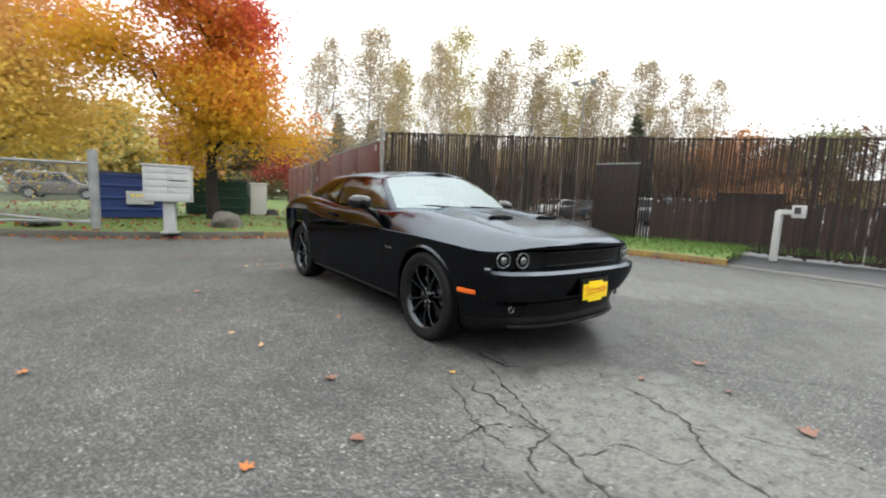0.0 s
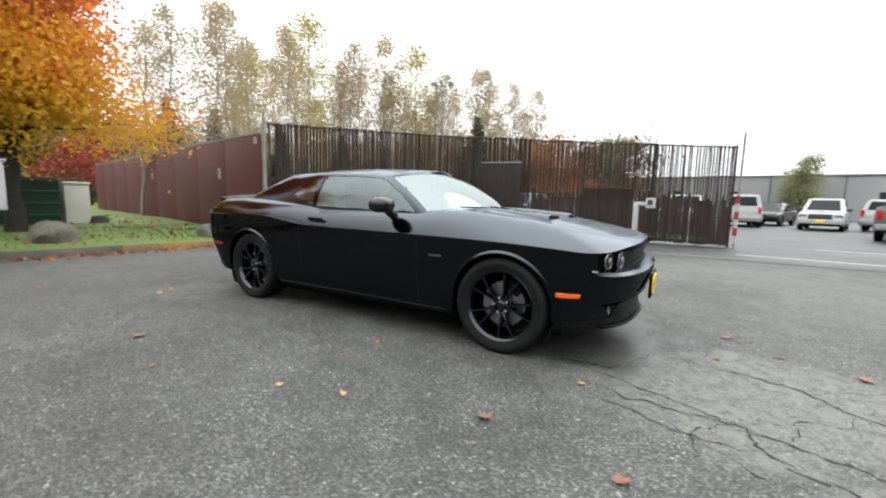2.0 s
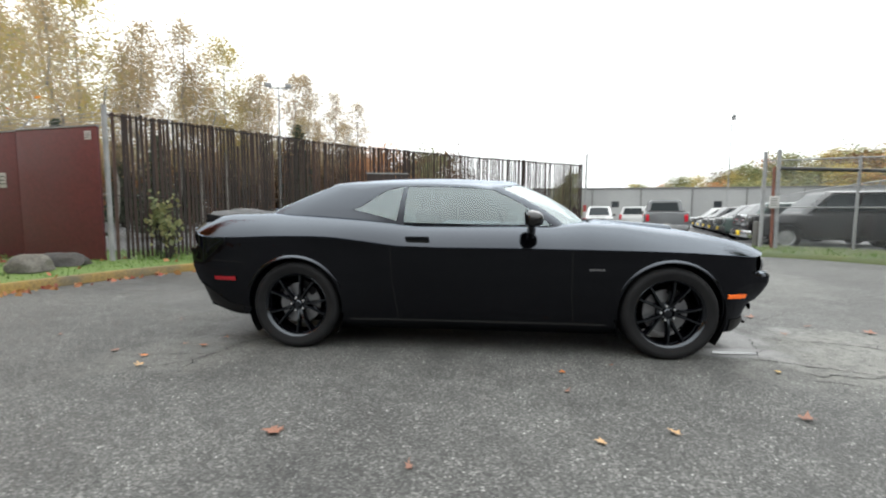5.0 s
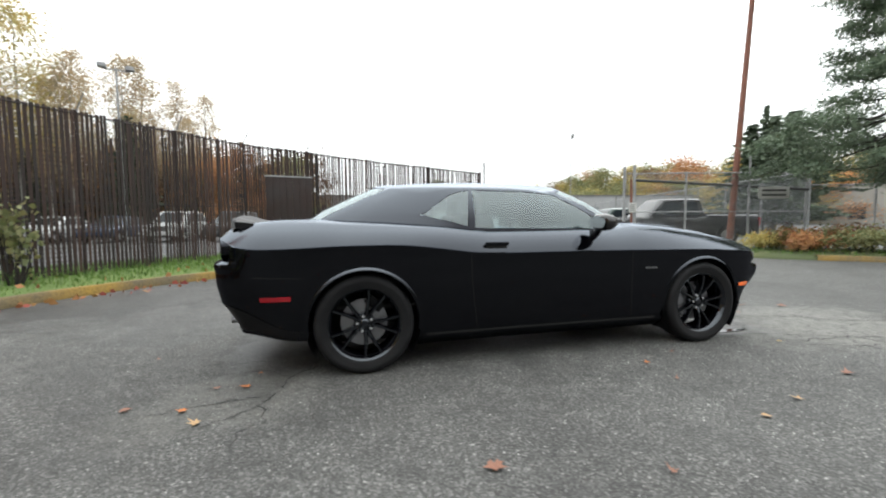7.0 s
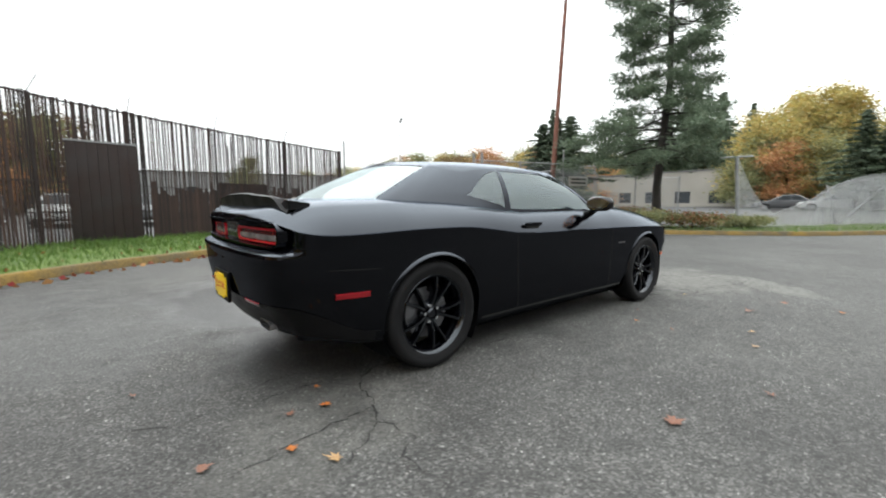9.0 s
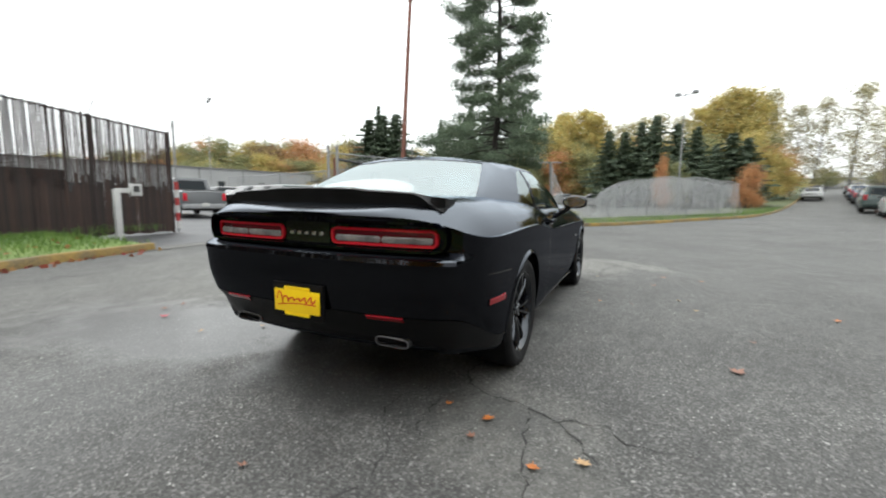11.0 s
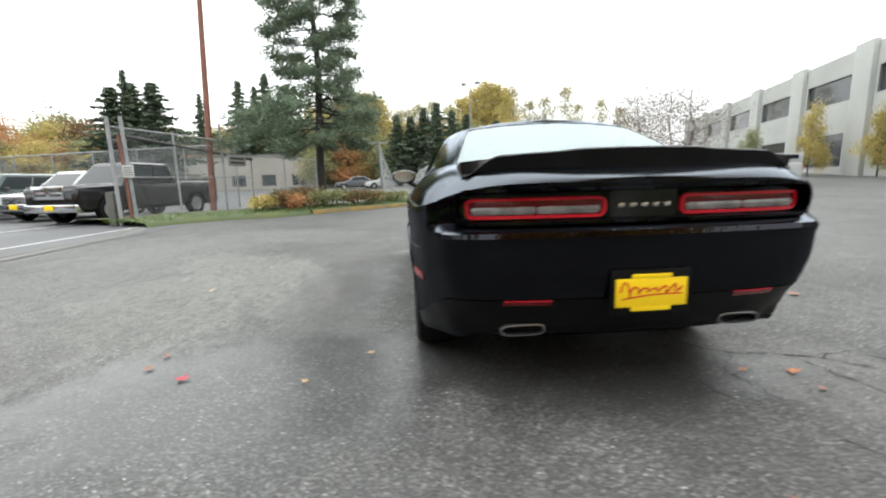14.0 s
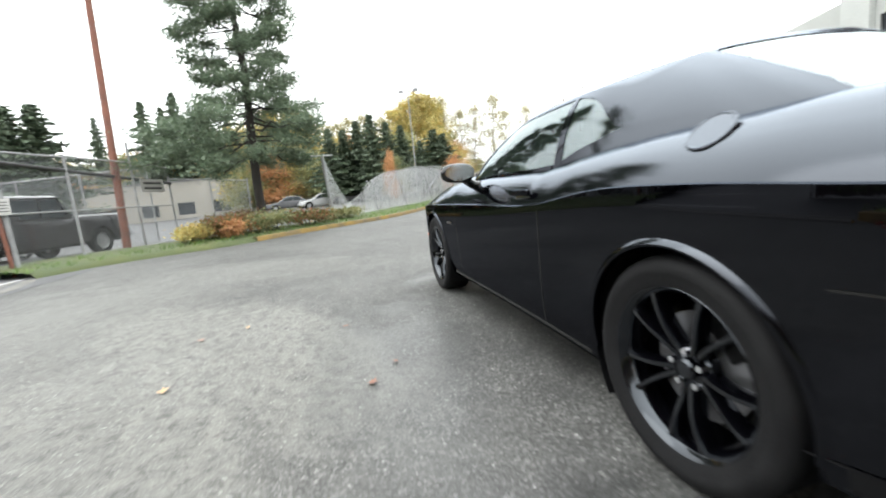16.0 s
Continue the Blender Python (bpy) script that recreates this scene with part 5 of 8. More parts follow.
def broad_tree(name, at, height, spread, leaf_mat, bark, count, size, label, group="", seed=1, clear=0.3, trunk_r=0.16, clump=0.75, lean=0.0, category="tree", aspect=1.0, bias=0.0):
    """A tapered trunk, limbs that fork, and a crown of leaves gathered round the limb ends."""
    rng = np.random.default_rng(seed)
    tree = thing(name, at, label, category, group)
    bm = bmesh.new()
    fork = height * clear
    trunk = limb(bm, (0, 0, -0.1), (lean * 0.4, 0, fork), trunk_r * 1.25, trunk_r * 0.85, rng, 0.08)
    lead = limb(bm, (lean * 0.4, 0, fork), (lean, 0.2, height * 0.9), trunk_r * 0.8, 0.02, rng, 0.12, 7)
    ends = []
    k_main = 9
    for k in range(k_main):
        t = k / (k_main - 1)
        base = Vector(lead[min(5, int(t * 5))])
        ang = k * 2.4 + rng.uniform(-0.3, 0.3)
        reach = spread * (1.0 - 0.62 * t ** 1.5) * rng.uniform(0.75, 1.05) * (1 - bias * math.sin(ang))
        tip = base + Vector((math.cos(ang) * reach, math.sin(ang) * reach, height * (0.16 + 0.08 * rng.uniform()) * (1 - 0.3 * t)))
        pts = limb(bm, base, tip, trunk_r * 0.5 * (1 - 0.6 * t), 0.018, rng, 0.2, 6)
        ends += [(pts[3], 0.8), (pts[4], 1.0), (pts[5], 1.0)]
        for q in range(3):
            sub = Vector(pts[2 + q]) + Vector(rng.normal(size=3) * [1, 1, 0.6]) * spread * 0.33
            limb(bm, pts[2 + q], sub, trunk_r * 0.16, 0.008, rng, 0.2, 4)
            ends.append((sub, 0.9))
    ends.append((Vector(lead[-1]), 0.8))
    part("trunk", bm, bark, tree, "", 60)
    w = np.array([e[1] for e in ends])
    pick = rng.choice(len(ends), count, p=w / w.sum())
    c = np.array([tuple(e[0]) for e in ends])[pick]
    g = rng.normal(size=(count, 3)) * [1, 1, 0.7] * spread * 0.19 * clump
    leaf_cloud("crown", c + g, size, leaf_mat, tree, "", 0.2, seed, aspect)
    return tree


def slim_tree(name, at, height, spread, leaf_mat, bark, count, size, label, group="", seed=1, trunk_r=0.12, start=0.25, droop=0.3):
    """A tall thin tree with a single stem and short rising side branches."""
    rng = np.random.default_rng(seed)
    tree = thing(name, at, label, "tree", group)
    bm = bmesh.new()
    stem = limb(bm, (0, 0, -0.1), (rng.normal() * 0.4, rng.normal() * 0.4, height), trunk_r, 0.015, rng, 0.05, 9)
    pts = []
    n = 26
    for k in range(n):
        t = start + (1 - start) * (k + rng.uniform(0, 0.8)) / n
        base = Vector(stem[min(7, int(t * 8))]).lerp(Vector(stem[min(8, int(t * 8) + 1)]), t * 8 % 1)
        prof = math.sin(math.pi * min(1, (t - start) / (1 - start) * 0.85 + 0.15)) ** 0.7
        ang, reach = k * 2.4 + rng.uniform(-0.5, 0.5), spread * prof * rng.uniform(0.5, 1.1)
        tip = base + Vector((math.cos(ang) * reach, math.sin(ang) * reach, reach * rng.uniform(0.5, 1.1)))
        limb(bm, base, tip, trunk_r * 0.2 * (1 - 0.6 * t), 0.006, rng, 0.2, 4)
        m = int(count / n)
        f = rng.uniform(0.35, 1.1, (m, 1))
        pts.append(np.array(base) + (np.array(tip) - np.array(base)) * f + rng.normal(size=(m, 3)) * spread * 0.2)
    part("trunk", bm, bark, tree, "", 60)
    leaf_cloud("crown", np.concatenate(pts), size, leaf_mat, tree, "", 0.1, seed)
    return tree


def fir_tree(name, at, height, spread, leaf_mat, count, size, label, group="", seed=1, ragged=0.3, start=0.08):
    """A conifer: whorls of drooping boughs on a straight stem."""
    rng = np.random.default_rng(seed)
    tree = thing(name, at, label, "tree", group)
    bm = bmesh.new()
    tube(bm, [(0, 0, -0.1), (0.05, 0, height * 0.5), (0, 0, height)], [height * 0.016, height * 0.011, 0.01], 8)
    pts, n = [], 70
    for k in range(n):
        t = start + (1 - start) * k / n
        reach = spread * (1 - t) ** 0.85 * rng.uniform(1 - ragged, 1.08)
        ang = k * 2.399
        base = Vector((0, 0, height * t))
        tip = base + Vector((math.cos(ang) * reach, math.sin(ang) * reach, -0.18 * reach + 0.05))
        tube(bm, [base, tip], [0.03 * (1 - t) + 0.008, 0.005], 4, False)
        m = max(6, int(count / n * (0.3 + 1.4 * (1 - t))))
        f = rng.uniform(0.12, 1.05, (m, 1))
        wide = (1.05 - f) * reach * 0.24 + 0.06
        pts.append(np.array(base) + (np.array(tip) - np.array(base)) * f + rng.normal(size=(m, 3)) * [1, 1, 0.45] * wide)
    part("trunk", bm, BARK, tree, "", 60)
    leaf_cloud("crown", np.concatenate(pts), size, leaf_mat, tree, "", 0.5, seed)
    return tree


def pine_tree(at):
    """An old open pine: bare lower stem, a wide low skirt, ragged limbs with clouds of needles and gaps of sky."""
    rng = np.random.default_rng(11)
    tree = thing("pine_tree", at, "tall open pine with ragged green boughs on the verge", "tree")
    bm = bmesh.new()
    stem = [Vector(p) for p in ((0, 0, -0.2), (-0.05, 0.05, 1.5), (0.1, 0.0, 3.5), (0.25, -0.1, 5.5), (0.3, 0.0, 7.5), (0.45, 0.1, 9.5), (0.35, 0.0, 11.5), (0.4, 0, 13.6))]
    tube(bm, stem, [0.19, 0.155, 0.14, 0.125, 0.105, 0.085, 0.06, 0.02], 10)
    pts = []
    sz, sx, sy = [s.z for s in stem], [s.x for s in stem], [s.y for s in stem]
    # reach of the boughs by height, and how much further they go on the open side
    reach_at = ((2.6, 2.2), (3.0, 3.0), (3.8, 3.3), (4.6, 2.7), (5.3, 1.5), (6.0, 1.5), (6.8, 2.5), (7.6, 2.9), (8.6, 2.7), (9.6, 2.3), (10.6, 2.1), (11.6, 1.6), (12.6, 1.0), (13.5, 0.3))
    z, k = 2.6, 0
    while z < 13.5:
        reach = float(np.interp(z, [a for a, _ in reach_at], [b for _, b in reach_at]))
        ang = k * 2.399 + rng.uniform(-0.4, 0.4)
        side = -0.35 * math.cos(ang) + 0.94 * math.sin(ang)
        r = reach * (1 + (0.3 if z < 5 else 0.06) * side) * rng.uniform(0.55, 1.08)
        base = Vector((float(np.interp(z, sz, sx)), float(np.interp(z, sz, sy)), z))
        lift = rng.uniform(-0.12, 0.10) * r - (0.16 * r if z < 4.8 else 0) + (0.35 * r if z > 11.5 else 0)
        tip = base + Vector((math.cos(ang) * r, math.sin(ang) * r, lift))
        arm = limb(bm, base, tip, 0.05 - 0.002 * z, 0.010, rng, 0.18, 6)
        twigs = [(arm[i], arm[min(5, i + 1)]) for i in (3, 4, 5)]
        for i in range(int(2 + r * 2.2)):
            root = Vector(arm[2]).lerp(Vector(arm[5]), rng.uniform(0, 1))
            turn = ang + rng.choice((-1, 1)) * rng.uniform(0.4, 1.1)
            out = rng.uniform(0.25, 0.6) * (0.5 + 0.25 * r)
            end = root + Vector((math.cos(turn) * out, math.sin(turn) * out, rng.uniform(-0.08, 0.22)))
            tube(bm, [root, end], [0.012, 0.004], 4, False)
            twigs.append((root.lerp(end, 0.5), end))
        for a, b in twigs:
            m = int(rng.uniform(90, 190))
            f = rng.uniform(0, 1.1, (m, 1))
            fan = rng.normal(size=(m, 3)) * [0.22, 0.22, 0.12]
            pts.append(np.array(a) + (np.array(b) - np.array(a)) * f + fan + [0, 0, 0.05])
        z += 0.085 if z < 5 else 0.125
        k += 1
    part("trunk", bm, BARK, tree, "dark scaly bark", 60)
    leaf_cloud("crown", np.concatenate(pts), 0.075, PINE_LEAF, tree, "", 0.1, 3, 0.22)
    return tree


# maples by the mail boxes
broad_tree("maple_tree", (-10.25, -0.78, 0.12), 8.8, 2.5, MAPLE, BARK, 62000, 0.042, "maple in full autumn colour, yellow to red", "maples", 5, 0.22, 0.17, 1.1, bias=0.5)
broad_tree("maple_tree", (-13.0, -6.2, 0.1), 8.2, 3.3, PALE_MAPLE, BARK, 54000, 0.045, "yellow and orange autumn maple", "maples", 8, 0.24, 0.15, 1.3, bias=-0.3)
broad_tree("maple_tree", (-44, 1.0, 0.0), 6.5, 3.6, ORANGE_LEAF, BARK, 4000, 0.18, "small orange maple beyond the lawn", "maples", 9, 0.25, 0.13)
broad_tree("maple_tree", (-34, 8.6, 0.0), 5.0, 2.6, RED_LEAF, BARK, 3000, 0.09, "small red maple by the red fence", "maples", 19, 0.3, 0.10)
broad_tree("maple_tree", (-40, -4.0, 0.0), 7.5, 4.5, YELLOW_LEAF, BARK, 4000, 0.22, "yellow tree far behind the mail boxes", "maples", 29, 0.2, 0.16)


def polar(eye, az, dist):
    return eye[0] + dist * math.cos(radians(az)), eye[1] + dist * math.sin(radians(az))


# pale thin trees behind the fence
kinds = [
    slim_tree("birch_tree", (-16, 5.9, 0), 10, 1.5, BIRCH_LEAF, PALE_BARK, 6800, 0.042, "tall thin birch with sparse autumn leaves", "birch row", 21, 0.10, 0.3),
    slim_tree("birch_tree", (-15.1, 6.3, 0), 10, 1.3, BIRCH_LEAF, PALE_BARK, 5400, 0.042, "tall thin birch with sparse autumn leaves", "birch row", 22, 0.09, 0.32),
    slim_tree("birch_tree", (-14.3, 7.6, 0), 10, 1.55, YELLOW_LEAF, PALE_BARK, 6200, 0.044, "tall thin birch with a few yellow leaves", "birch row", 23, 0.09, 0.35)]
ROW = [(160.9, 22, 15.7), (157, 21, 17.4), (154.2, 22, 18.3), (151.3, 24, 18.8), (149.5, 26, 15.0), (147.9, 27, 16.4), (143.5, 33, 18.0), (141.7, 36, 20.0), (139, 39, 15.5), (136.6, 40, 17.2), (133, 42, 18.7), (130.4, 43, 14.5), (127.7, 44, 18.0), (126, 45, 13.5), (124.3, 46, 14.8), (120.3, 48, 15.6), (117.2, 49, 15.5), (115.1, 50, 14.0), (110.9, 52, 13.1)]
ROW += [(az + 1.3, dist + 3, el * (0.72 + 0.05 * (k % 4))) for k, (az, dist, el) in enumerate(ROW) if az < 150]
for k, (az, dist, el) in enumerate(ROW):
    x, y = polar((4.2, -2.8), az, dist)
    h = dist * math.tan(radians(el * 1.05)) + 1.1
    m = pose(x, y, 0, 0, 0, 70 * k) @ Matrix.Diagonal((h / 10, h / 10, h / 10, 1))
    kind = kinds[(0, 1, 1, 0, 2, 1, 1, 2, 1, 0, 0, 1, 2, 1, 0, 0, 1, 1, 0)[k % 19]]
    copy_thing(kind, m)
for kind in kinds:
    for o in (*kind.children, kind):
        bpy.data.objects.remove(o)

# conifers and autumn woods all round
fir = fir_tree("fir_tree", (-22.6, 8.4, 0), 6.3, 1.9, DARK_FIR_LEAF, 7000, 0.08, "dark green fir behind the red fence", "firs", 31, 0.3)
fir_rag = fir_tree("fir_tree", (30.8, 21.6, 0), 9.8, 2.3, FIR_LEAF, 9000, 0.085, "tall ragged dark fir", "firs", 32, 0.7, 0.12)
FIRS = [(-20.0, 9.5, 0.9), (-16.5, 11, 0.75), (-14, 13, 0.7)]
for k, (x, y, s) in enumerate(FIRS):
    copy_thing(fir, pose(x, y, 0, 0, 0, 50 * k) @ Matrix.Diagonal((s, s, s, 1)))
for k, (az, dist, h) in enumerate(((119.3, 47, 10.2), (132, 44, 6.5), (138, 42, 6.2), (145, 36, 6.0), (127, 47, 6.6), (123, 50, 6.5), (151, 27, 4.8))):
    x, y = polar((4.2, -2.8), az, dist)
    s = h / 6.3
    copy_thing(fir, pose(x, y, 0, 0, 0, 50 * k) @ Matrix.Diagonal((s, s, s, 1)))
for k, (az, dist, el, wide) in enumerate(((33.4, 42, 10.2, 1.5), (31.6, 43, 10.8, 1.4), (29.9, 41, 11.0, 1.5), (24.6, 52, 10.4, 1.1), (20.6, 47, 12.0, 1.4), (18.8, 49, 11.5, 1.3), (17.6, 46, 13.0, 1.4), (15.2, 47, 12.0, 1.5), (12.5, 50, 10.5, 1.2), (2.4, 47, 8.6, 1.3), (0.6, 48, 8.4, 1.4), (-1.2, 49, 9.4, 1.3), (-2.8, 46, 10.0, 1.3), (-5.0, 50, 9.0, 1.3), (-7, 52, 8.5, 1.3), (-10.6, 44, 7.6, 1.9), (-12.0, 46, 7.0, 1.6), (-9.0, 47, 6.4, 1.5))):
    dist *= 1.62 if 10 < az < 28 else 1.0
    x, y = polar((-4.3, -0.5), az, dist)
    z = rise_cap(x, y)
    s = (dist * math.tan(radians(el)) + 1.1 - z) / 9.8
    broad = s * wide * (1.6 if az > 28 else 1.0 if az > 10 else 1.6)
    copy_thing(fir_rag, pose(x, y, z - 0.1, 0, 0, 41 * k) @ Matrix.Diagonal((broad, broad, s, 1)))
TWIG_BARK = material("grey_twig_bark", varied((0.09, 0.08, 0.075), (0.15, 0.14, 0.13), 5, 30, 0.3, 0.4, 0.9))
wood_y = broad_tree("poplar_tree", (0, 60, 0), 8, 2.6, YELLOW_LEAF, BARK, 9000, 0.085, "yellow autumn tree in the far wood", "far wood", 41, 0.1, 0.12, 1.2)
wood_o = broad_tree("autumn_tree", (0, 60, 0), 8, 3.0, ORANGE_LEAF, BARK, 9000, 0.09, "orange autumn tree in the far wood", "far wood", 42, 0.08, 0.12, 1.2)
wood_g = broad_tree("green_tree", (0, 60, 0), 8, 3.0, OLIVE_LEAF, BARK, 9000, 0.09, "olive green tree in the far wood", "far wood", 43, 0.08, 0.12, 1.2)
wood_r = broad_tree("autumn_tree", (0, 60, 0), 8, 3.0, RUSSET_LEAF, BARK, 9000, 0.09, "russet brown tree in the far wood", "far wood", 46, 0.08, 0.12, 1.2)
wood_t = slim_tree("poplar_tree", (0, 60, 0), 10, 1.5, POPLAR_LEAF, TWIG_BARK, 5000, 0.06, "tall thin poplar with thinning leaves", "far wood", 44, 0.1, 0.12)
wood_ty = slim_tree("poplar_tree", (0, 60, 0), 10, 1.8, YELLOW_LEAF, BARK, 8000, 0.08, "tall yellow poplar in the far wood", "far wood", 45, 0.1, 0.1)


def plant(kind, base_h, eye, az, dist, el, wide, turn):
    x, y = polar(eye, az, dist)
    z = rise_cap(x, y) if az < 20 else 0.0
    s = max(0.2, (dist * math.tan(radians(el)) + 1.1 - z) / base_h)
    copy_thing(kind, pose(x, y, z - 0.1, 0, 0, turn) @ Matrix.Diagonal((s * wide, s * wide, s, 1)))


rng_w = np.random.default_rng(77)
EYE_E = (-4.3, -0.5)
PROFILE = ((84, 3.0), (80, 3.6), (72, 3.6), (66, 4.2), (58, 5.4), (52, 6.5), (49, 6.9), (45, 7.6), (40, 7.2), (36, 7.4), (31, 6.8), (26, 6.6), (20, 7.5), (14, 8.5), (9, 10.2), (5, 10.6), (3, 9.0), (-3, 8.5), (-8, 10.6), (-11, 11.2), (-14, 9.0))
for k, az in enumerate(np.arange(70, 10, -1.55)):
    el = float(np.interp(-az, [-a for a, _ in PROFILE], [e for _, e in PROFILE]))
    kind, kh = ((wood_g, 8), (wood_r, 8), (wood_y, 8), (wood_g, 8), (wood_o, 8), (wood_g, 8), (wood_y, 8))[k % 7]
    plant(kind, kh, EYE_E, az + rng_w.uniform(-0.5, 0.5), rng_w.uniform(82, 95), el * rng_w.uniform(0.84, 1.0), 1.15, 47 * k)
    plant((wood_o, wood_y, wood_g, wood_g)[(k * 3) % 4], 8, EYE_E, az + rng_w.uniform(-0.8, 0.8), rng_w.uniform(76, 82), el * rng_w.uniform(0.5, 0.72), 1.5, 31 * k)
for k, (az, el, kind) in enumerate(((10, 9.6, wood_y), (8.6, 10.6, wood_ty), (7.0, 10.0, wood_y), (5.4, 10.9, wood_ty), (4.0, 10.2, wood_ty), (2.2, 9.0, wood_t), (0.5, 9.3, wood_t), (-1.5, 9.8, wood_t), (-3.6, 10.0, wood_t), (-5.4, 9.4, wood_t), (-7.2, 10.2, wood_ty), (-8.6, 11.0, wood_ty), (-9.8, 11.8, wood_ty), (-11, 11.5, wood_ty), (-12.3, 10.6, wood_ty), (-13.8, 11.3, wood_t), (-15.4, 9.6, wood_t), (-17.0, 10.0, wood_t), (-19.7, 11.1, wood_t), (-22, 9.0, wood_t), (-25, 9.2, wood_t), (-27, 8.0, wood_t))):
    plant(kind, 8 if kind is wood_y else 10, EYE_E, az, 62 + (k * 7) % 9 + max(0, -az - 10), el, 1.3 if az > -13 else 1.1, 57 * k)
for az, dist, el, kind, wide in ((-12.4, 40, 4.2, wood_o, 0.7), (-4.0, 38, 5.4, wood_o, 0.4), (-5.4, 44, 4.6, wood_g, 0.8), (-18, 95, 3.5, wood_g, 2), (-22, 95, 3.5, wood_g, 2), (-26, 90, 4.0, wood_g, 2), (-15, 100, 3.2, wood_g, 2)):
    plant(kind, 8, EYE_E, az, dist, el, wide, az * 37)
for k, az in enumerate(np.arange(12, -15, -1.1)):
    plant((wood_g, wood_y, wood_g, wood_o, wood_y)[k % 5], 8, EYE_E, az, 58 + (k * 5) % 7, 5.5 + (k * 3) % 4 * 0.7, 1.2, 61 * k)
# a dark band of wood behind the car lot, and added trees round the unseen back
for k, az in enumerate(np.arange(168, 100, -2.6)):
    plant((wood_r, wood_g, wood_r, wood_o)[k % 4], 8, (4.2, -2.8), az, 50 + (k * 11) % 9, (6.4 if az > 128 else 7.6) + (k * 7) % 3 * 0.6, 1.3, 43 * k)
# mostly out of view: added so the coupe has dark trees to reflect
for k, az in enumerate(np.arange(172, 260, 6.0)):
    plant((wood_g, wood_o, wood_y)[k % 3], 8, (0, 0), az, 46 + (k * 13) % 9, 8.0 + (k * 5) % 3, 1.3, 43 * k)
for az, dist, el, kind, wide in ((-45.5, 44, 6.6, wood_y, 0.55), (-50.5, 42, 6.4, wood_y, 0.6), (-40.5, 48, 4.6, wood_g, 0.6), (-55, 42, 6.0, wood_y, 0.6)):
    plant(kind, 8, (-4.26, 0.57), az, dist, el, wide, az * 11)
plant(wood_g, 8, (1.36, -4.07), 79.9, 58, 5.6, 0.8, 0)
for kind in (wood_y, wood_o, wood_g, wood_r, wood_t, wood_ty):
    for o in (*kind.children, kind):
        bpy.data.objects.remove(o)
pine_tree((14.1, 4.38, 0.15))
bare_leaf = leaf_material("last_leaves", [(0.10, 0.085, 0.07), (0.15, 0.13, 0.105), (0.20, 0.14, 0.08)], 0.7, 0.3)
for k, (x, y, h, sp, n) in enumerate(((24.5, -15.5, 6.6, 2.6, 9000), (27, -19.5, 7.4, 3.2, 9000), (22.5, -18.0, 6.8, 2.8, 7000), (31, -18, 7.0, 2.8, 9000))):
    broad_tree("bare_tree", (x, y, rise_cap(x, y)), h, sp, bare_leaf, TWIG_BARK, n, 0.085, "nearly bare young street tree", "bare trees", 50 + k, 0.25, 0.09, 1.5, aspect=0.14)


def shrub(at, w, d, h, count, size, mat, label, seed=1, group=""):
    rng = np.random.default_rng(seed)
    s = thing("shrub", at, label, "shrub", group)
    bm = bmesh.new()
    pts = []
    for k in range(12):
        tip = (rng.uniform(-w, w) * 0.45, rng.uniform(-d, d) * 0.45, h * rng.uniform(0.5, 0.95))
        limb(bm, (tip[0] * 0.3, tip[1] * 0.3, -0.05), tip, 0.015, 0.004, rng, 0.2, 4)
        pts.append(np.array(tip) + rng.normal(size=(count // 12, 3)) * [w * 0.13, d * 0.16, h * 0.2])
    part("stems", bm, BARK, s, "", 60)
    p = np.concatenate(pts)
    p[:, 2] = np.abs(p[:, 2])
    leaf_cloud("foliage", p, size, mat, s, "", 0.2, seed)
    return s


for k, (x, y, w, d, h, mat, label) in enumerate((
        (11.6, 4.9, 1.7, 1.2, 0.55, SHRUB_LEAF, "tangled green and rusty shrub"), (12.6, 3.9, 1.8, 1.3, 0.5, OLIVE_LEAF, "tangled dull green shrub"), (13.5, 2.8, 1.9, 1.3, 0.48, SHRUB_LEAF, "tangled green and rusty shrub"),
        (14.5, 1.6, 1.8, 1.2, 0.42, OLIVE_LEAF, "low dull green shrub"), (11.0, 5.0, 0.9, 0.7, 0.45, ORANGE_LEAF, "rusty orange shrub behind the kerb"), (10.9, 5.8, 1.4, 0.9, 0.4, YELLOW_LEAF, "low yellowing shrub behind the kerb"), (12.9, 4.9, 1.6, 1.2, 0.6, RUSSET_LEAF, "brown thinning shrub under the pine"))):
    shrub((x, y, 0.15), w, d, h, 3200, 0.032, mat, label, 60 + k, "verge shrubs")
shrub((-6.35, 3.75, 0.17), 0.5, 0.35, 1.0, 260, 0.05, OLIVE_LEAF, "leafy bramble growing up the slats", 70)


# ---- parked vehicles ----
V_GLASS = material("vehicle_glass", color=(0.012, 0.016, 0.018), rough=0.04, Specular_IOR_Level=0.12)
GREY_PLASTIC = material("grey_plastic", varied((0.02, 0.02, 0.02), (0.04, 0.04, 0.04), 6, 60, 0.2, 0.1, 0.6))


def paint(name, c, metal=0.0, rough=0.2):
    return material(name, varied(tuple(v * 0.92 for v in c), c, 0.7, 30, 0.06, 0.0, rough))


WHITE_CAR, SILVER_CAR = paint("white_car", (0.36, 0.365, 0.36)), paint("silver_car", (0.10, 0.105, 0.11))
BLACK_CAR, GREEN_CAR = paint("black_vehicle", (0.008, 0.008, 0.009), rough=0.1), paint("grey_green_car", (0.045, 0.065, 0.06))
GREY_CAR, TAN_CAR, BLUE_CAR = paint("grey_car", (0.05, 0.052, 0.056)), paint("tan_car", (0.10, 0.09, 0.075)), paint("blue_car", (0.02, 0.035, 0.07))

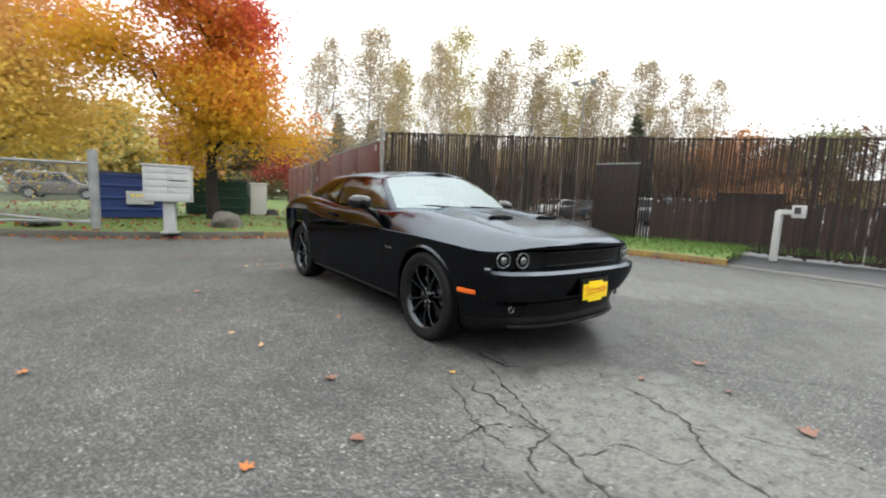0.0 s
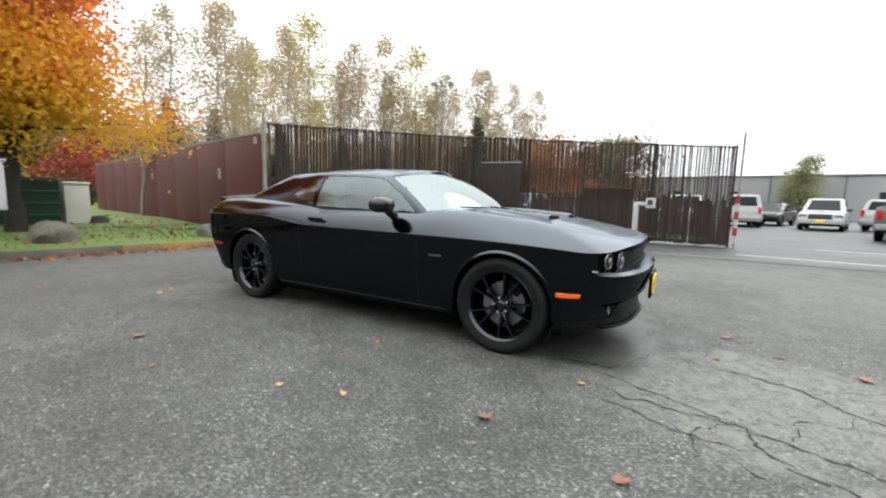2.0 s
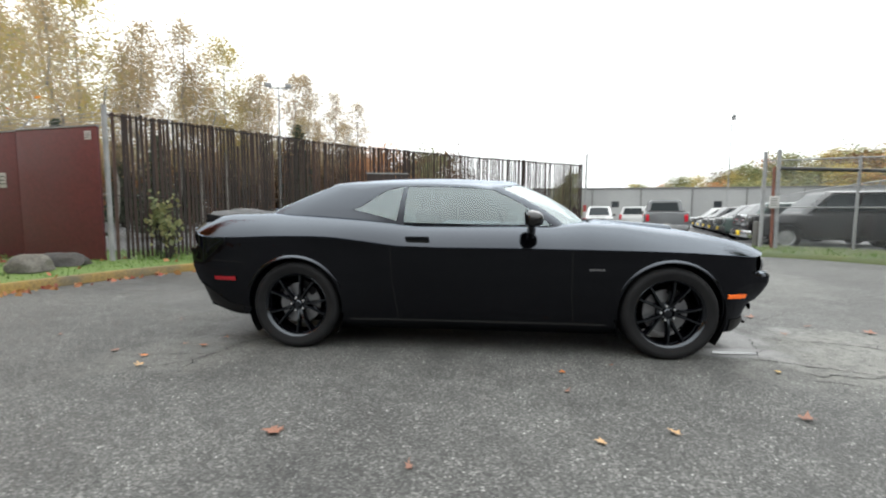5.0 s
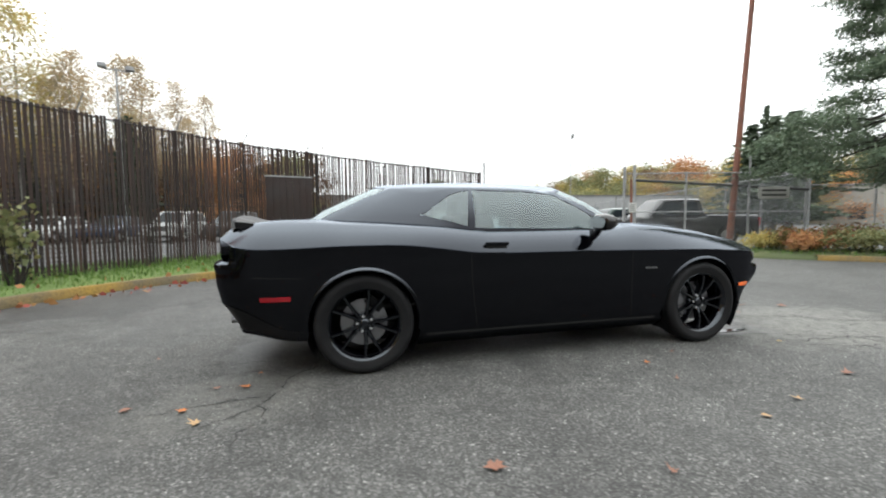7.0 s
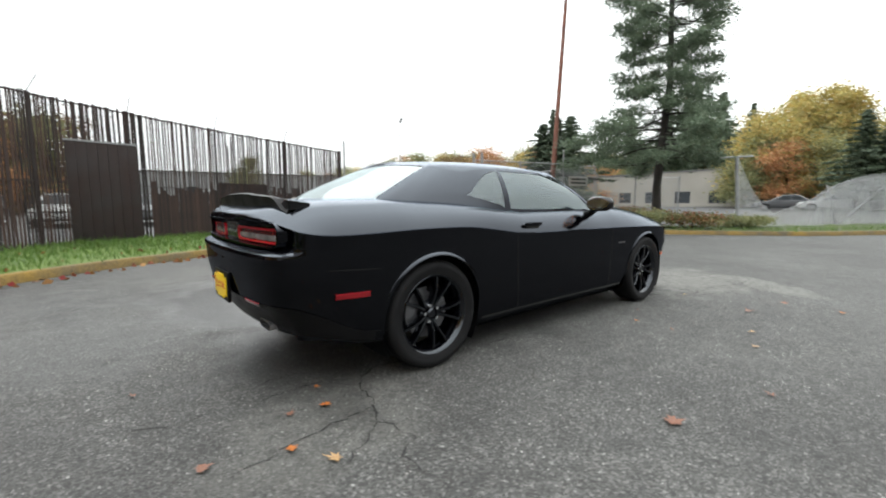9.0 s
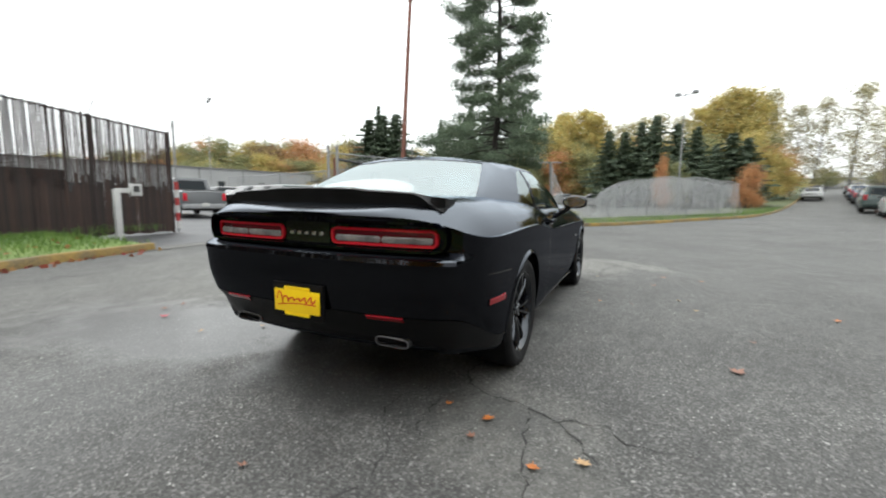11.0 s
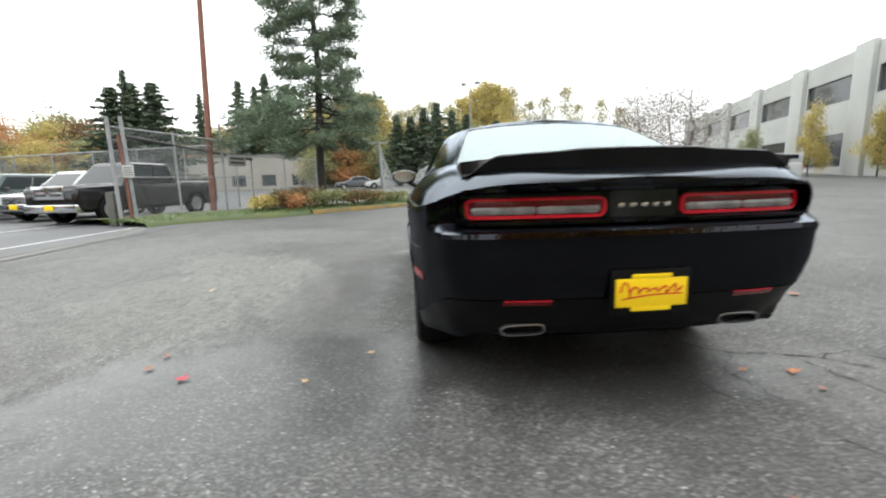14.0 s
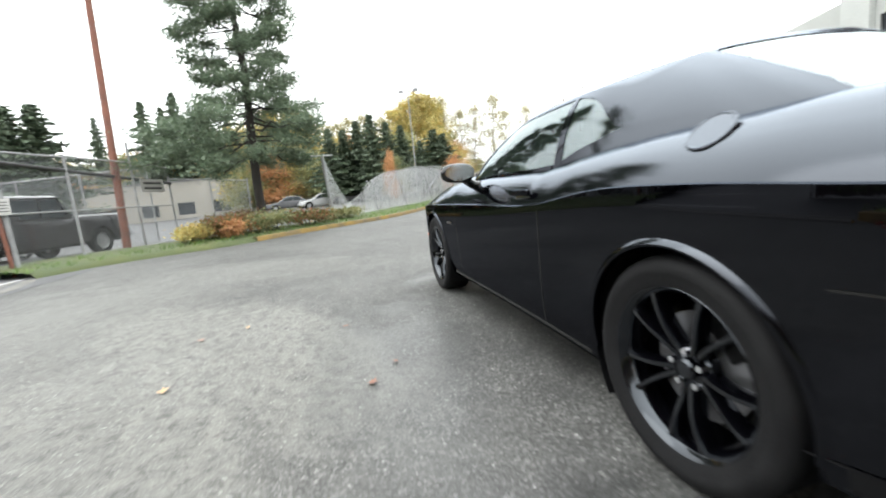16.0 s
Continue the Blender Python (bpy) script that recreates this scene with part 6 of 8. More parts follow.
SHAPES = {
    # length, width, belt height, roof height; body top line, cabin base and roof spans, all as x from the nose backwards
    "suv": dict(L=4.65, W=1.88, H=1.72, top=((0.0, 0.80), (0.12, 0.93), (1.15, 1.02), (1.35, 1.04), (4.55, 1.05), (4.65, 0.9)), base=(1.2, 4.58), roof=(1.95, 4.35), wheels=(0.9, 3.72), r=0.36),
    "boxy": dict(L=4.25, W=1.82, H=1.70, top=((0.0, 0.85), (0.08, 1.0), (1.1, 1.06), (4.18, 1.06), (4.25, 0.95)), base=(1.1, 4.2), roof=(1.65, 4.1), wheels=(0.82, 3.4), r=0.35),
    "pickup": dict(L=5.85, W=2.0, H=1.9, top=((0.0, 0.95), (0.1, 1.14), (1.45, 1.2), (3.7, 1.2), (3.75, 1.28), (5.8, 1.26), (5.85, 1.2)), base=(1.4, 3.75), roof=(2.05, 3.6), wheels=(1.0, 4.55), r=0.41),
    "sedan": dict(L=4.75, W=1.84, H=1.46, top=((0.0, 0.62), (0.1, 0.76), (1.3, 0.92), (3.8, 0.98), (4.7, 0.98), (4.75, 0.85)), base=(1.25, 4.1), roof=(2.1, 3.35), wheels=(0.95, 3.78), r=0.33),
    "van": dict(L=4.8, W=1.85, H=1.86, top=((0.0, 0.75), (0.15, 0.92), (0.9, 1.08), (4.72, 1.12), (4.8, 0.95)), base=(0.95, 4.76), roof=(1.75, 4.62), wheels=(0.9, 3.9), r=0.34),
}


def vehicle(kind, color, at, heading, label, category, dealer=False, chrome=False, canopy=False, solid_rear=False):
    """A parked vehicle: body with wheel openings, cabin, panes, lamps, bumpers, wheels. Its nose points along +x of its own."""
    d = SHAPES[kind]
    L, W, H = d["L"], d["W"], d["H"]
    v = thing("parked_" + {"suv": "suv", "boxy": "suv", "pickup": "pickup", "sedan": "car", "van": "van"}[kind], at, label, category, "parked vehicles", heading)
    X = lambda s: L / 2 - s  # noqa: E731
    xs = sorted({*np.linspace(0, L, 60), *[p for p, _ in d["top"]]})
    tx, tz = [p for p, _ in d["top"]], [z for _, z in d["top"]]
    low = 0.27 if kind != "pickup" else 0.36
    bm = bmesh.new()
    rows = []
    for s in xs:
        z1 = float(np.interp(s, tx, tz))
        nip = min(1.0, min(s, L - s) / 0.28)
        w = W / 2 * (0.86 + 0.14 * math.sqrt(max(0.0, nip * (2 - nip))))
        z0 = low + 0.1 * (1 - nip)
        arch = z0
        for c in d["wheels"]:
            q = (d["r"] * 1.16) ** 2 - (s - c) ** 2
            if q > 0:
                arch = max(arch, d["r"] + math.sqrt(q))
        prof = [(w * 0.9, min(z0 if arch == z0 else arch, z1 - 0.15)), (w, max(arch, z0 + 0.06) if arch > z0 else z0 + 0.08), (w, max(arch + 0.01, 0.55)), (w * 0.985, max(arch + 0.02, z1 - 0.22)), (w * 0.96, z1 - 0.06), (w * 0.88, z1), (0.0, z1 + 0.015)]
        rows.append([bm.verts.new((X(s), y, z)) for y, z in prof] + [bm.verts.new((X(s), -y, z)) for y, z in prof[-2::-1]])
    m = len(rows[0])
    for a, b in zip(rows, rows[1:]):
        for i in range(m - 1):
            bm.faces.new((a[i], a[i + 1], b[i + 1], b[i]))
    for r in (rows[0], rows[-1]):
        bm.faces.new(r)
    bmesh.ops.recalc_face_normals(bm, faces=bm.faces)
    part("body", bm, color, v, "", 35)
    boxed("chassis", (L * 0.86, W * 0.8, 0.22), (0, 0, low + 0.1), GREY_PLASTIC, v, "dark underside", 0.02)
    # cabin with real window openings closed by dark panes
    b0, b1 = d["base"]
    r0, r1 = d["roof"]
    zb = float(np.interp((b0 + b1) / 2, tx, tz)) - 0.02
    wb, wr = W / 2 * 0.93, W / 2 * 0.76

    def ring(s0, s1, w, z):
        return [Vector((X(s0), w * 0.86, z)), Vector((X(s0) - 0.12, w, z)), Vector((X(s1) + 0.08, w, z)), Vector((X(s1), w * 0.9, z)), Vector((X(s1), -w * 0.9, z)), Vector((X(s1) + 0.08, -w, z)), Vector((X(s0) - 0.12, -w, z)), Vector((X(s0), -w * 0.86, z))]
    base, roof = ring(b0, b1, wb, zb), ring(r0, r1, wr, H - 0.06)
    bm = bmesh.new()
    lo, hi = [bm.verts.new(p) for p in base], [bm.verts.new(p) for p in roof]
    crown = [bm.verts.new(Vector((p.x * 0.96 + X((r0 + r1) / 2) * 0.04, p.y * 0.8, H))) for p in roof]
    for i in range(8):
        j = (i + 1) % 8
        bm.faces.new((lo[i], lo[j], hi[j], hi[i]))
        bm.faces.new((hi[i], hi[j], crown[j], crown[i]))
    bm.faces.new(crown)
    bmesh.ops.recalc_face_normals(bm, faces=bm.faces)
    part("cabin", bm, color, v, "", 25)

    def pane(name, i, j, f0, f1, h0, h1):
        a, b, c, e = base[i], base[j], roof[j], roof[i]
        mid = (a + b + c + e) / 4
        n = (b - a).cross(e - a).normalized()
        if n.dot(mid - Vector((X((b0 + b1) / 2), 0, zb))) < 0:
            n = -n
        q = [a.lerp(b, f).lerp(e.lerp(c, f), h) + n * 0.006 for f, h in ((f0, h0), (f1, h0), (f1, h1), (f0, h1))]
        raw(name, q + [p - n * 0.01 for p in q], [(0, 1, 2, 3), (0, 4, 5, 1), (1, 5, 6, 2), (2, 6, 7, 3), (3, 7, 4, 0)], V_GLASS, v, "dark window glass")
    pane("windscreen", 7, 0, 0.04, 0.96, 0.08, 0.94)
    if not solid_rear:
        pane("rear_window", 3, 4, 0.08, 0.92, 0.2, 0.9)
    for a, b in ((1, 2), (6, 5)):
        cuts = {"suv": ((0.06, 0.40), (0.43, 0.70), (0.73, 0.95)), "boxy": ((0.06, 0.42), (0.45, 0.72), (0.76, 0.95)), "pickup": ((0.07, 0.54), (0.58, 0.92)), "sedan": ((0.06, 0.50), (0.53, 0.92)), "van": ((0.05, 0.28),) if solid_rear else ((0.05, 0.3), (0.33, 0.62), (0.65, 0.95))}[kind]
        for f0, f1 in cuts:
            pane("side_window", a, b, f0, f1, 0.12, 0.88)
    # lamps, bumpers, grille, plates
    zl = float(np.interp(0.15, tx, tz)) - 0.16
    for sgn in (1, -1):
        boxed("headlamp", (0.1, 0.34, 0.15), (X(0.05), sgn * W * 0.36, zl), LAMP_CLEAR, v, "clear headlamp", 0.03)
        boxed("tail_lamp", (0.06, 0.16, 0.34), (X(L) + 0.012, sgn * W * 0.41, 0.98 if kind != "sedan" else 0.82), LAMP_RED, v, "red tail lamp", 0.02)
        boxed("mirror", (0.1, 0.2, 0.15), (X(b0 + 0.5), sgn * (W / 2 + 0.06), zb + 0.08), GREY_PLASTIC if color is not BLACK_CAR else color, v, "", 0.03)
    boxed("grille", (0.07, W * 0.56, 0.38) if chrome and kind == "pickup" else (0.05, W * 0.5, 0.26), (X(0.0) - 0.005, 0, zl - 0.03), CHROME if chrome else GREY_PLASTIC, v, "chrome grille" if chrome else "dark grille", 0.02)
    if chrome and kind == "pickup":
        for q in (-1, 1):
            boxed("grille_slot", (0.02, W * 0.2, 0.07), (X(0.0) + 0.026, q * W * 0.13, zl + 0.05), GREY_PLASTIC, v, "dark grille mesh", 0.01)
            boxed("grille_slot", (0.02, W * 0.2, 0.07), (X(0.0) + 0.026, q * W * 0.13, zl - 0.09), GREY_PLASTIC, v, "dark grille mesh", 0.01)
    boxed("front_bumper", (0.22, W * 0.93, 0.24), (X(0.06), 0, 0.5), CHROME if chrome else (color if kind != "boxy" else GREY_PLASTIC), v, "chrome front bumper" if chrome else "", 0.05)
    boxed("rear_bumper", (0.2, W * 0.93, 0.22), (X(L - 0.05), 0, 0.55), STEEL if kind == "pickup" else color, v, "", 0.05)
    if dealer:
        boxed("licence_plate", (0.012, 0.31, 0.16), (X(-0.06), 0, 0.52), YELLOW, v, "yellow dealer plate", 0.003)
    boxed("licence_plate", (0.012, 0.31, 0.16), (X(L) - 0.055, 0, 0.62), YELLOW if dealer else PAPER, v, "", 0.003)
    if kind == "pickup":
        boxed("bed_floor", (L - d["base"][1] - 0.15, W * 0.8, 0.03), (X((L + d["base"][1]) / 2), 0, 1.3), GREY_PLASTIC, v, "dark truck bed", 0.01)
        if canopy:
            boxed("canopy", (L - 3.75, W * 0.86, 0.58), (X((L + 3.75) / 2), 0, 1.55), color, v, "white truck bed canopy", 0.06)
            for sgn in (1, -1):
                boxed("canopy_window", (1.5, 0.02, 0.24), (X((L + 3.75) / 2), sgn * W * 0.432, 1.62), V_GLASS, v, "", 0.004)
    # wheels
    for c in d["wheels"]:
        for sgn in (1, -1):
            w = new("wheel")
            w.parent = v
            w.matrix_basis = pose(X(c), sgn * (W / 2 - 0.11), d["r"])
            for name, prof, mat in (("tyre", ((0.62, 0.10), (0.95, 0.11), (1.0, 0.07), (1.0, -0.07), (0.95, -0.11), (0.6, -0.1)), TYRE), ("rim", ((0.0, 0.075), (0.2, 0.08), (0.26, 0.06), (0.55, 0.055), (0.62, 0.1), (0.63, 0.08)), STEEL if color is not BLACK_CAR or chrome else GREY_PLASTIC)):
                bm = bmesh.new()
                n = 24
                rings = [[bm.verts.new((d["r"] * q * math.cos(2 * math.pi * k / n), sgn * e, d["r"] * q * math.sin(2 * math.pi * k / n))) for k in range(n)] for q, e in prof]
                for a, b in zip(rings, rings[1:]):
                    for k in range(n):
                        bm.faces.new((a[k], a[(k + 1) % n], b[(k + 1) % n], b[k]))
                bmesh.ops.remove_doubles(bm, verts=bm.verts, dist=1e-5)
                bmesh.ops.recalc_face_normals(bm, faces=bm.faces)
                part(name, bm, mat, w, "", 40)
    return v


def parked(kind, color, x, y, heading, label, category="car", z=0.0, **more):
    return vehicle(kind, color, (x, y, z), heading, label, category, **more)


parked("pickup", BLACK_CAR, 11.9, 10.5, 165, "black full-size pickup with chrome grille and yellow plate", "pickup truck", dealer=True, chrome=True)
parked("suv", WHITE_CAR, 13.2, 13.2, 165, "white vehicle parked in the dealer's row", dealer=True, chrome=True)
parked("boxy", GREEN_CAR, 13.4, 16.2, 165, "grey-green boxy small suv with yellow plate", dealer=True)
parked("suv", BLACK_CAR, 14.8, 19.2, 165, "black suv with yellow plate", dealer=True)
parked("suv", GREY_CAR, 16.0, 22.2, 165, "dark grey suv in the dealer's row", dealer=True)
parked("sedan", WHITE_CAR, 17.2, 25.2, 165, "white car in the dealer's row", dealer=True)
parked("suv", BLACK_CAR, 18.3, 28.2, 165, "black suv in the dealer's row", dealer=True)
parked("sedan", GREY_CAR, 19.5, 31.2, 165, "grey car in the dealer's row")
parked("suv", WHITE_CAR, 20.6, 34.2, 165, "white suv in the dealer's row")
parked("pickup", SILVER_CAR, 9.9, 19.4, 70, "silver grey pickup seen across the lot", "pickup truck")
parked("suv", WHITE_CAR, 8.6, 27.0, 255, "white suv with dark grille facing the entrance", dealer=True)
parked("suv", WHITE_CAR, 11.9, 28.5, 60, "white suv parked beside another", dealer=False)
parked("van", WHITE_CAR, 4.9, 28.0, 88, "white minivan with red tail lamps", "van")
parked("sedan", BLACK_CAR, 6.8, 31.5, 250, "black car at the back of the lot")
for k, (x, c, s) in enumerate(((2.0, WHITE_CAR, "suv"), (-1.0, SILVER_CAR, "sedan"), (-4.2, WHITE_CAR, "sedan"), (-7.4, GREY_CAR, "suv"), (-10.6, WHITE_CAR, "suv"), (-13.8, BLUE_CAR, "sedan"), (-17.0, WHITE_CAR, "sedan"))):
    parked(s, c, x, 22.0 - 0.15 * x, 265, "car parked behind the slat fence")
parked("suv", TAN_CAR, -33, -6.3, 80, "tan suv beyond the gate")
parked("van", WHITE_CAR, -44, 5.5, 120, "white van beyond the lawn", "van", solid_rear=True)
# along the road and the far car park
parked("pickup", WHITE_CAR, 20.6, -20.2, 82, "white pickup with a canopy across the road", "pickup truck", rise_cap(20.6, -20.2), canopy=True)
parked("van", WHITE_CAR, 27.6, -15.0, -18, "small white van parked at the road side", "van", rise_cap(27.6, -15.0))
parked("suv", GREEN_CAR, 33.5, -16.2, -18, "green car parked at the road side", z=rise_cap(33.5, -16.2))
for k, (x, y, c) in enumerate(((40, -18.4, WHITE_CAR), (46.5, -20.3, GREY_CAR), (53, -22.3, BLUE_CAR), (60, -24.5, WHITE_CAR), (67, -26.6, SILVER_CAR))):
    parked("sedan", c, x, y, -18, "car parked far along the road", z=rise_cap(x, y))
for k, (x, y, c) in enumerate(((56, -19.3, WHITE_CAR), (63, -21.4, SILVER_CAR))):
    parked("sedan", c, x, y, 162, "car parked at the far kerb", z=rise_cap(x, y))
parked("van", WHITE_CAR, 39, -30.5, 65, "white delivery van by the office building", "van", rise_cap(39, -30.5) + 0.5, solid_rear=True)
parked("suv", WHITE_CAR, 44, -28.5, 65, "white car by the office building", z=rise_cap(44, -28.5) + 0.4)
for k, (x, y, c) in enumerate(((44.0, 3.0, WHITE_CAR), (43.5, -0.4, GREY_CAR), (45, 6.4, GREY_CAR))):
    parked("sedan", c, x, y, 100, "car parked before the warehouse", z=0.3)

# ---- buildings ----
PANEL_WHITE = material("white_cladding", varied((0.24, 0.245, 0.245), (0.30, 0.305, 0.30), 0.25, 8, 0.15, 0.1, 0.6))
TILT_UP = material("grey_concrete_wall", varied((0.30, 0.31, 0.295), (0.36, 0.37, 0.35), 0.3, 12, 0.15, 0.15, 0.85))
BEIGE = material("beige_wall", varied((0.25, 0.235, 0.205), (0.31, 0.29, 0.255), 0.25, 10, 0.15, 0.1, 0.8))
DARK_GLASS = material("office_glass", color=(0.035, 0.04, 0.045), rough=0.08, Specular_IOR_Level=0.7)
ROOF_GREY = material("roof_edge", varied((0.10, 0.10, 0.10), (0.16, 0.16, 0.155), 0.5, 10, 0.2, 0.1, 0.8))


def hall(name, origin, turn, length, depth, height, wall, label, openings, caps=True, bays=0):
    """A long low building whose face runs along +x of its own and looks towards -y. openings: x, z, width, height, pane material."""
    b = thing(name, origin, label, "building", "", turn)
    bm = bmesh.new()
    cuts_x = sorted({0.0, length, *[x - w / 2 for x, z, w, h, m in openings], *[x + w / 2 for x, z, w, h, m in openings]})
    cuts_z = sorted({-0.6, height, *[z - h / 2 for x, z, w, h, m in openings], *[z + h / 2 for x, z, w, h, m in openings]})
    for x0, x1 in zip(cuts_x, cuts_x[1:]):
        for z0, z1 in zip(cuts_z, cuts_z[1:]):
            cx, cz = (x0 + x1) / 2, (z0 + z1) / 2
            if x1 - x0 < 1e-4 or z1 - z0 < 1e-4 or any(abs(cx - x) < w / 2 and abs(cz - z) < h / 2 for x, z, w, h, m in openings):
                continue
            box(bm, cx, 0.15, cz, x1 - x0, 0.3, z1 - z0)
    bmesh.ops.remove_doubles(bm, verts=bm.verts, dist=0.001)
    part("wall", bm, wall, b, "", 20)
    for cx, cy, sx, sy in ((0.15, depth / 2 + 0.15, 0.3, depth - 0.3), (length - 0.15, depth / 2 + 0.15, 0.3, depth - 0.3), (length / 2, depth, length, 0.3)):
        boxed("wall", (sx, sy, height + 0.6), (cx, cy, height / 2 - 0.3), wall, b, "", 0)
    boxed("roof", (length - 0.2, depth - 0.2, 0.12), (length / 2, depth / 2, height - 0.25), ROOF_GREY, b, "", 0)
    if caps:
        boxed("eaves_strip", (length + 0.1, 0.14, 0.18), (length / 2, -0.04, height), ROOF_GREY, b, "grey roof edge", 0.01)
    for x, z, w, h, m in openings:
        win = boxed("window", (w, 0.04, h), (x, 0.18, z), m, b, "", 0)
        for fx, fz, fw, fh in ((x, z + h / 2, w + 0.1, 0.09), (x, z - h / 2, w + 0.1, 0.09), (x - w / 2, z, 0.09, h), (x + w / 2, z, 0.09, h)):
            boxed("frame", (fw, 0.1, fh), (fx, 0.06, fz), ROOF_GREY, win, "", 0)
    return b


low_hall = hall("storage_hall", (-14, 60, 0), -9, 78, 12, 4.7, PANEL_WHITE, "long low white industrial hall behind the car lot", [(8 + 6.2 * k, 2.55, 1.0, 0.85, DARK_GLASS) for k in range(11)])
for k in range(12):
    rod("downpipe", (5 + 6.2 * k, -0.06, 0), (5 + 6.2 * k, -0.06, 4.6), 0.07, ROOF_GREY, low_hall, "", 6)
warehouse = hall("warehouse", (63, 42, 0), -102.3, 52, 27, 5.2, BEIGE, "low beige concrete warehouse behind the pine", [(4 + 4.6 * k, 1.7, 2.2, 1.6, DARK_GLASS) for k in range(10)])
office_open = []
for k in range(9):
    office_open += [(4.4 + 8.8 * k, 6.6, 6.2, 1.9, DARK_GLASS), (4.4 + 8.8 * k, 1.9, 5.2, 2.6, DARK_GLASS)]
office = hall("office_building", (66.0, -48.3, 0.7), 159.4, 80, 22, 9.2, TILT_UP, "two-storey grey concrete office building with piers", office_open, caps=False)
for k in range(10):
    boxed("pier", (2.0, 0.42, 10.0), (8.8 * k, -0.13, 4.4), TILT_UP, office, "projecting concrete pier", 0.02)

# ---- poles, gate, fallen fence ----
def flood_pole(x, y, z0, h, mat, label, lean=(0.0, 0.0), heads=2, r=0.1, turn=0.0):
    p = thing("light_pole", (x, y, z0), label, "light pole", "light poles", turn)
    bm = bmesh.new()
    tube(bm, [(0, 0, -0.1), (lean[0] * 0.5, lean[1] * 0.5, h / 2), (lean[0], lean[1], h)], [r, r * 0.85, r * 0.65], 10)
    part("pole", bm, mat, p, "", 60)
    rod("cross_arm", (lean[0] - 0.5, lean[1], h - 0.1), (lean[0] + 0.5, lean[1], h - 0.1), 0.035, STEEL, p)
    for k in range(heads):
        sx = (-0.5, 0.5)[k % 2]
        boxed("flood_head", (0.34, 0.26, 0.2), (lean[0] + sx, lean[1] - 0.12, h), STEEL, p, "grey floodlight head", 0.04, Matrix.Translation((0, 0, 0)))
    return p


up = flood_pole(12.0, 8.0, 0.1, 10.8, RUST, "rust red leaning pole with floodlights", (0.4, -0.3), 2, 0.11, 0)
boxed("junction_box", (0.22, 0.2, 0.55), (0.45, -0.2, 9.6), STEEL, up, "grey transformer box", 0.03)
flood_pole(-11.0, 18.3, 0, 8.0, STEEL, "thin grey pole with two floodlights", (0, 0), 2, 0.06, 20)
flood_pole(18.9, 29.8, 0, 8.5, STEEL, "thin grey pole with two floodlights", (0, 0), 2, 0.05, 60)
flood_pole(25.6, -3.8, rise_cap(25.6, -3.8), 7.4, STEEL, "thin grey pole with a floodlight", (0, 0), 2, 0.05, 60)

gate = thing("entrance_gate", (0, 0, 0), "open chain link gate and fence at the lot entrance", "gate")
G = [(8.25, 8.85), (10.3, 8.25), (12.4, 7.65), (14.85, 7.5), (17.0, 6.7), (19.5, 5.7)]
for k, (x, y) in enumerate(G):
    rod("post", (x, y, -0.05), (x, y, 2.95 if k == 0 else 3.3 if k == 2 else 2.75 if k < 3 else 2.4), 0.05 if k == 0 else 0.035, STEEL, gate, "galvanised post")
rod("post", (8.52, 8.6, -0.05), (8.48, 8.64, 2.98), 0.05, STEEL, gate, "galvanised post")
rod("post", (8.46, 8.68, -0.05), (8.42, 8.72, 2.5), 0.04, RUST, gate, "rusty post")
for z, mat, r in ((2.7, STEEL, 0.022), (1.35, STEEL, 0.018), (0.12, STEEL, 0.018)):
    for a, b in zip(G[:3], G[1:4]):
        rod("rail", (*a, z), (*b, z), r, mat, gate)
rod("truss_bar", (8.5, 8.6, 2.45), (14.85, 7.45, 2.13), 0.05, GREY_PLASTIC, gate, "dark sagging bar")
chain_panel("wire_mesh", G[:4], 0.1, 2.7, gate, "grey chain link wire")
chain_panel("wire_mesh", G[3:], 0.1, 2.3, gate, "grey chain link wire")
for a, b in zip(G[3:], G[4:]):
    rod("rail", (*a, 2.3), (*b, 2.3), 0.018, STEEL, gate)
lot_fence = thing("lot_fence", (0, 0, 0), "tall chain link fence behind the dealer's row", "fence")
L0, L1 = np.array((17.2, 9.0)), np.array((28.5, 40.0))
for k in range(12):
    p = L0 + (L1 - L0) * k / 11
    rod("post", (p[0], p[1], -0.05), (p[0], p[1], 3.05), 0.035, STEEL, lot_fence, "galvanised post")
rod("top_rail", (*L0, 3.0), (*L1, 3.0), 0.03, STEEL, lot_fence)
chain_panel("wire_mesh", [tuple(L0 + (L1 - L0) * k / 11) for k in range(12)], 0.05, 3.0, lot_fence, "grey chain link wire")
block = thing("concrete_post", (8.3, 9.05, 0.0), "short stained concrete guard post at the gate", "bollard")
boxed("post", (0.2, 0.2, 0.95), (0, 0, 0.47), CONCRETE, block, "", 0.03)
notice = thing("gate_notice", (8.42, 8.58, 1.5), "small white paper notice on the gate post", "sign", turn=25)
boxed("notice_sheet", (0.02, 0.26, 0.34), (-0.05, 0, 0), PAPER, notice, "", 0.002)
for q in range(4):
    boxed("print_bar", (0.004, 0.18, 0.02), (-0.062, 0, 0.1 - 0.065 * q), DARK_INK, notice, "", 0)
board = thing("fence_sign", (13.3, 7.52, 2.0), "white sign board hung on the lot fence", "sign", turn=-14)
boxed("sign_board", (1.1, 0.02, 0.42), (0, -0.05, 0), PAPER, board, "", 0.004)
for q in range(2):
    boxed("print_bar", (0.85, 0.004, 0.07), (0, -0.062, 0.08 - 0.16 * q), GREY_PLASTIC, board, "", 0)

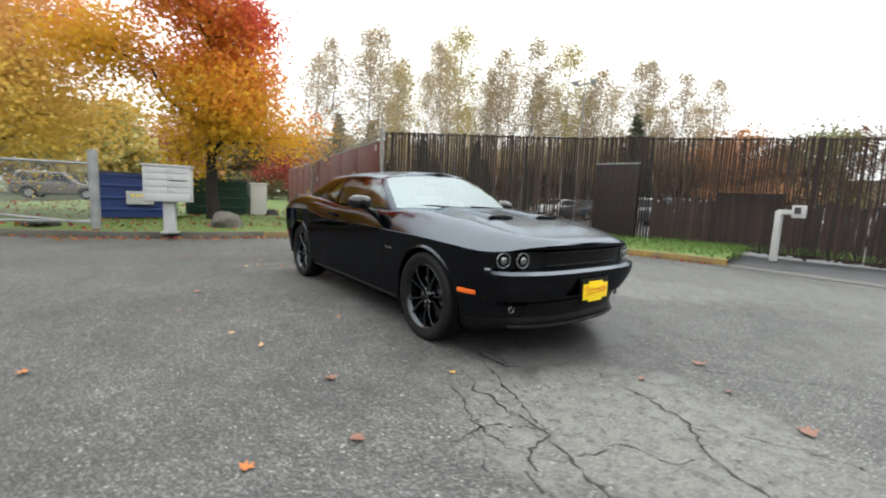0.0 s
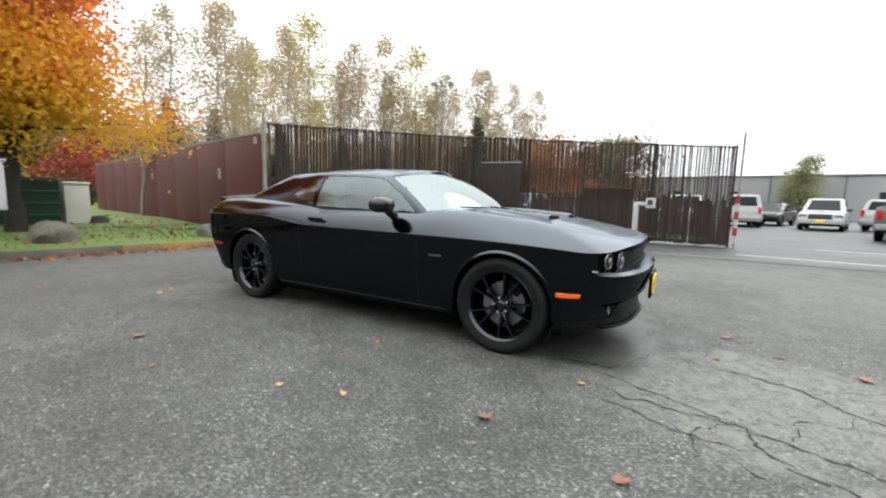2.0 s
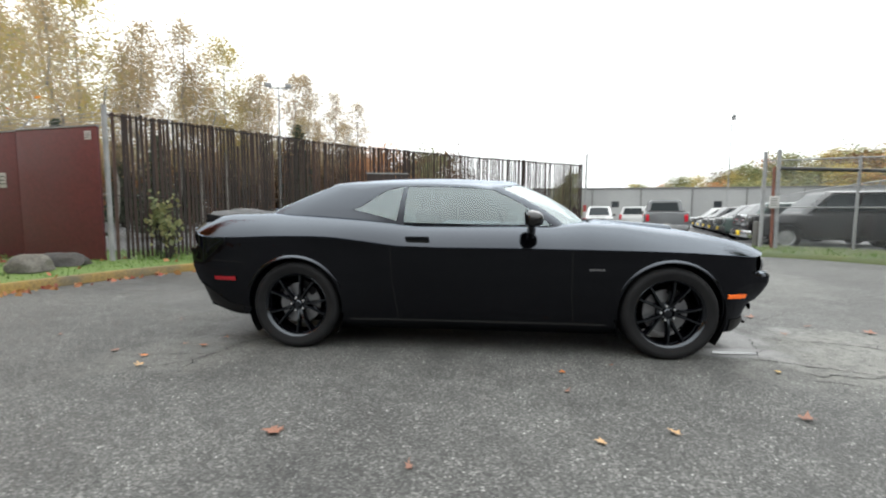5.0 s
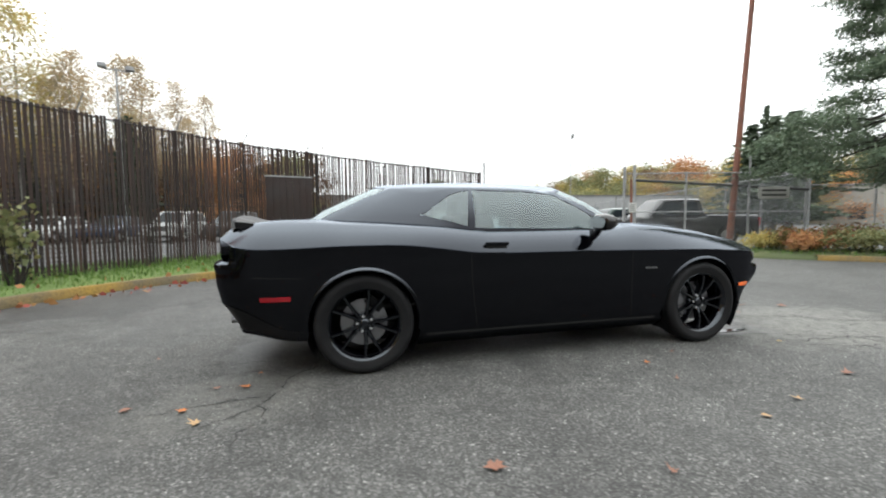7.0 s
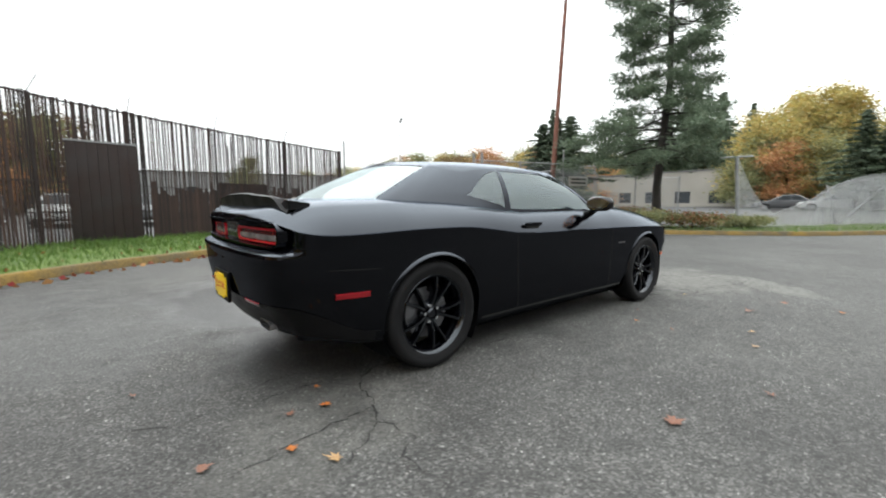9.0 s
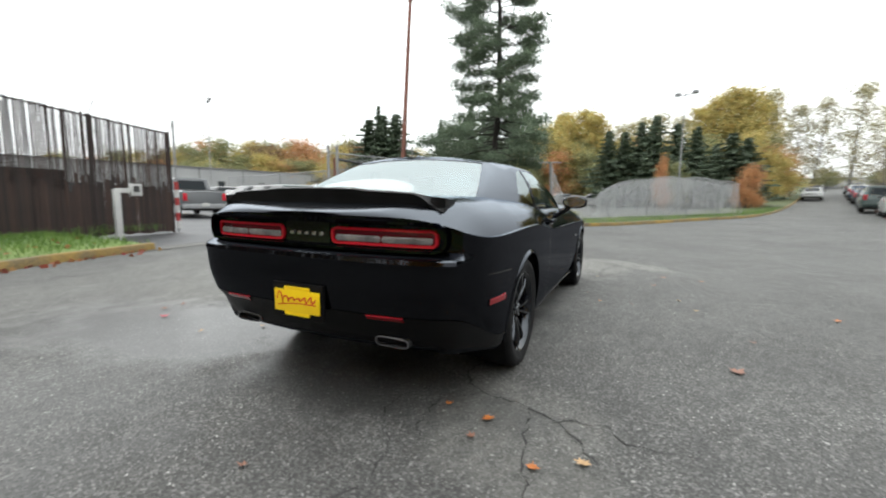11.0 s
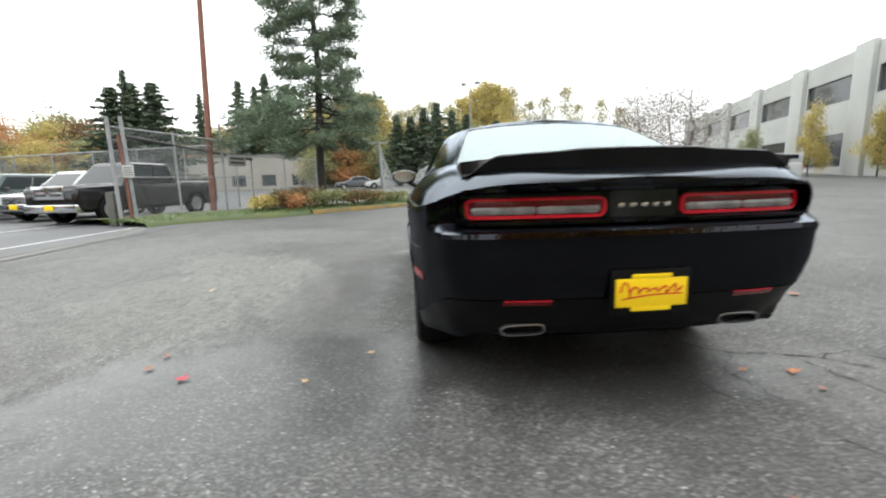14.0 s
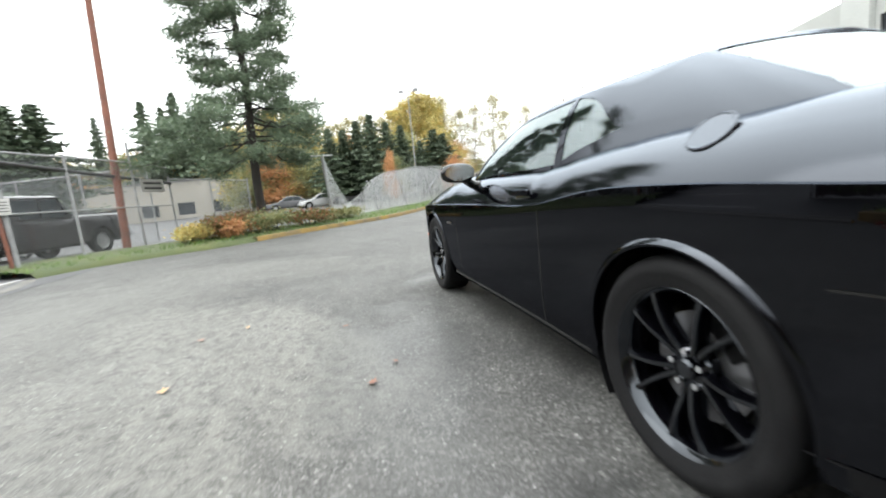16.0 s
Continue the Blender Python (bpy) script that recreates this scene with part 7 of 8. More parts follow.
fallen = thing("fallen_fence", (0, 0, 0), "collapsed chain link fence leaning behind the kerb", "fence")
F = [(17.0, 0.9), (18.6, -0.6), (20.4, -2.4), (22.6, -4.4), (25.0, -6.3), (27.2, -7.8)]
heads = [0.5, 1.7, 2.15, 2.25, 2.1, 1.95]
pts = []
for k, ((x, y), h) in enumerate(zip(F, heads)):
    z = rise_cap(x, y)
    rod("post", (x + 0.2, y + 0.25, z), (x + 0.5, y + 0.7, z + h), 0.035, STEEL, fallen, "leaning galvanised post")
    pts.append((x + 0.3, y + 0.45, z + 0.05, z + h))
fine = []
for t in np.linspace(0, len(pts) - 1, 26):
    k = min(len(pts) - 2, int(t))
    a, b = np.array(pts[k]), np.array(pts[k + 1])
    q = a + (b - a) * (t - k)
    sag = 0.18 * math.sin((t - k) * math.pi)
    fine.append((q[0] + 0.12 * math.sin(5 * t), q[1] + 0.12 * math.cos(4 * t), q[2], q[3] + sag * (0.6 if k else -0.3)))
chain_panel("wire_mesh", fine, 0, 0, fallen, "buckled chain link wire", BRIGHT_MESH)
chain_panel("wire_mesh", [(p[0] + 0.25, p[1] + 0.3, p[2], p[3] - 0.1) for p in fine[4:]], 0, 0, fallen, "buckled chain link wire", BRIGHT_MESH)
bm = bmesh.new()
tube(bm, [(p[0], p[1], p[3]) for p in fine], 0.022, 6)
part("top_rail", bm, STEEL, fallen, "bent top rail", 60)
for a, b in ((5, 9), (9, 14), (12, 18)):
    rod("loose_rail", (fine[a][0], fine[a][1] - 0.1, fine[a][2] + 0.1), (fine[b][0], fine[b][1] - 0.1, fine[b][3] - 0.2), 0.025, STEEL, fallen, "loose steel rail")
heap = []
for k in range(9):
    x, y = 15.6 + 0.35 * k, 1.5 - 0.28 * k
    heap.append((x, y, 0.1, 0.35 + 0.2 * math.sin(k * 1.7)))
chain_panel("wire_mesh", heap, 0, 0, fallen, "crumpled wire on the ground", BRIGHT_MESH)
leaning = thing("leaning_post", (15.1, 1.9, 0.15), "leaning steel post with a cross bar and torn mesh", "post")
rod("post", (0, 0, -0.1), (-0.15, 0.15, 2.6), 0.06, STEEL, leaning)
rod("cross_bar", (-0.55, 0.55, 2.55), (0.3, -0.25, 2.6), 0.03, STEEL, leaning)
chain_panel("torn_mesh", [(-0.1, 0.1, 0.2, 2.5), (0.25, -0.25, 0.15, 1.5), (0.6, -0.6, 0.1, 0.8), (1.1, -1.0, 0.05, 0.35)], 0, 0, leaning, "torn chain link wire", BRIGHT_MESH)

bollard = thing("striped_pole", (3.56, 10.4, 0.0), "thin pole with red and white bands at the fence end", "pole")
rod("pole", (0, 0, 0), (0.02, 0.02, 3.15), 0.03, STEEL, bollard)
for k in range(6):
    rod("band", (0, 0, 0.12 + 0.22 * k), (0, 0, 0.34 + 0.22 * k), 0.055, RED_PAINT if k % 2 else WHITE, bollard, "red band" if k % 2 else "white band", 10)

keypad = thing("keypad_post", (1.2, 8.8, 0.08), "white gooseneck entry post with a keypad box", "entry post", turn=-8)
boxed("post", (0.12, 0.12, 1.12), (0, 0, 0.54), WHITE, keypad, "", 0.01)
boxed("arm", (0.32, 0.11, 0.1), (0.14, 0, 1.08), WHITE, keypad, "", 0.01)
kp = boxed("keypad_box", (0.22, 0.13, 0.27), (0.36, -0.02, 1.1), WHITE, keypad, "white keypad box", 0.012)
boxed("keypad_face", (0.12, 0.01, 0.14), (0.36, -0.09, 1.12), GREY_PLASTIC, kp, "dark keypad face", 0.003)

# ---- mail boxes, dumpsters, stones ----
mail = thing("cluster_mailbox", (-6.65, -2.1, 0.13), "pale grey cluster mailbox on a pedestal", "mailbox", turn=-12)
boxed("pedestal", (0.2, 0.22, 0.72), (0, 0, 0.34), WHITE, mail, "white pedestal", 0.01)
boxed("base_plate", (0.34, 0.34, 0.03), (0, 0, 0.012), STEEL, mail, "", 0.004)
boxed("cabinet", (0.44, 0.86, 0.74), (0, 0, 1.05), WHITE, mail, "pale grey cabinet", 0.012)
boxed("cabinet_cap", (0.5, 0.92, 0.035), (0, 0, 1.437), WHITE, mail, "", 0.01)
for c in range(2):
    for r in range(4):
        d = boxed("mail_door", (0.014, 0.385, 0.13), (0.226, -0.2 + 0.4 * c, 1.34 - 0.142 * r), WHITE, mail, "small locked mail door", 0.004)
        boxed("lock", (0.01, 0.02, 0.02), (0.236, -0.33 + 0.4 * c, 1.34 - 0.142 * r), STEEL, d, "", 0.002)
boxed("slot", (0.016, 0.3, 0.02), (0.236, 0.2, 1.13), GREY_PLASTIC, mail, "dark mail slot", 0.002)
boxed("parcel_door", (0.014, 0.79, 0.16), (0.226, 0, 0.77), WHITE, mail, "wide parcel door", 0.004)


BIN_BLUE = material("dumpster_blue", varied((0.012, 0.028, 0.12), (0.018, 0.04, 0.16), 1.5, 20, 0.3, 0.15, 0.6))
BIN_GREEN = material("dumpster_green", varied((0.008, 0.04, 0.026), (0.012, 0.055, 0.036), 1.5, 20, 0.3, 0.15, 0.6))


def dumpster(x, y, turn, mat, label, w=1.85, d=1.2, h=1.22):
    b = thing("dumpster", (x, y, 0.16), label, "dumpster", "dumpsters", turn)
    bm = bmesh.new()
    prof = [(-d / 2, 0.08), (d / 2, 0.08), (d / 2 + 0.1, h), (-d / 2, h)]
    a = [bm.verts.new((px, -w / 2, z)) for px, z in prof]
    c = [bm.verts.new((px, w / 2, z)) for px, z in prof]
    for i in range(4):
        bm.faces.new((a[i], a[(i + 1) % 4], c[(i + 1) % 4], c[i]))
    bm.faces.new(a)
    bm.faces.new(c[::-1])
    bmesh.ops.recalc_face_normals(bm, faces=bm.faces)
    part("bin", bm, mat, b)
    for z in (0.3, 0.62, 0.94):
        boxed("rib", (0.05, w + 0.04, 0.07), (d / 2 + 0.1 * (z - 0.08) / h + 0.015, 0, z), mat, b, "", 0.012)
    boxed("rim", (d + 0.18, w + 0.08, 0.06), (0.04, 0, h), mat, b, "", 0.012)
    for s in (-1, 1):
        boxed("lid", (d + 0.1, w / 2 - 0.02, 0.05), (0.03, s * w / 4, h + 0.06), GREY_PLASTIC, b, "black plastic lid", 0.012)
        boxed("skid", (d, 0.1, 0.1), (0, s * w * 0.4, 0.04), GREY_PLASTIC, b, "", 0.01)
        boxed("fork_pocket", (0.6, 0.1, 0.14), (0, s * (w / 2 + 0.05), 0.7), mat, b, "", 0.01)
    return b


blue = dumpster(-10.85, -2.62, 5, BIN_BLUE, "blue steel dumpster with a white sign", w=1.75)
boxed("sign", (0.012, 0.62, 0.36), (0.755, 0.0, 0.62), PAPER, blue, "white sign", 0.004)
for q in range(4):
    boxed("sign_letter", (0.006, 0.06, 0.06), (0.766, -0.17 + 0.11 * q, 0.68), YELLOW, blue, "yellow letter bar", 0)
dumpster(-13.15, -0.25, -4, BIN_GREEN, "dark green steel dumpster", w=1.9)
BRIGHT = material("white_plastic", varied((0.62, 0.62, 0.61), (0.7, 0.7, 0.69), 3, 40, 0.1, 0.05, 0.5))
cart = thing("white_bin", (-12.9, 1.1, 0.17), "white plastic bin beside the green dumpster", "bin")
boxed("bin", (0.6, 0.6, 1.15), (0, 0, 0.58), BRIGHT, cart, "", 0.05)
boxed("lid", (0.66, 0.64, 0.07), (0, 0, 1.18), BRIGHT, cart, "", 0.03)


def boulder(x, y, z, sx, sy, sz, mat, label, seed):
    rng = np.random.default_rng(seed)
    bm = bmesh.new()
    bmesh.ops.create_icosphere(bm, subdivisions=3, radius=1.0)
    for v in bm.verts:
        n = noise.noise(v.co * 1.3 + Vector((seed * 3.1, 0, 0))) * 0.35 + noise.noise(v.co * 3 + Vector((0, seed, 0))) * 0.12
        c = v.co * (1 + n)
        v.co = Vector((c.x * sx, c.y * sy, max(-0.25, c.z) * sz))
    ob = part("boulder", bm, mat, None, "", 45)
    ob.matrix_basis = pose(x, y, z, 0, 0, rng.uniform(0, 360))
    return tagged(ob, label, "rock", "boulders")


boulder(-7.75, -0.82, 0.22, 0.34, 0.36, 0.32, ROCK, "grey brown boulder on the verge", 1)
boulder(-7.15, 1.85, 0.22, 0.30, 0.26, 0.22, ROCK, "pale grey boulder by the red fence", 2)
boulder(-7.3, 2.5, 0.22, 0.40, 0.30, 0.2, DARK_ROCK, "dark flat boulder by the red fence", 3)
boulder(-12.6, 1.55, 0.2, 0.22, 0.26, 0.22, DARK_ROCK, "dark lump beside the white bin", 4)
boulder(-8.6, -4.4, 0.2, 0.3, 0.4, 0.14, DARK_ROCK, "dark flat stone by the gate post", 5)

side_gate = thing("side_gate", (0, 0, 0), "galvanised pipe gate with chain link beside the mail boxes", "gate")
g0, g1 = Vector((-7.75, -3.4, 0.1)), Vector((-9.2, -9.0, 0.1))
rod("gate_post", g0, g0 + Vector((0, 0, 1.75)), 0.09, STEEL, side_gate, "thick galvanised post", 12)
rod("gate_post", g1, g1 + Vector((0, 0, 1.75)), 0.09, STEEL, side_gate, "thick galvanised post", 12)
for za, zb in ((1.45, 1.45), (0.15, 0.75), (0.2, 0.2)):
    rod("gate_rail", g0 + Vector((0, 0, za)), g1 + Vector((0, 0, zb)), 0.028, STEEL, side_gate)
chain_panel("wire_mesh", [(g0.x, g0.y), (g1.x, g1.y)], 0.3, 1.55, side_gate, "grey chain link wire")

# ---- mulch island across the road ----
MULCH = material("red_brown_mulch", varied((0.05, 0.028, 0.02), (0.09, 0.05, 0.035), 1.5, 30, 0.5, 0.7, 0.95, dist=0.03))
RED_KERB = material("kerb_red", varied((0.14, 0.035, 0.03), (0.22, 0.06, 0.05), 1.5, 20, 0.3, 0.2, 0.8))
isl = [(22.3, -14.6), (24, -13.3), (29, -14.8), (36, -17.2), (38, -20), (35, -26), (28, -25), (22.5, -21.5), (21.3, -17.5)]
loop = smooth_line([np.array(p, float) for p in isl + [isl[0]]], 0.6)
cx, cy = np.mean([p[0] for p in loop]), np.mean([p[1] for p in loop])
vs, fs, m = [], [], len(loop)
for q, (f, z) in enumerate(((1.0, 0.1), (0.85, 0.35), (0.6, 0.75), (0.3, 0.95))):
    for p in loop:
        x, y = cx + (p[0] - cx) * f, cy + (p[1] - cy) * f
        vs.append((x, y, rise_cap(x, y) + z + 0.08 * noise.noise(Vector((x, y, 0)))))
    if q:
        fs += [((q - 1) * m + k, (q - 1) * m + (k + 1) % m, q * m + (k + 1) % m, q * m + k) for k in range(m)]
vs.append((cx, cy, rise_cap(cx, cy) + 1.0))
fs += [(3 * m + k, 3 * m + (k + 1) % m, 4 * m) for k in range(m)]
tagged(raw("planting_island", vs, fs, MULCH, None, "", 60), "mounded planting island with red-brown mulch", "planting bed", kind="structure")
bm = bmesh.new()
tube(bm, [(p[0], p[1], rise_cap(*p) + 0.06) for p in loop], 0.1, 6)
tagged(part("kerb_4", bm, RED_KERB, None, "", 60), "faded red painted kerb round the island", "kerb", kind="structure")

# ---- fallen leaves, cracks, grass ----
rng = np.random.default_rng(5)


def fallen_leaf(x, y, size, mat, turn, label):
    """One curled maple leaf with points."""
    bm = bmesh.new()
    ang = np.linspace(0, 2 * math.pi, 15)[:-1]
    own = np.random.default_rng(int(abs(x * 91 + y * 37) * 10))
    rad = np.array([1.0, 0.5, 0.86, 0.42, 0.72, 0.4, 0.55, 0.22, 0.55, 0.4, 0.72, 0.42, 0.86, 0.5]) * own.uniform(0.6, 1.15, 14)
    fold = own.uniform(0.1, 0.75)
    c = bm.verts.new((0, 0, 0.006))
    ring = [bm.verts.new((size * r * math.cos(a), size * r * math.sin(a) * (1.15 - 0.7 * fold), 0.006 + size * (0.15 + 0.5 * fold) * (r ** 2) * abs(math.sin(a + turn * 0.3)) + size * 0.12 * r * own.uniform())) for a, r in zip(ang, rad)]
    for k in range(14):
        bm.faces.new((c, ring[k], ring[(k + 1) % 14]))
    ob = part("fallen_leaf", bm, mat, None, "", 60)
    ob.matrix_basis = pose(x, y, 0.004, 0, 0, turn * 57)
    return tagged(ob, label, "leaf", "fallen leaves")


LEAF_TONES = {}
for key, c in (("brown", (0.20, 0.085, 0.05)), ("orange", (0.42, 0.13, 0.02)), ("tan", (0.42, 0.26, 0.12)), ("red", (0.36, 0.02, 0.04)), ("yellow", (0.48, 0.30, 0.05))):
    LEAF_TONES[key] = material("leaf_" + key, varied(tuple(v * 0.75 for v in c), c, 30, 200, 0.3, 0.3, 0.6))
LEAVES = ((1.80, -1.83, "brown", 0.075), (2.49, -1.98, "brown", 0.085), (2.44, -2.45, "orange", 0.055), (1.03, -2.06, "tan", 0.055), (0.63, -2.18, "tan", 0.05), (2.14, -1.12, "yellow", 0.05), (3.28, 0.21, "brown", 0.06), (2.87, -0.10, "brown", 0.05), (2.96, 0.55, "brown", 0.07), (3.71, 0.01, "brown", 0.09), (0.62, -1.28, "orange", 0.045), (-3.76, -2.11, "red", 0.06), (-1.0, -2.22, "brown", 0.075), (0.81, -3.33, "orange", 0.06), (0.99, -1.11, "brown", 0.035), (0.58, -1.60, "brown", 0.04), (-0.27, -2.47, "brown", 0.04))
LEAVES_REAR = ((-2.42, -1.44, "tan", 0.055), (-2.54, -1.25, "orange", 0.05), (-2.26, -0.96, "orange", 0.05), (-2.21, -0.73, "orange", 0.04), (-2.88, -1.16, "brown", 0.055), (-1.89, 2.21, "red", 0.06), (-2.44, -0.95, "brown", 0.04), (-3.05, -0.19, "brown", 0.04), (-1.68, 1.23, "tan", 0.04), (0.09, 2.93, "tan", 0.055), (1.0, 2.98, "brown", 0.05), (-1.73, 2.48, "brown", 0.05), (-1.55, 2.47, "brown", 0.045), (-2.01, 1.54, "tan", 0.035), (-0.12, 1.63, "brown", 0.035), (-0.34, 1.79, "brown", 0.05), (0.73, 1.9, "brown", 0.04), (1.15, 2.67, "tan", 0.04), (-3.74, -0.82, "brown", 0.05))
for k, (x, y, tone, size) in enumerate(LEAVES + LEAVES_REAR):
    fallen_leaf(x, y, size, LEAF_TONES[tone], 0.9 * k, {"brown": "curled brown maple leaf on the asphalt", "orange": "orange fallen leaf on the asphalt", "tan": "pale tan fallen leaf on the asphalt", "red": "red maple leaf on the asphalt", "yellow": "small yellow leaf on the asphalt"}[tone])
pts = []
nn = normals_of(KERB_WEST)
for k, p in enumerate(KERB_WEST):
    dense = 12 if -4 < p[1] < 1.5 else 6
    for q in range(dense):
        o = -abs(rng.normal()) * 0.16 - 0.01 if q % 3 else rng.uniform(0.15, 2.2)
        x, y = p + nn[k] * o + rng.normal(size=2) * 0.08
        pts.append((x, y, 0.014 if o < 0 else 0.15 + 0.02 * min(o, 2)))
litter = leaf_cloud("leaf_litter", np.array(pts), 0.045, FALLEN, None, "red and brown leaf litter along the kerb", 0.85, 9)
tagged(litter, "", "leaf litter", kind="stuff")
lawn = [(rng.uniform(-24, -7.5), rng.uniform(-9, 3.5), 0.21) for _ in range(1100)]
tagged(leaf_cloud("lawn_leaves", np.array([p for p in lawn if p[0] < -7.2]), 0.05, FALLEN, None, "yellow and brown leaves fallen on the lawn", 0.85, 10), "", "leaf litter", kind="stuff")


def grass_patch(name, centres, h, label, seed):
    r = np.random.default_rng(seed)
    c = np.asarray(centres, float)
    m = len(c)
    a = r.uniform(0, 2 * np.pi, m)
    side = np.stack([np.cos(a), np.sin(a), 0 * a], 1) * 0.006 * r.uniform(0.7, 1.6, (m, 1))
    hh = h(c) * r.uniform(0.5, 1.25, m)
    lean = r.normal(size=(m, 3)) * [1, 1, 0] * hh[:, None] * 0.35
    mid, top = c + lean * 0.4 + np.stack([0 * hh, 0 * hh, hh * 0.6], 1), c + lean + np.stack([0 * hh, 0 * hh, hh], 1)
    v = np.stack([c - side, c + side, mid + side * 0.7, mid - side * 0.7, top], 1).reshape(-1, 3)
    i = 5 * np.arange(m)
    f = [q for k in i for q in ((k, k + 1, k + 2, k + 3), (k + 3, k + 2, k + 4))]
    ob = raw(name, v, f, GRASS)
    return tagged(ob, label, "grass", kind="stuff")


cen, tall = [], []
for k, p in enumerate(KERB_WEST):
    if p[1] < -4:
        continue
    far = 3.0 if p[1] > 3 else 4.5
    for q in range(300 if p[1] > 0.5 else 150):
        o = 0.2 + far * rng.uniform() ** 0.8
        x, y = p + nn[k] * o + rng.normal(size=2) * 0.1
        cen.append((x, y, np.interp(o, (0.16, 0.6, 1.2, 2.2, 8), (0.115, 0.14, 0.17, 0.195, 0.2)) - 0.005))
grass_patch("verge_grass", cen, lambda c: 0.045 + 0.06 * np.clip((c[:, 1] - 3) / 3, 0, 1), "short green grass on the verge", 3)
for s in np.arange(0.3, LENGTH - 0.5, 0.02):
    x, y, a = on_fence(s)
    for q in range(1):
        o = abs(rng.normal()) * 0.25 + 0.02
        tall.append((x + math.sin(radians(a)) * o, y - math.cos(radians(a)) * o, 0.15))
grass_patch("fence_grass", tall, lambda c: 0.0 * c[:, 0] + 0.2, "long grass along the foot of the slat fence", 4)
nn2, tall = normals_of(KERB_EAST), []
for k, p in enumerate(KERB_EAST[:70]):
    for q in range(130):
        o = 0.2 + 1.6 * rng.uniform()
        x, y = p + nn2[k] * o + rng.normal(size=2) * 0.2
        tall.append((x, y, rise_cap(*p) + 0.13))
grass_patch("kerb_grass", tall, lambda c: 0.0 * c[:, 0] + 0.12, "rough grass behind the yellow kerb", 6)

PUDDLE = material("still_water", color=(0.05, 0.05, 0.05), rough=0.05, Specular_IOR_Level=0.5)
for cx, cy, rx, ry in ((2.06, -0.70, 0.17, 0.045),):
    rim = [(cx + rx * math.cos(a) * (1 + 0.18 * math.sin(3 * a + cx)), cy + ry * math.sin(a) * (1 + 0.25 * math.cos(2 * a)), 0.005) for a in np.linspace(0, 2 * math.pi, 33)[:-1]]
    tagged(raw("puddle", rim, [tuple(range(32))], PUDDLE), "small still puddle beside the front tyre", "puddle")

CRACK = material("crack_dark", varied((0.010, 0.010, 0.010), (0.022, 0.021, 0.02), 4, 60, 0.4, 0.3, 0.9))


def crack(points, width, seed):
    r = np.random.default_rng(seed)
    line = smooth_line([np.array(p, float) for p in points], 0.03)
    vs, fs = [], []
    wob = np.cumsum(r.normal(size=(len(line), 2)) * 0.013, axis=0)
    wob -= np.linspace(0, 1, len(line))[:, None] * wob[-1]
    for k, p in enumerate(line):
        d = line[min(k + 1, len(line) - 1)] - line[max(0, k - 1)]
        n = np.array([-d[1], d[0]]) / (np.linalg.norm(d) + 1e-9)
        w = width * (0.25 + 1.5 * r.uniform() ** 2) * (0.3 + 0.7 * math.sin(math.pi * (k + 0.5) / len(line)) ** 0.4)
        q = p + wob[k] + r.normal(size=2) * 0.008
        vs += [(*(q - n * w / 2), 0.003), (*(q + n * w / 2), 0.003)]
        if k:
            fs.append((2 * k - 2, 2 * k, 2 * k + 1, 2 * k - 1))
    return vs, fs


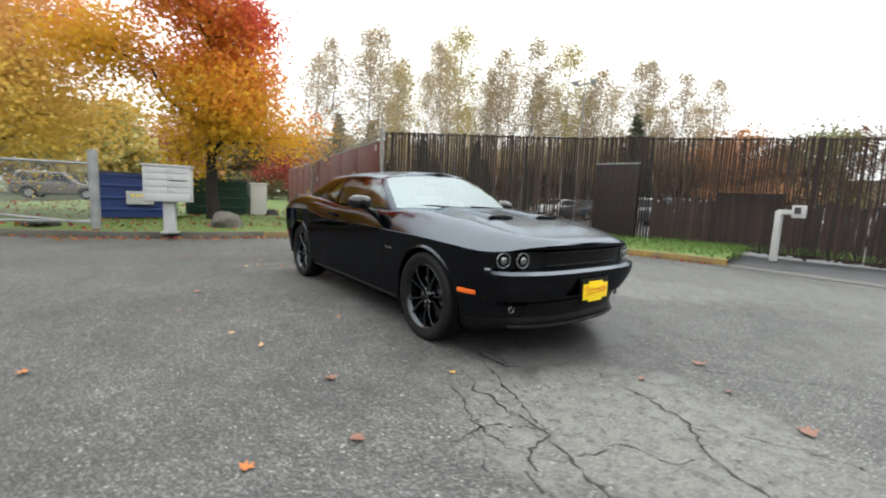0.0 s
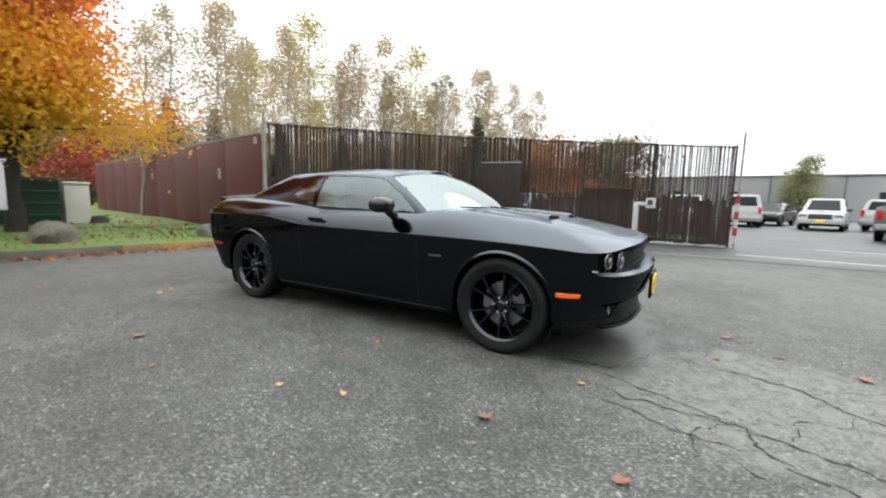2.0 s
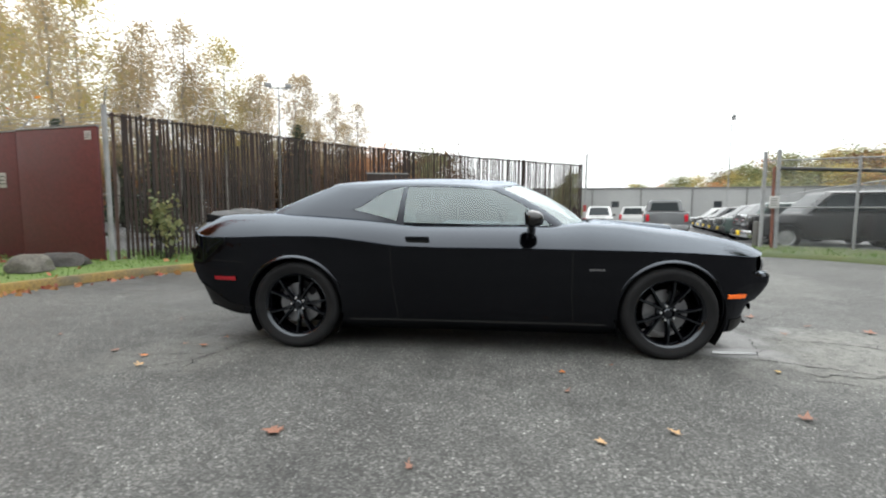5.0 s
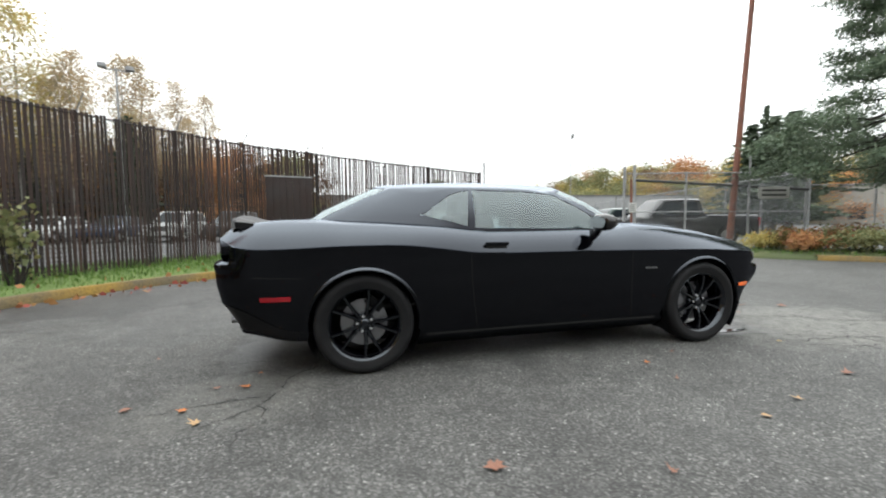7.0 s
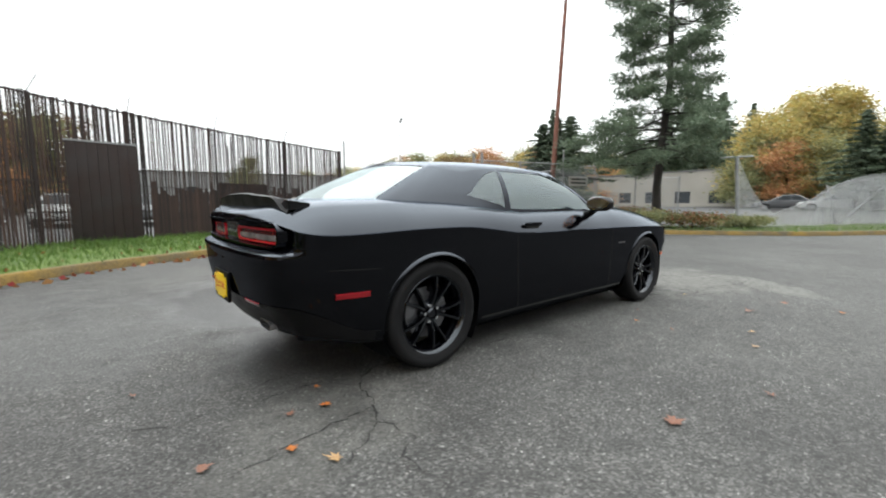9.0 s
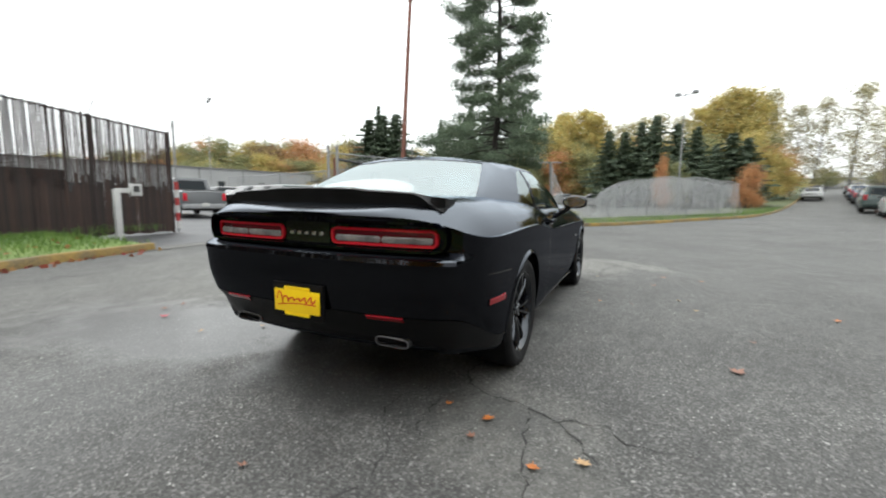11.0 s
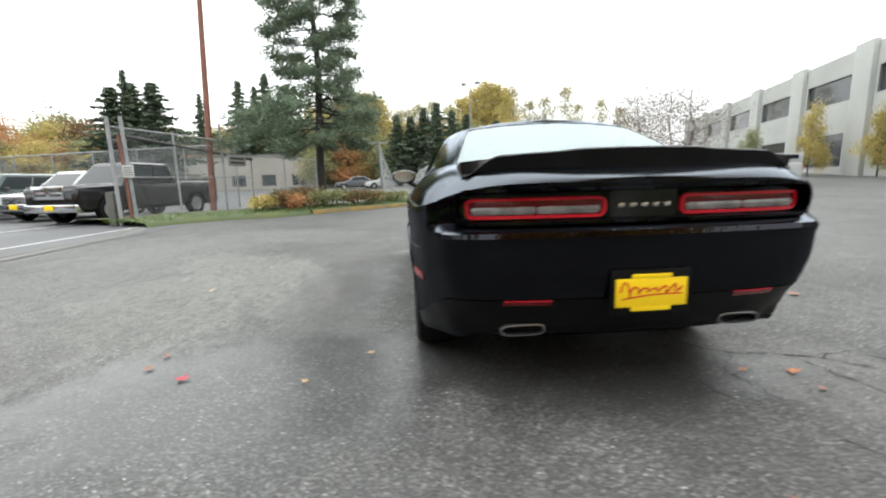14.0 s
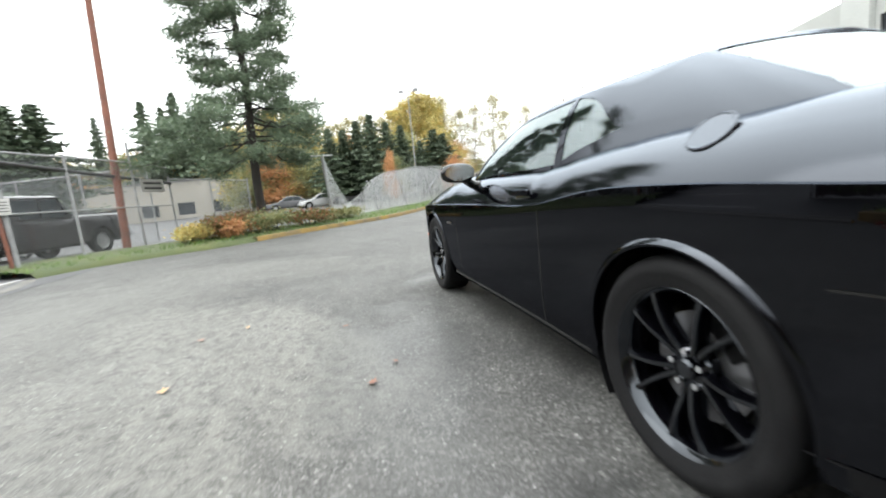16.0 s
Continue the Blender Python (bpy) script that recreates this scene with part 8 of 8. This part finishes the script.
cv, cf = [], []
for k, (pts, w) in enumerate((
        (((2.2, -1.05), (2.41, -1.12), (2.63, -1.1), (2.88, -1.15), (2.97, -1.16)), 0.014), (((2.97, -1.16), (3.0, -1.36), (3.15, -1.49), (3.3, -1.56), (3.6, -1.7)), 0.016), (((2.97, -1.16), (3.24, -1.23), (3.42, -1.26), (3.8, -1.3)), 0.018),
        (((2.5, -0.2), (2.75, -0.27), (3.06, -0.36), (3.3, -0.45), (3.46, -0.58), (3.68, -0.69), (4.1, -0.8)), 0.016), (((2.88, -1.15), (2.8, -1.35), (2.75, -1.6)), 0.009), (((2.75, -0.27), (2.9, 0.2), (3.3, 0.7), (3.9, 1.1)), 0.009),
        (((-1.74, -0.67), (-1.93, -0.82), (-2.1, -1.14), (-2.16, -1.27), (-2.4, -1.5)), 0.014), (((-2.1, -1.14), (-2.37, -1.18), (-2.8, -1.3)), 0.009), (((-1.93, -0.82), (-2.2, -0.7), (-2.6, -0.75)), 0.008),
        (((2.05, -0.75), (2.28, -0.95), (2.6, -1.04), (2.92, -1.13)), 0.014), (((2.30, -1.25), (2.62, -1.33), (2.92, -1.40), (3.0, -1.37)), 0.012), (((2.62, -1.33), (2.8, -1.5), (3.1, -1.62)), 0.009), (((3.15, -1.2), (3.2, -1.0), (3.42, -0.9), (3.5, -0.7)), 0.007), (((2.42, -0.24), (2.3, -0.5), (2.2, -0.8)), 0.010),
        (((-1.3, -0.78), (-1.74, -0.67)), 0.012), (((-0.4, -0.95), (-0.9, -0.85), (-1.3, -0.78)), 0.008), (((-2.16, -1.27), (-2.1, -1.5), (-2.25, -1.8)), 0.008), (((-2.0, -0.55), (-2.3, -0.45), (-2.7, -0.62), (-3.2, -0.55)), 0.008),
        (((3.3, -0.45), (3.6, -0.3), (4.2, -0.2)), 0.008), (((-4.2, 2.0), (-3.6, 2.3), (-3.1, 2.9)), 0.008))):
    v, f = crack(pts, w, k)
    cf += [tuple(i + len(cv) for i in q) for q in f]
    cv += v
tagged(raw("cracks", cv, cf, CRACK), "dark branching cracks in the asphalt", "crack", kind="stuff")

# ---- slats of the fence ----
rs = np.random.default_rng(12)
wide_bm, thin_bm = bmesh.new(), bmesh.new()
box(wide_bm, 0, 0, 0.5, 0.064, 0.012, 1.0)
box(thin_bm, 0, 0, 0.5, 0.040, 0.012, 1.0)
shared = []
for name, bm in (("wide", wide_bm), ("thin", thin_bm)):
    me = bpy.data.meshes.new("slat")
    bm.to_mesh(me)
    bm.free()
    me.materials.append(SLAT)
    shared.append(me)
s = 0.10
while s < LENGTH - 0.03:
    x, y, a = on_fence(s)
    dense = s < DOOR_S + 1.0
    hi = fence_top(s) + rs.normal() * 0.012 - (rs.uniform(0, 0.4) if rs.uniform() < 0.04 else 0)
    lo = fence_base(s) + rs.uniform(0, 0.06)
    if rs.uniform() > 0.02:
        ob = new("slat", shared[1])
        ob.parent = slat_fence
        ob.matrix_basis = pose(x, y, lo, 0, rs.normal() * 0.3, a + rs.normal() * 8) @ Matrix.Diagonal((rs.uniform(1.1, 1.5) if dense else rs.uniform(0.75, 1.0), 1, hi - lo, 1))
    if not dense:
        low = new("slat", shared[1])
        low.parent = slat_fence
        low.matrix_basis = pose(x + 0.036 * math.cos(radians(a)), y + 0.036 * math.sin(radians(a)), lo, 0, rs.normal() * 0.3, a + rs.normal() * 6) @ Matrix.Diagonal((rs.uniform(0.9, 1.25), 1, 1.3 + rs.normal() * 0.12, 1))
    s += 0.082 if dense else 0.066
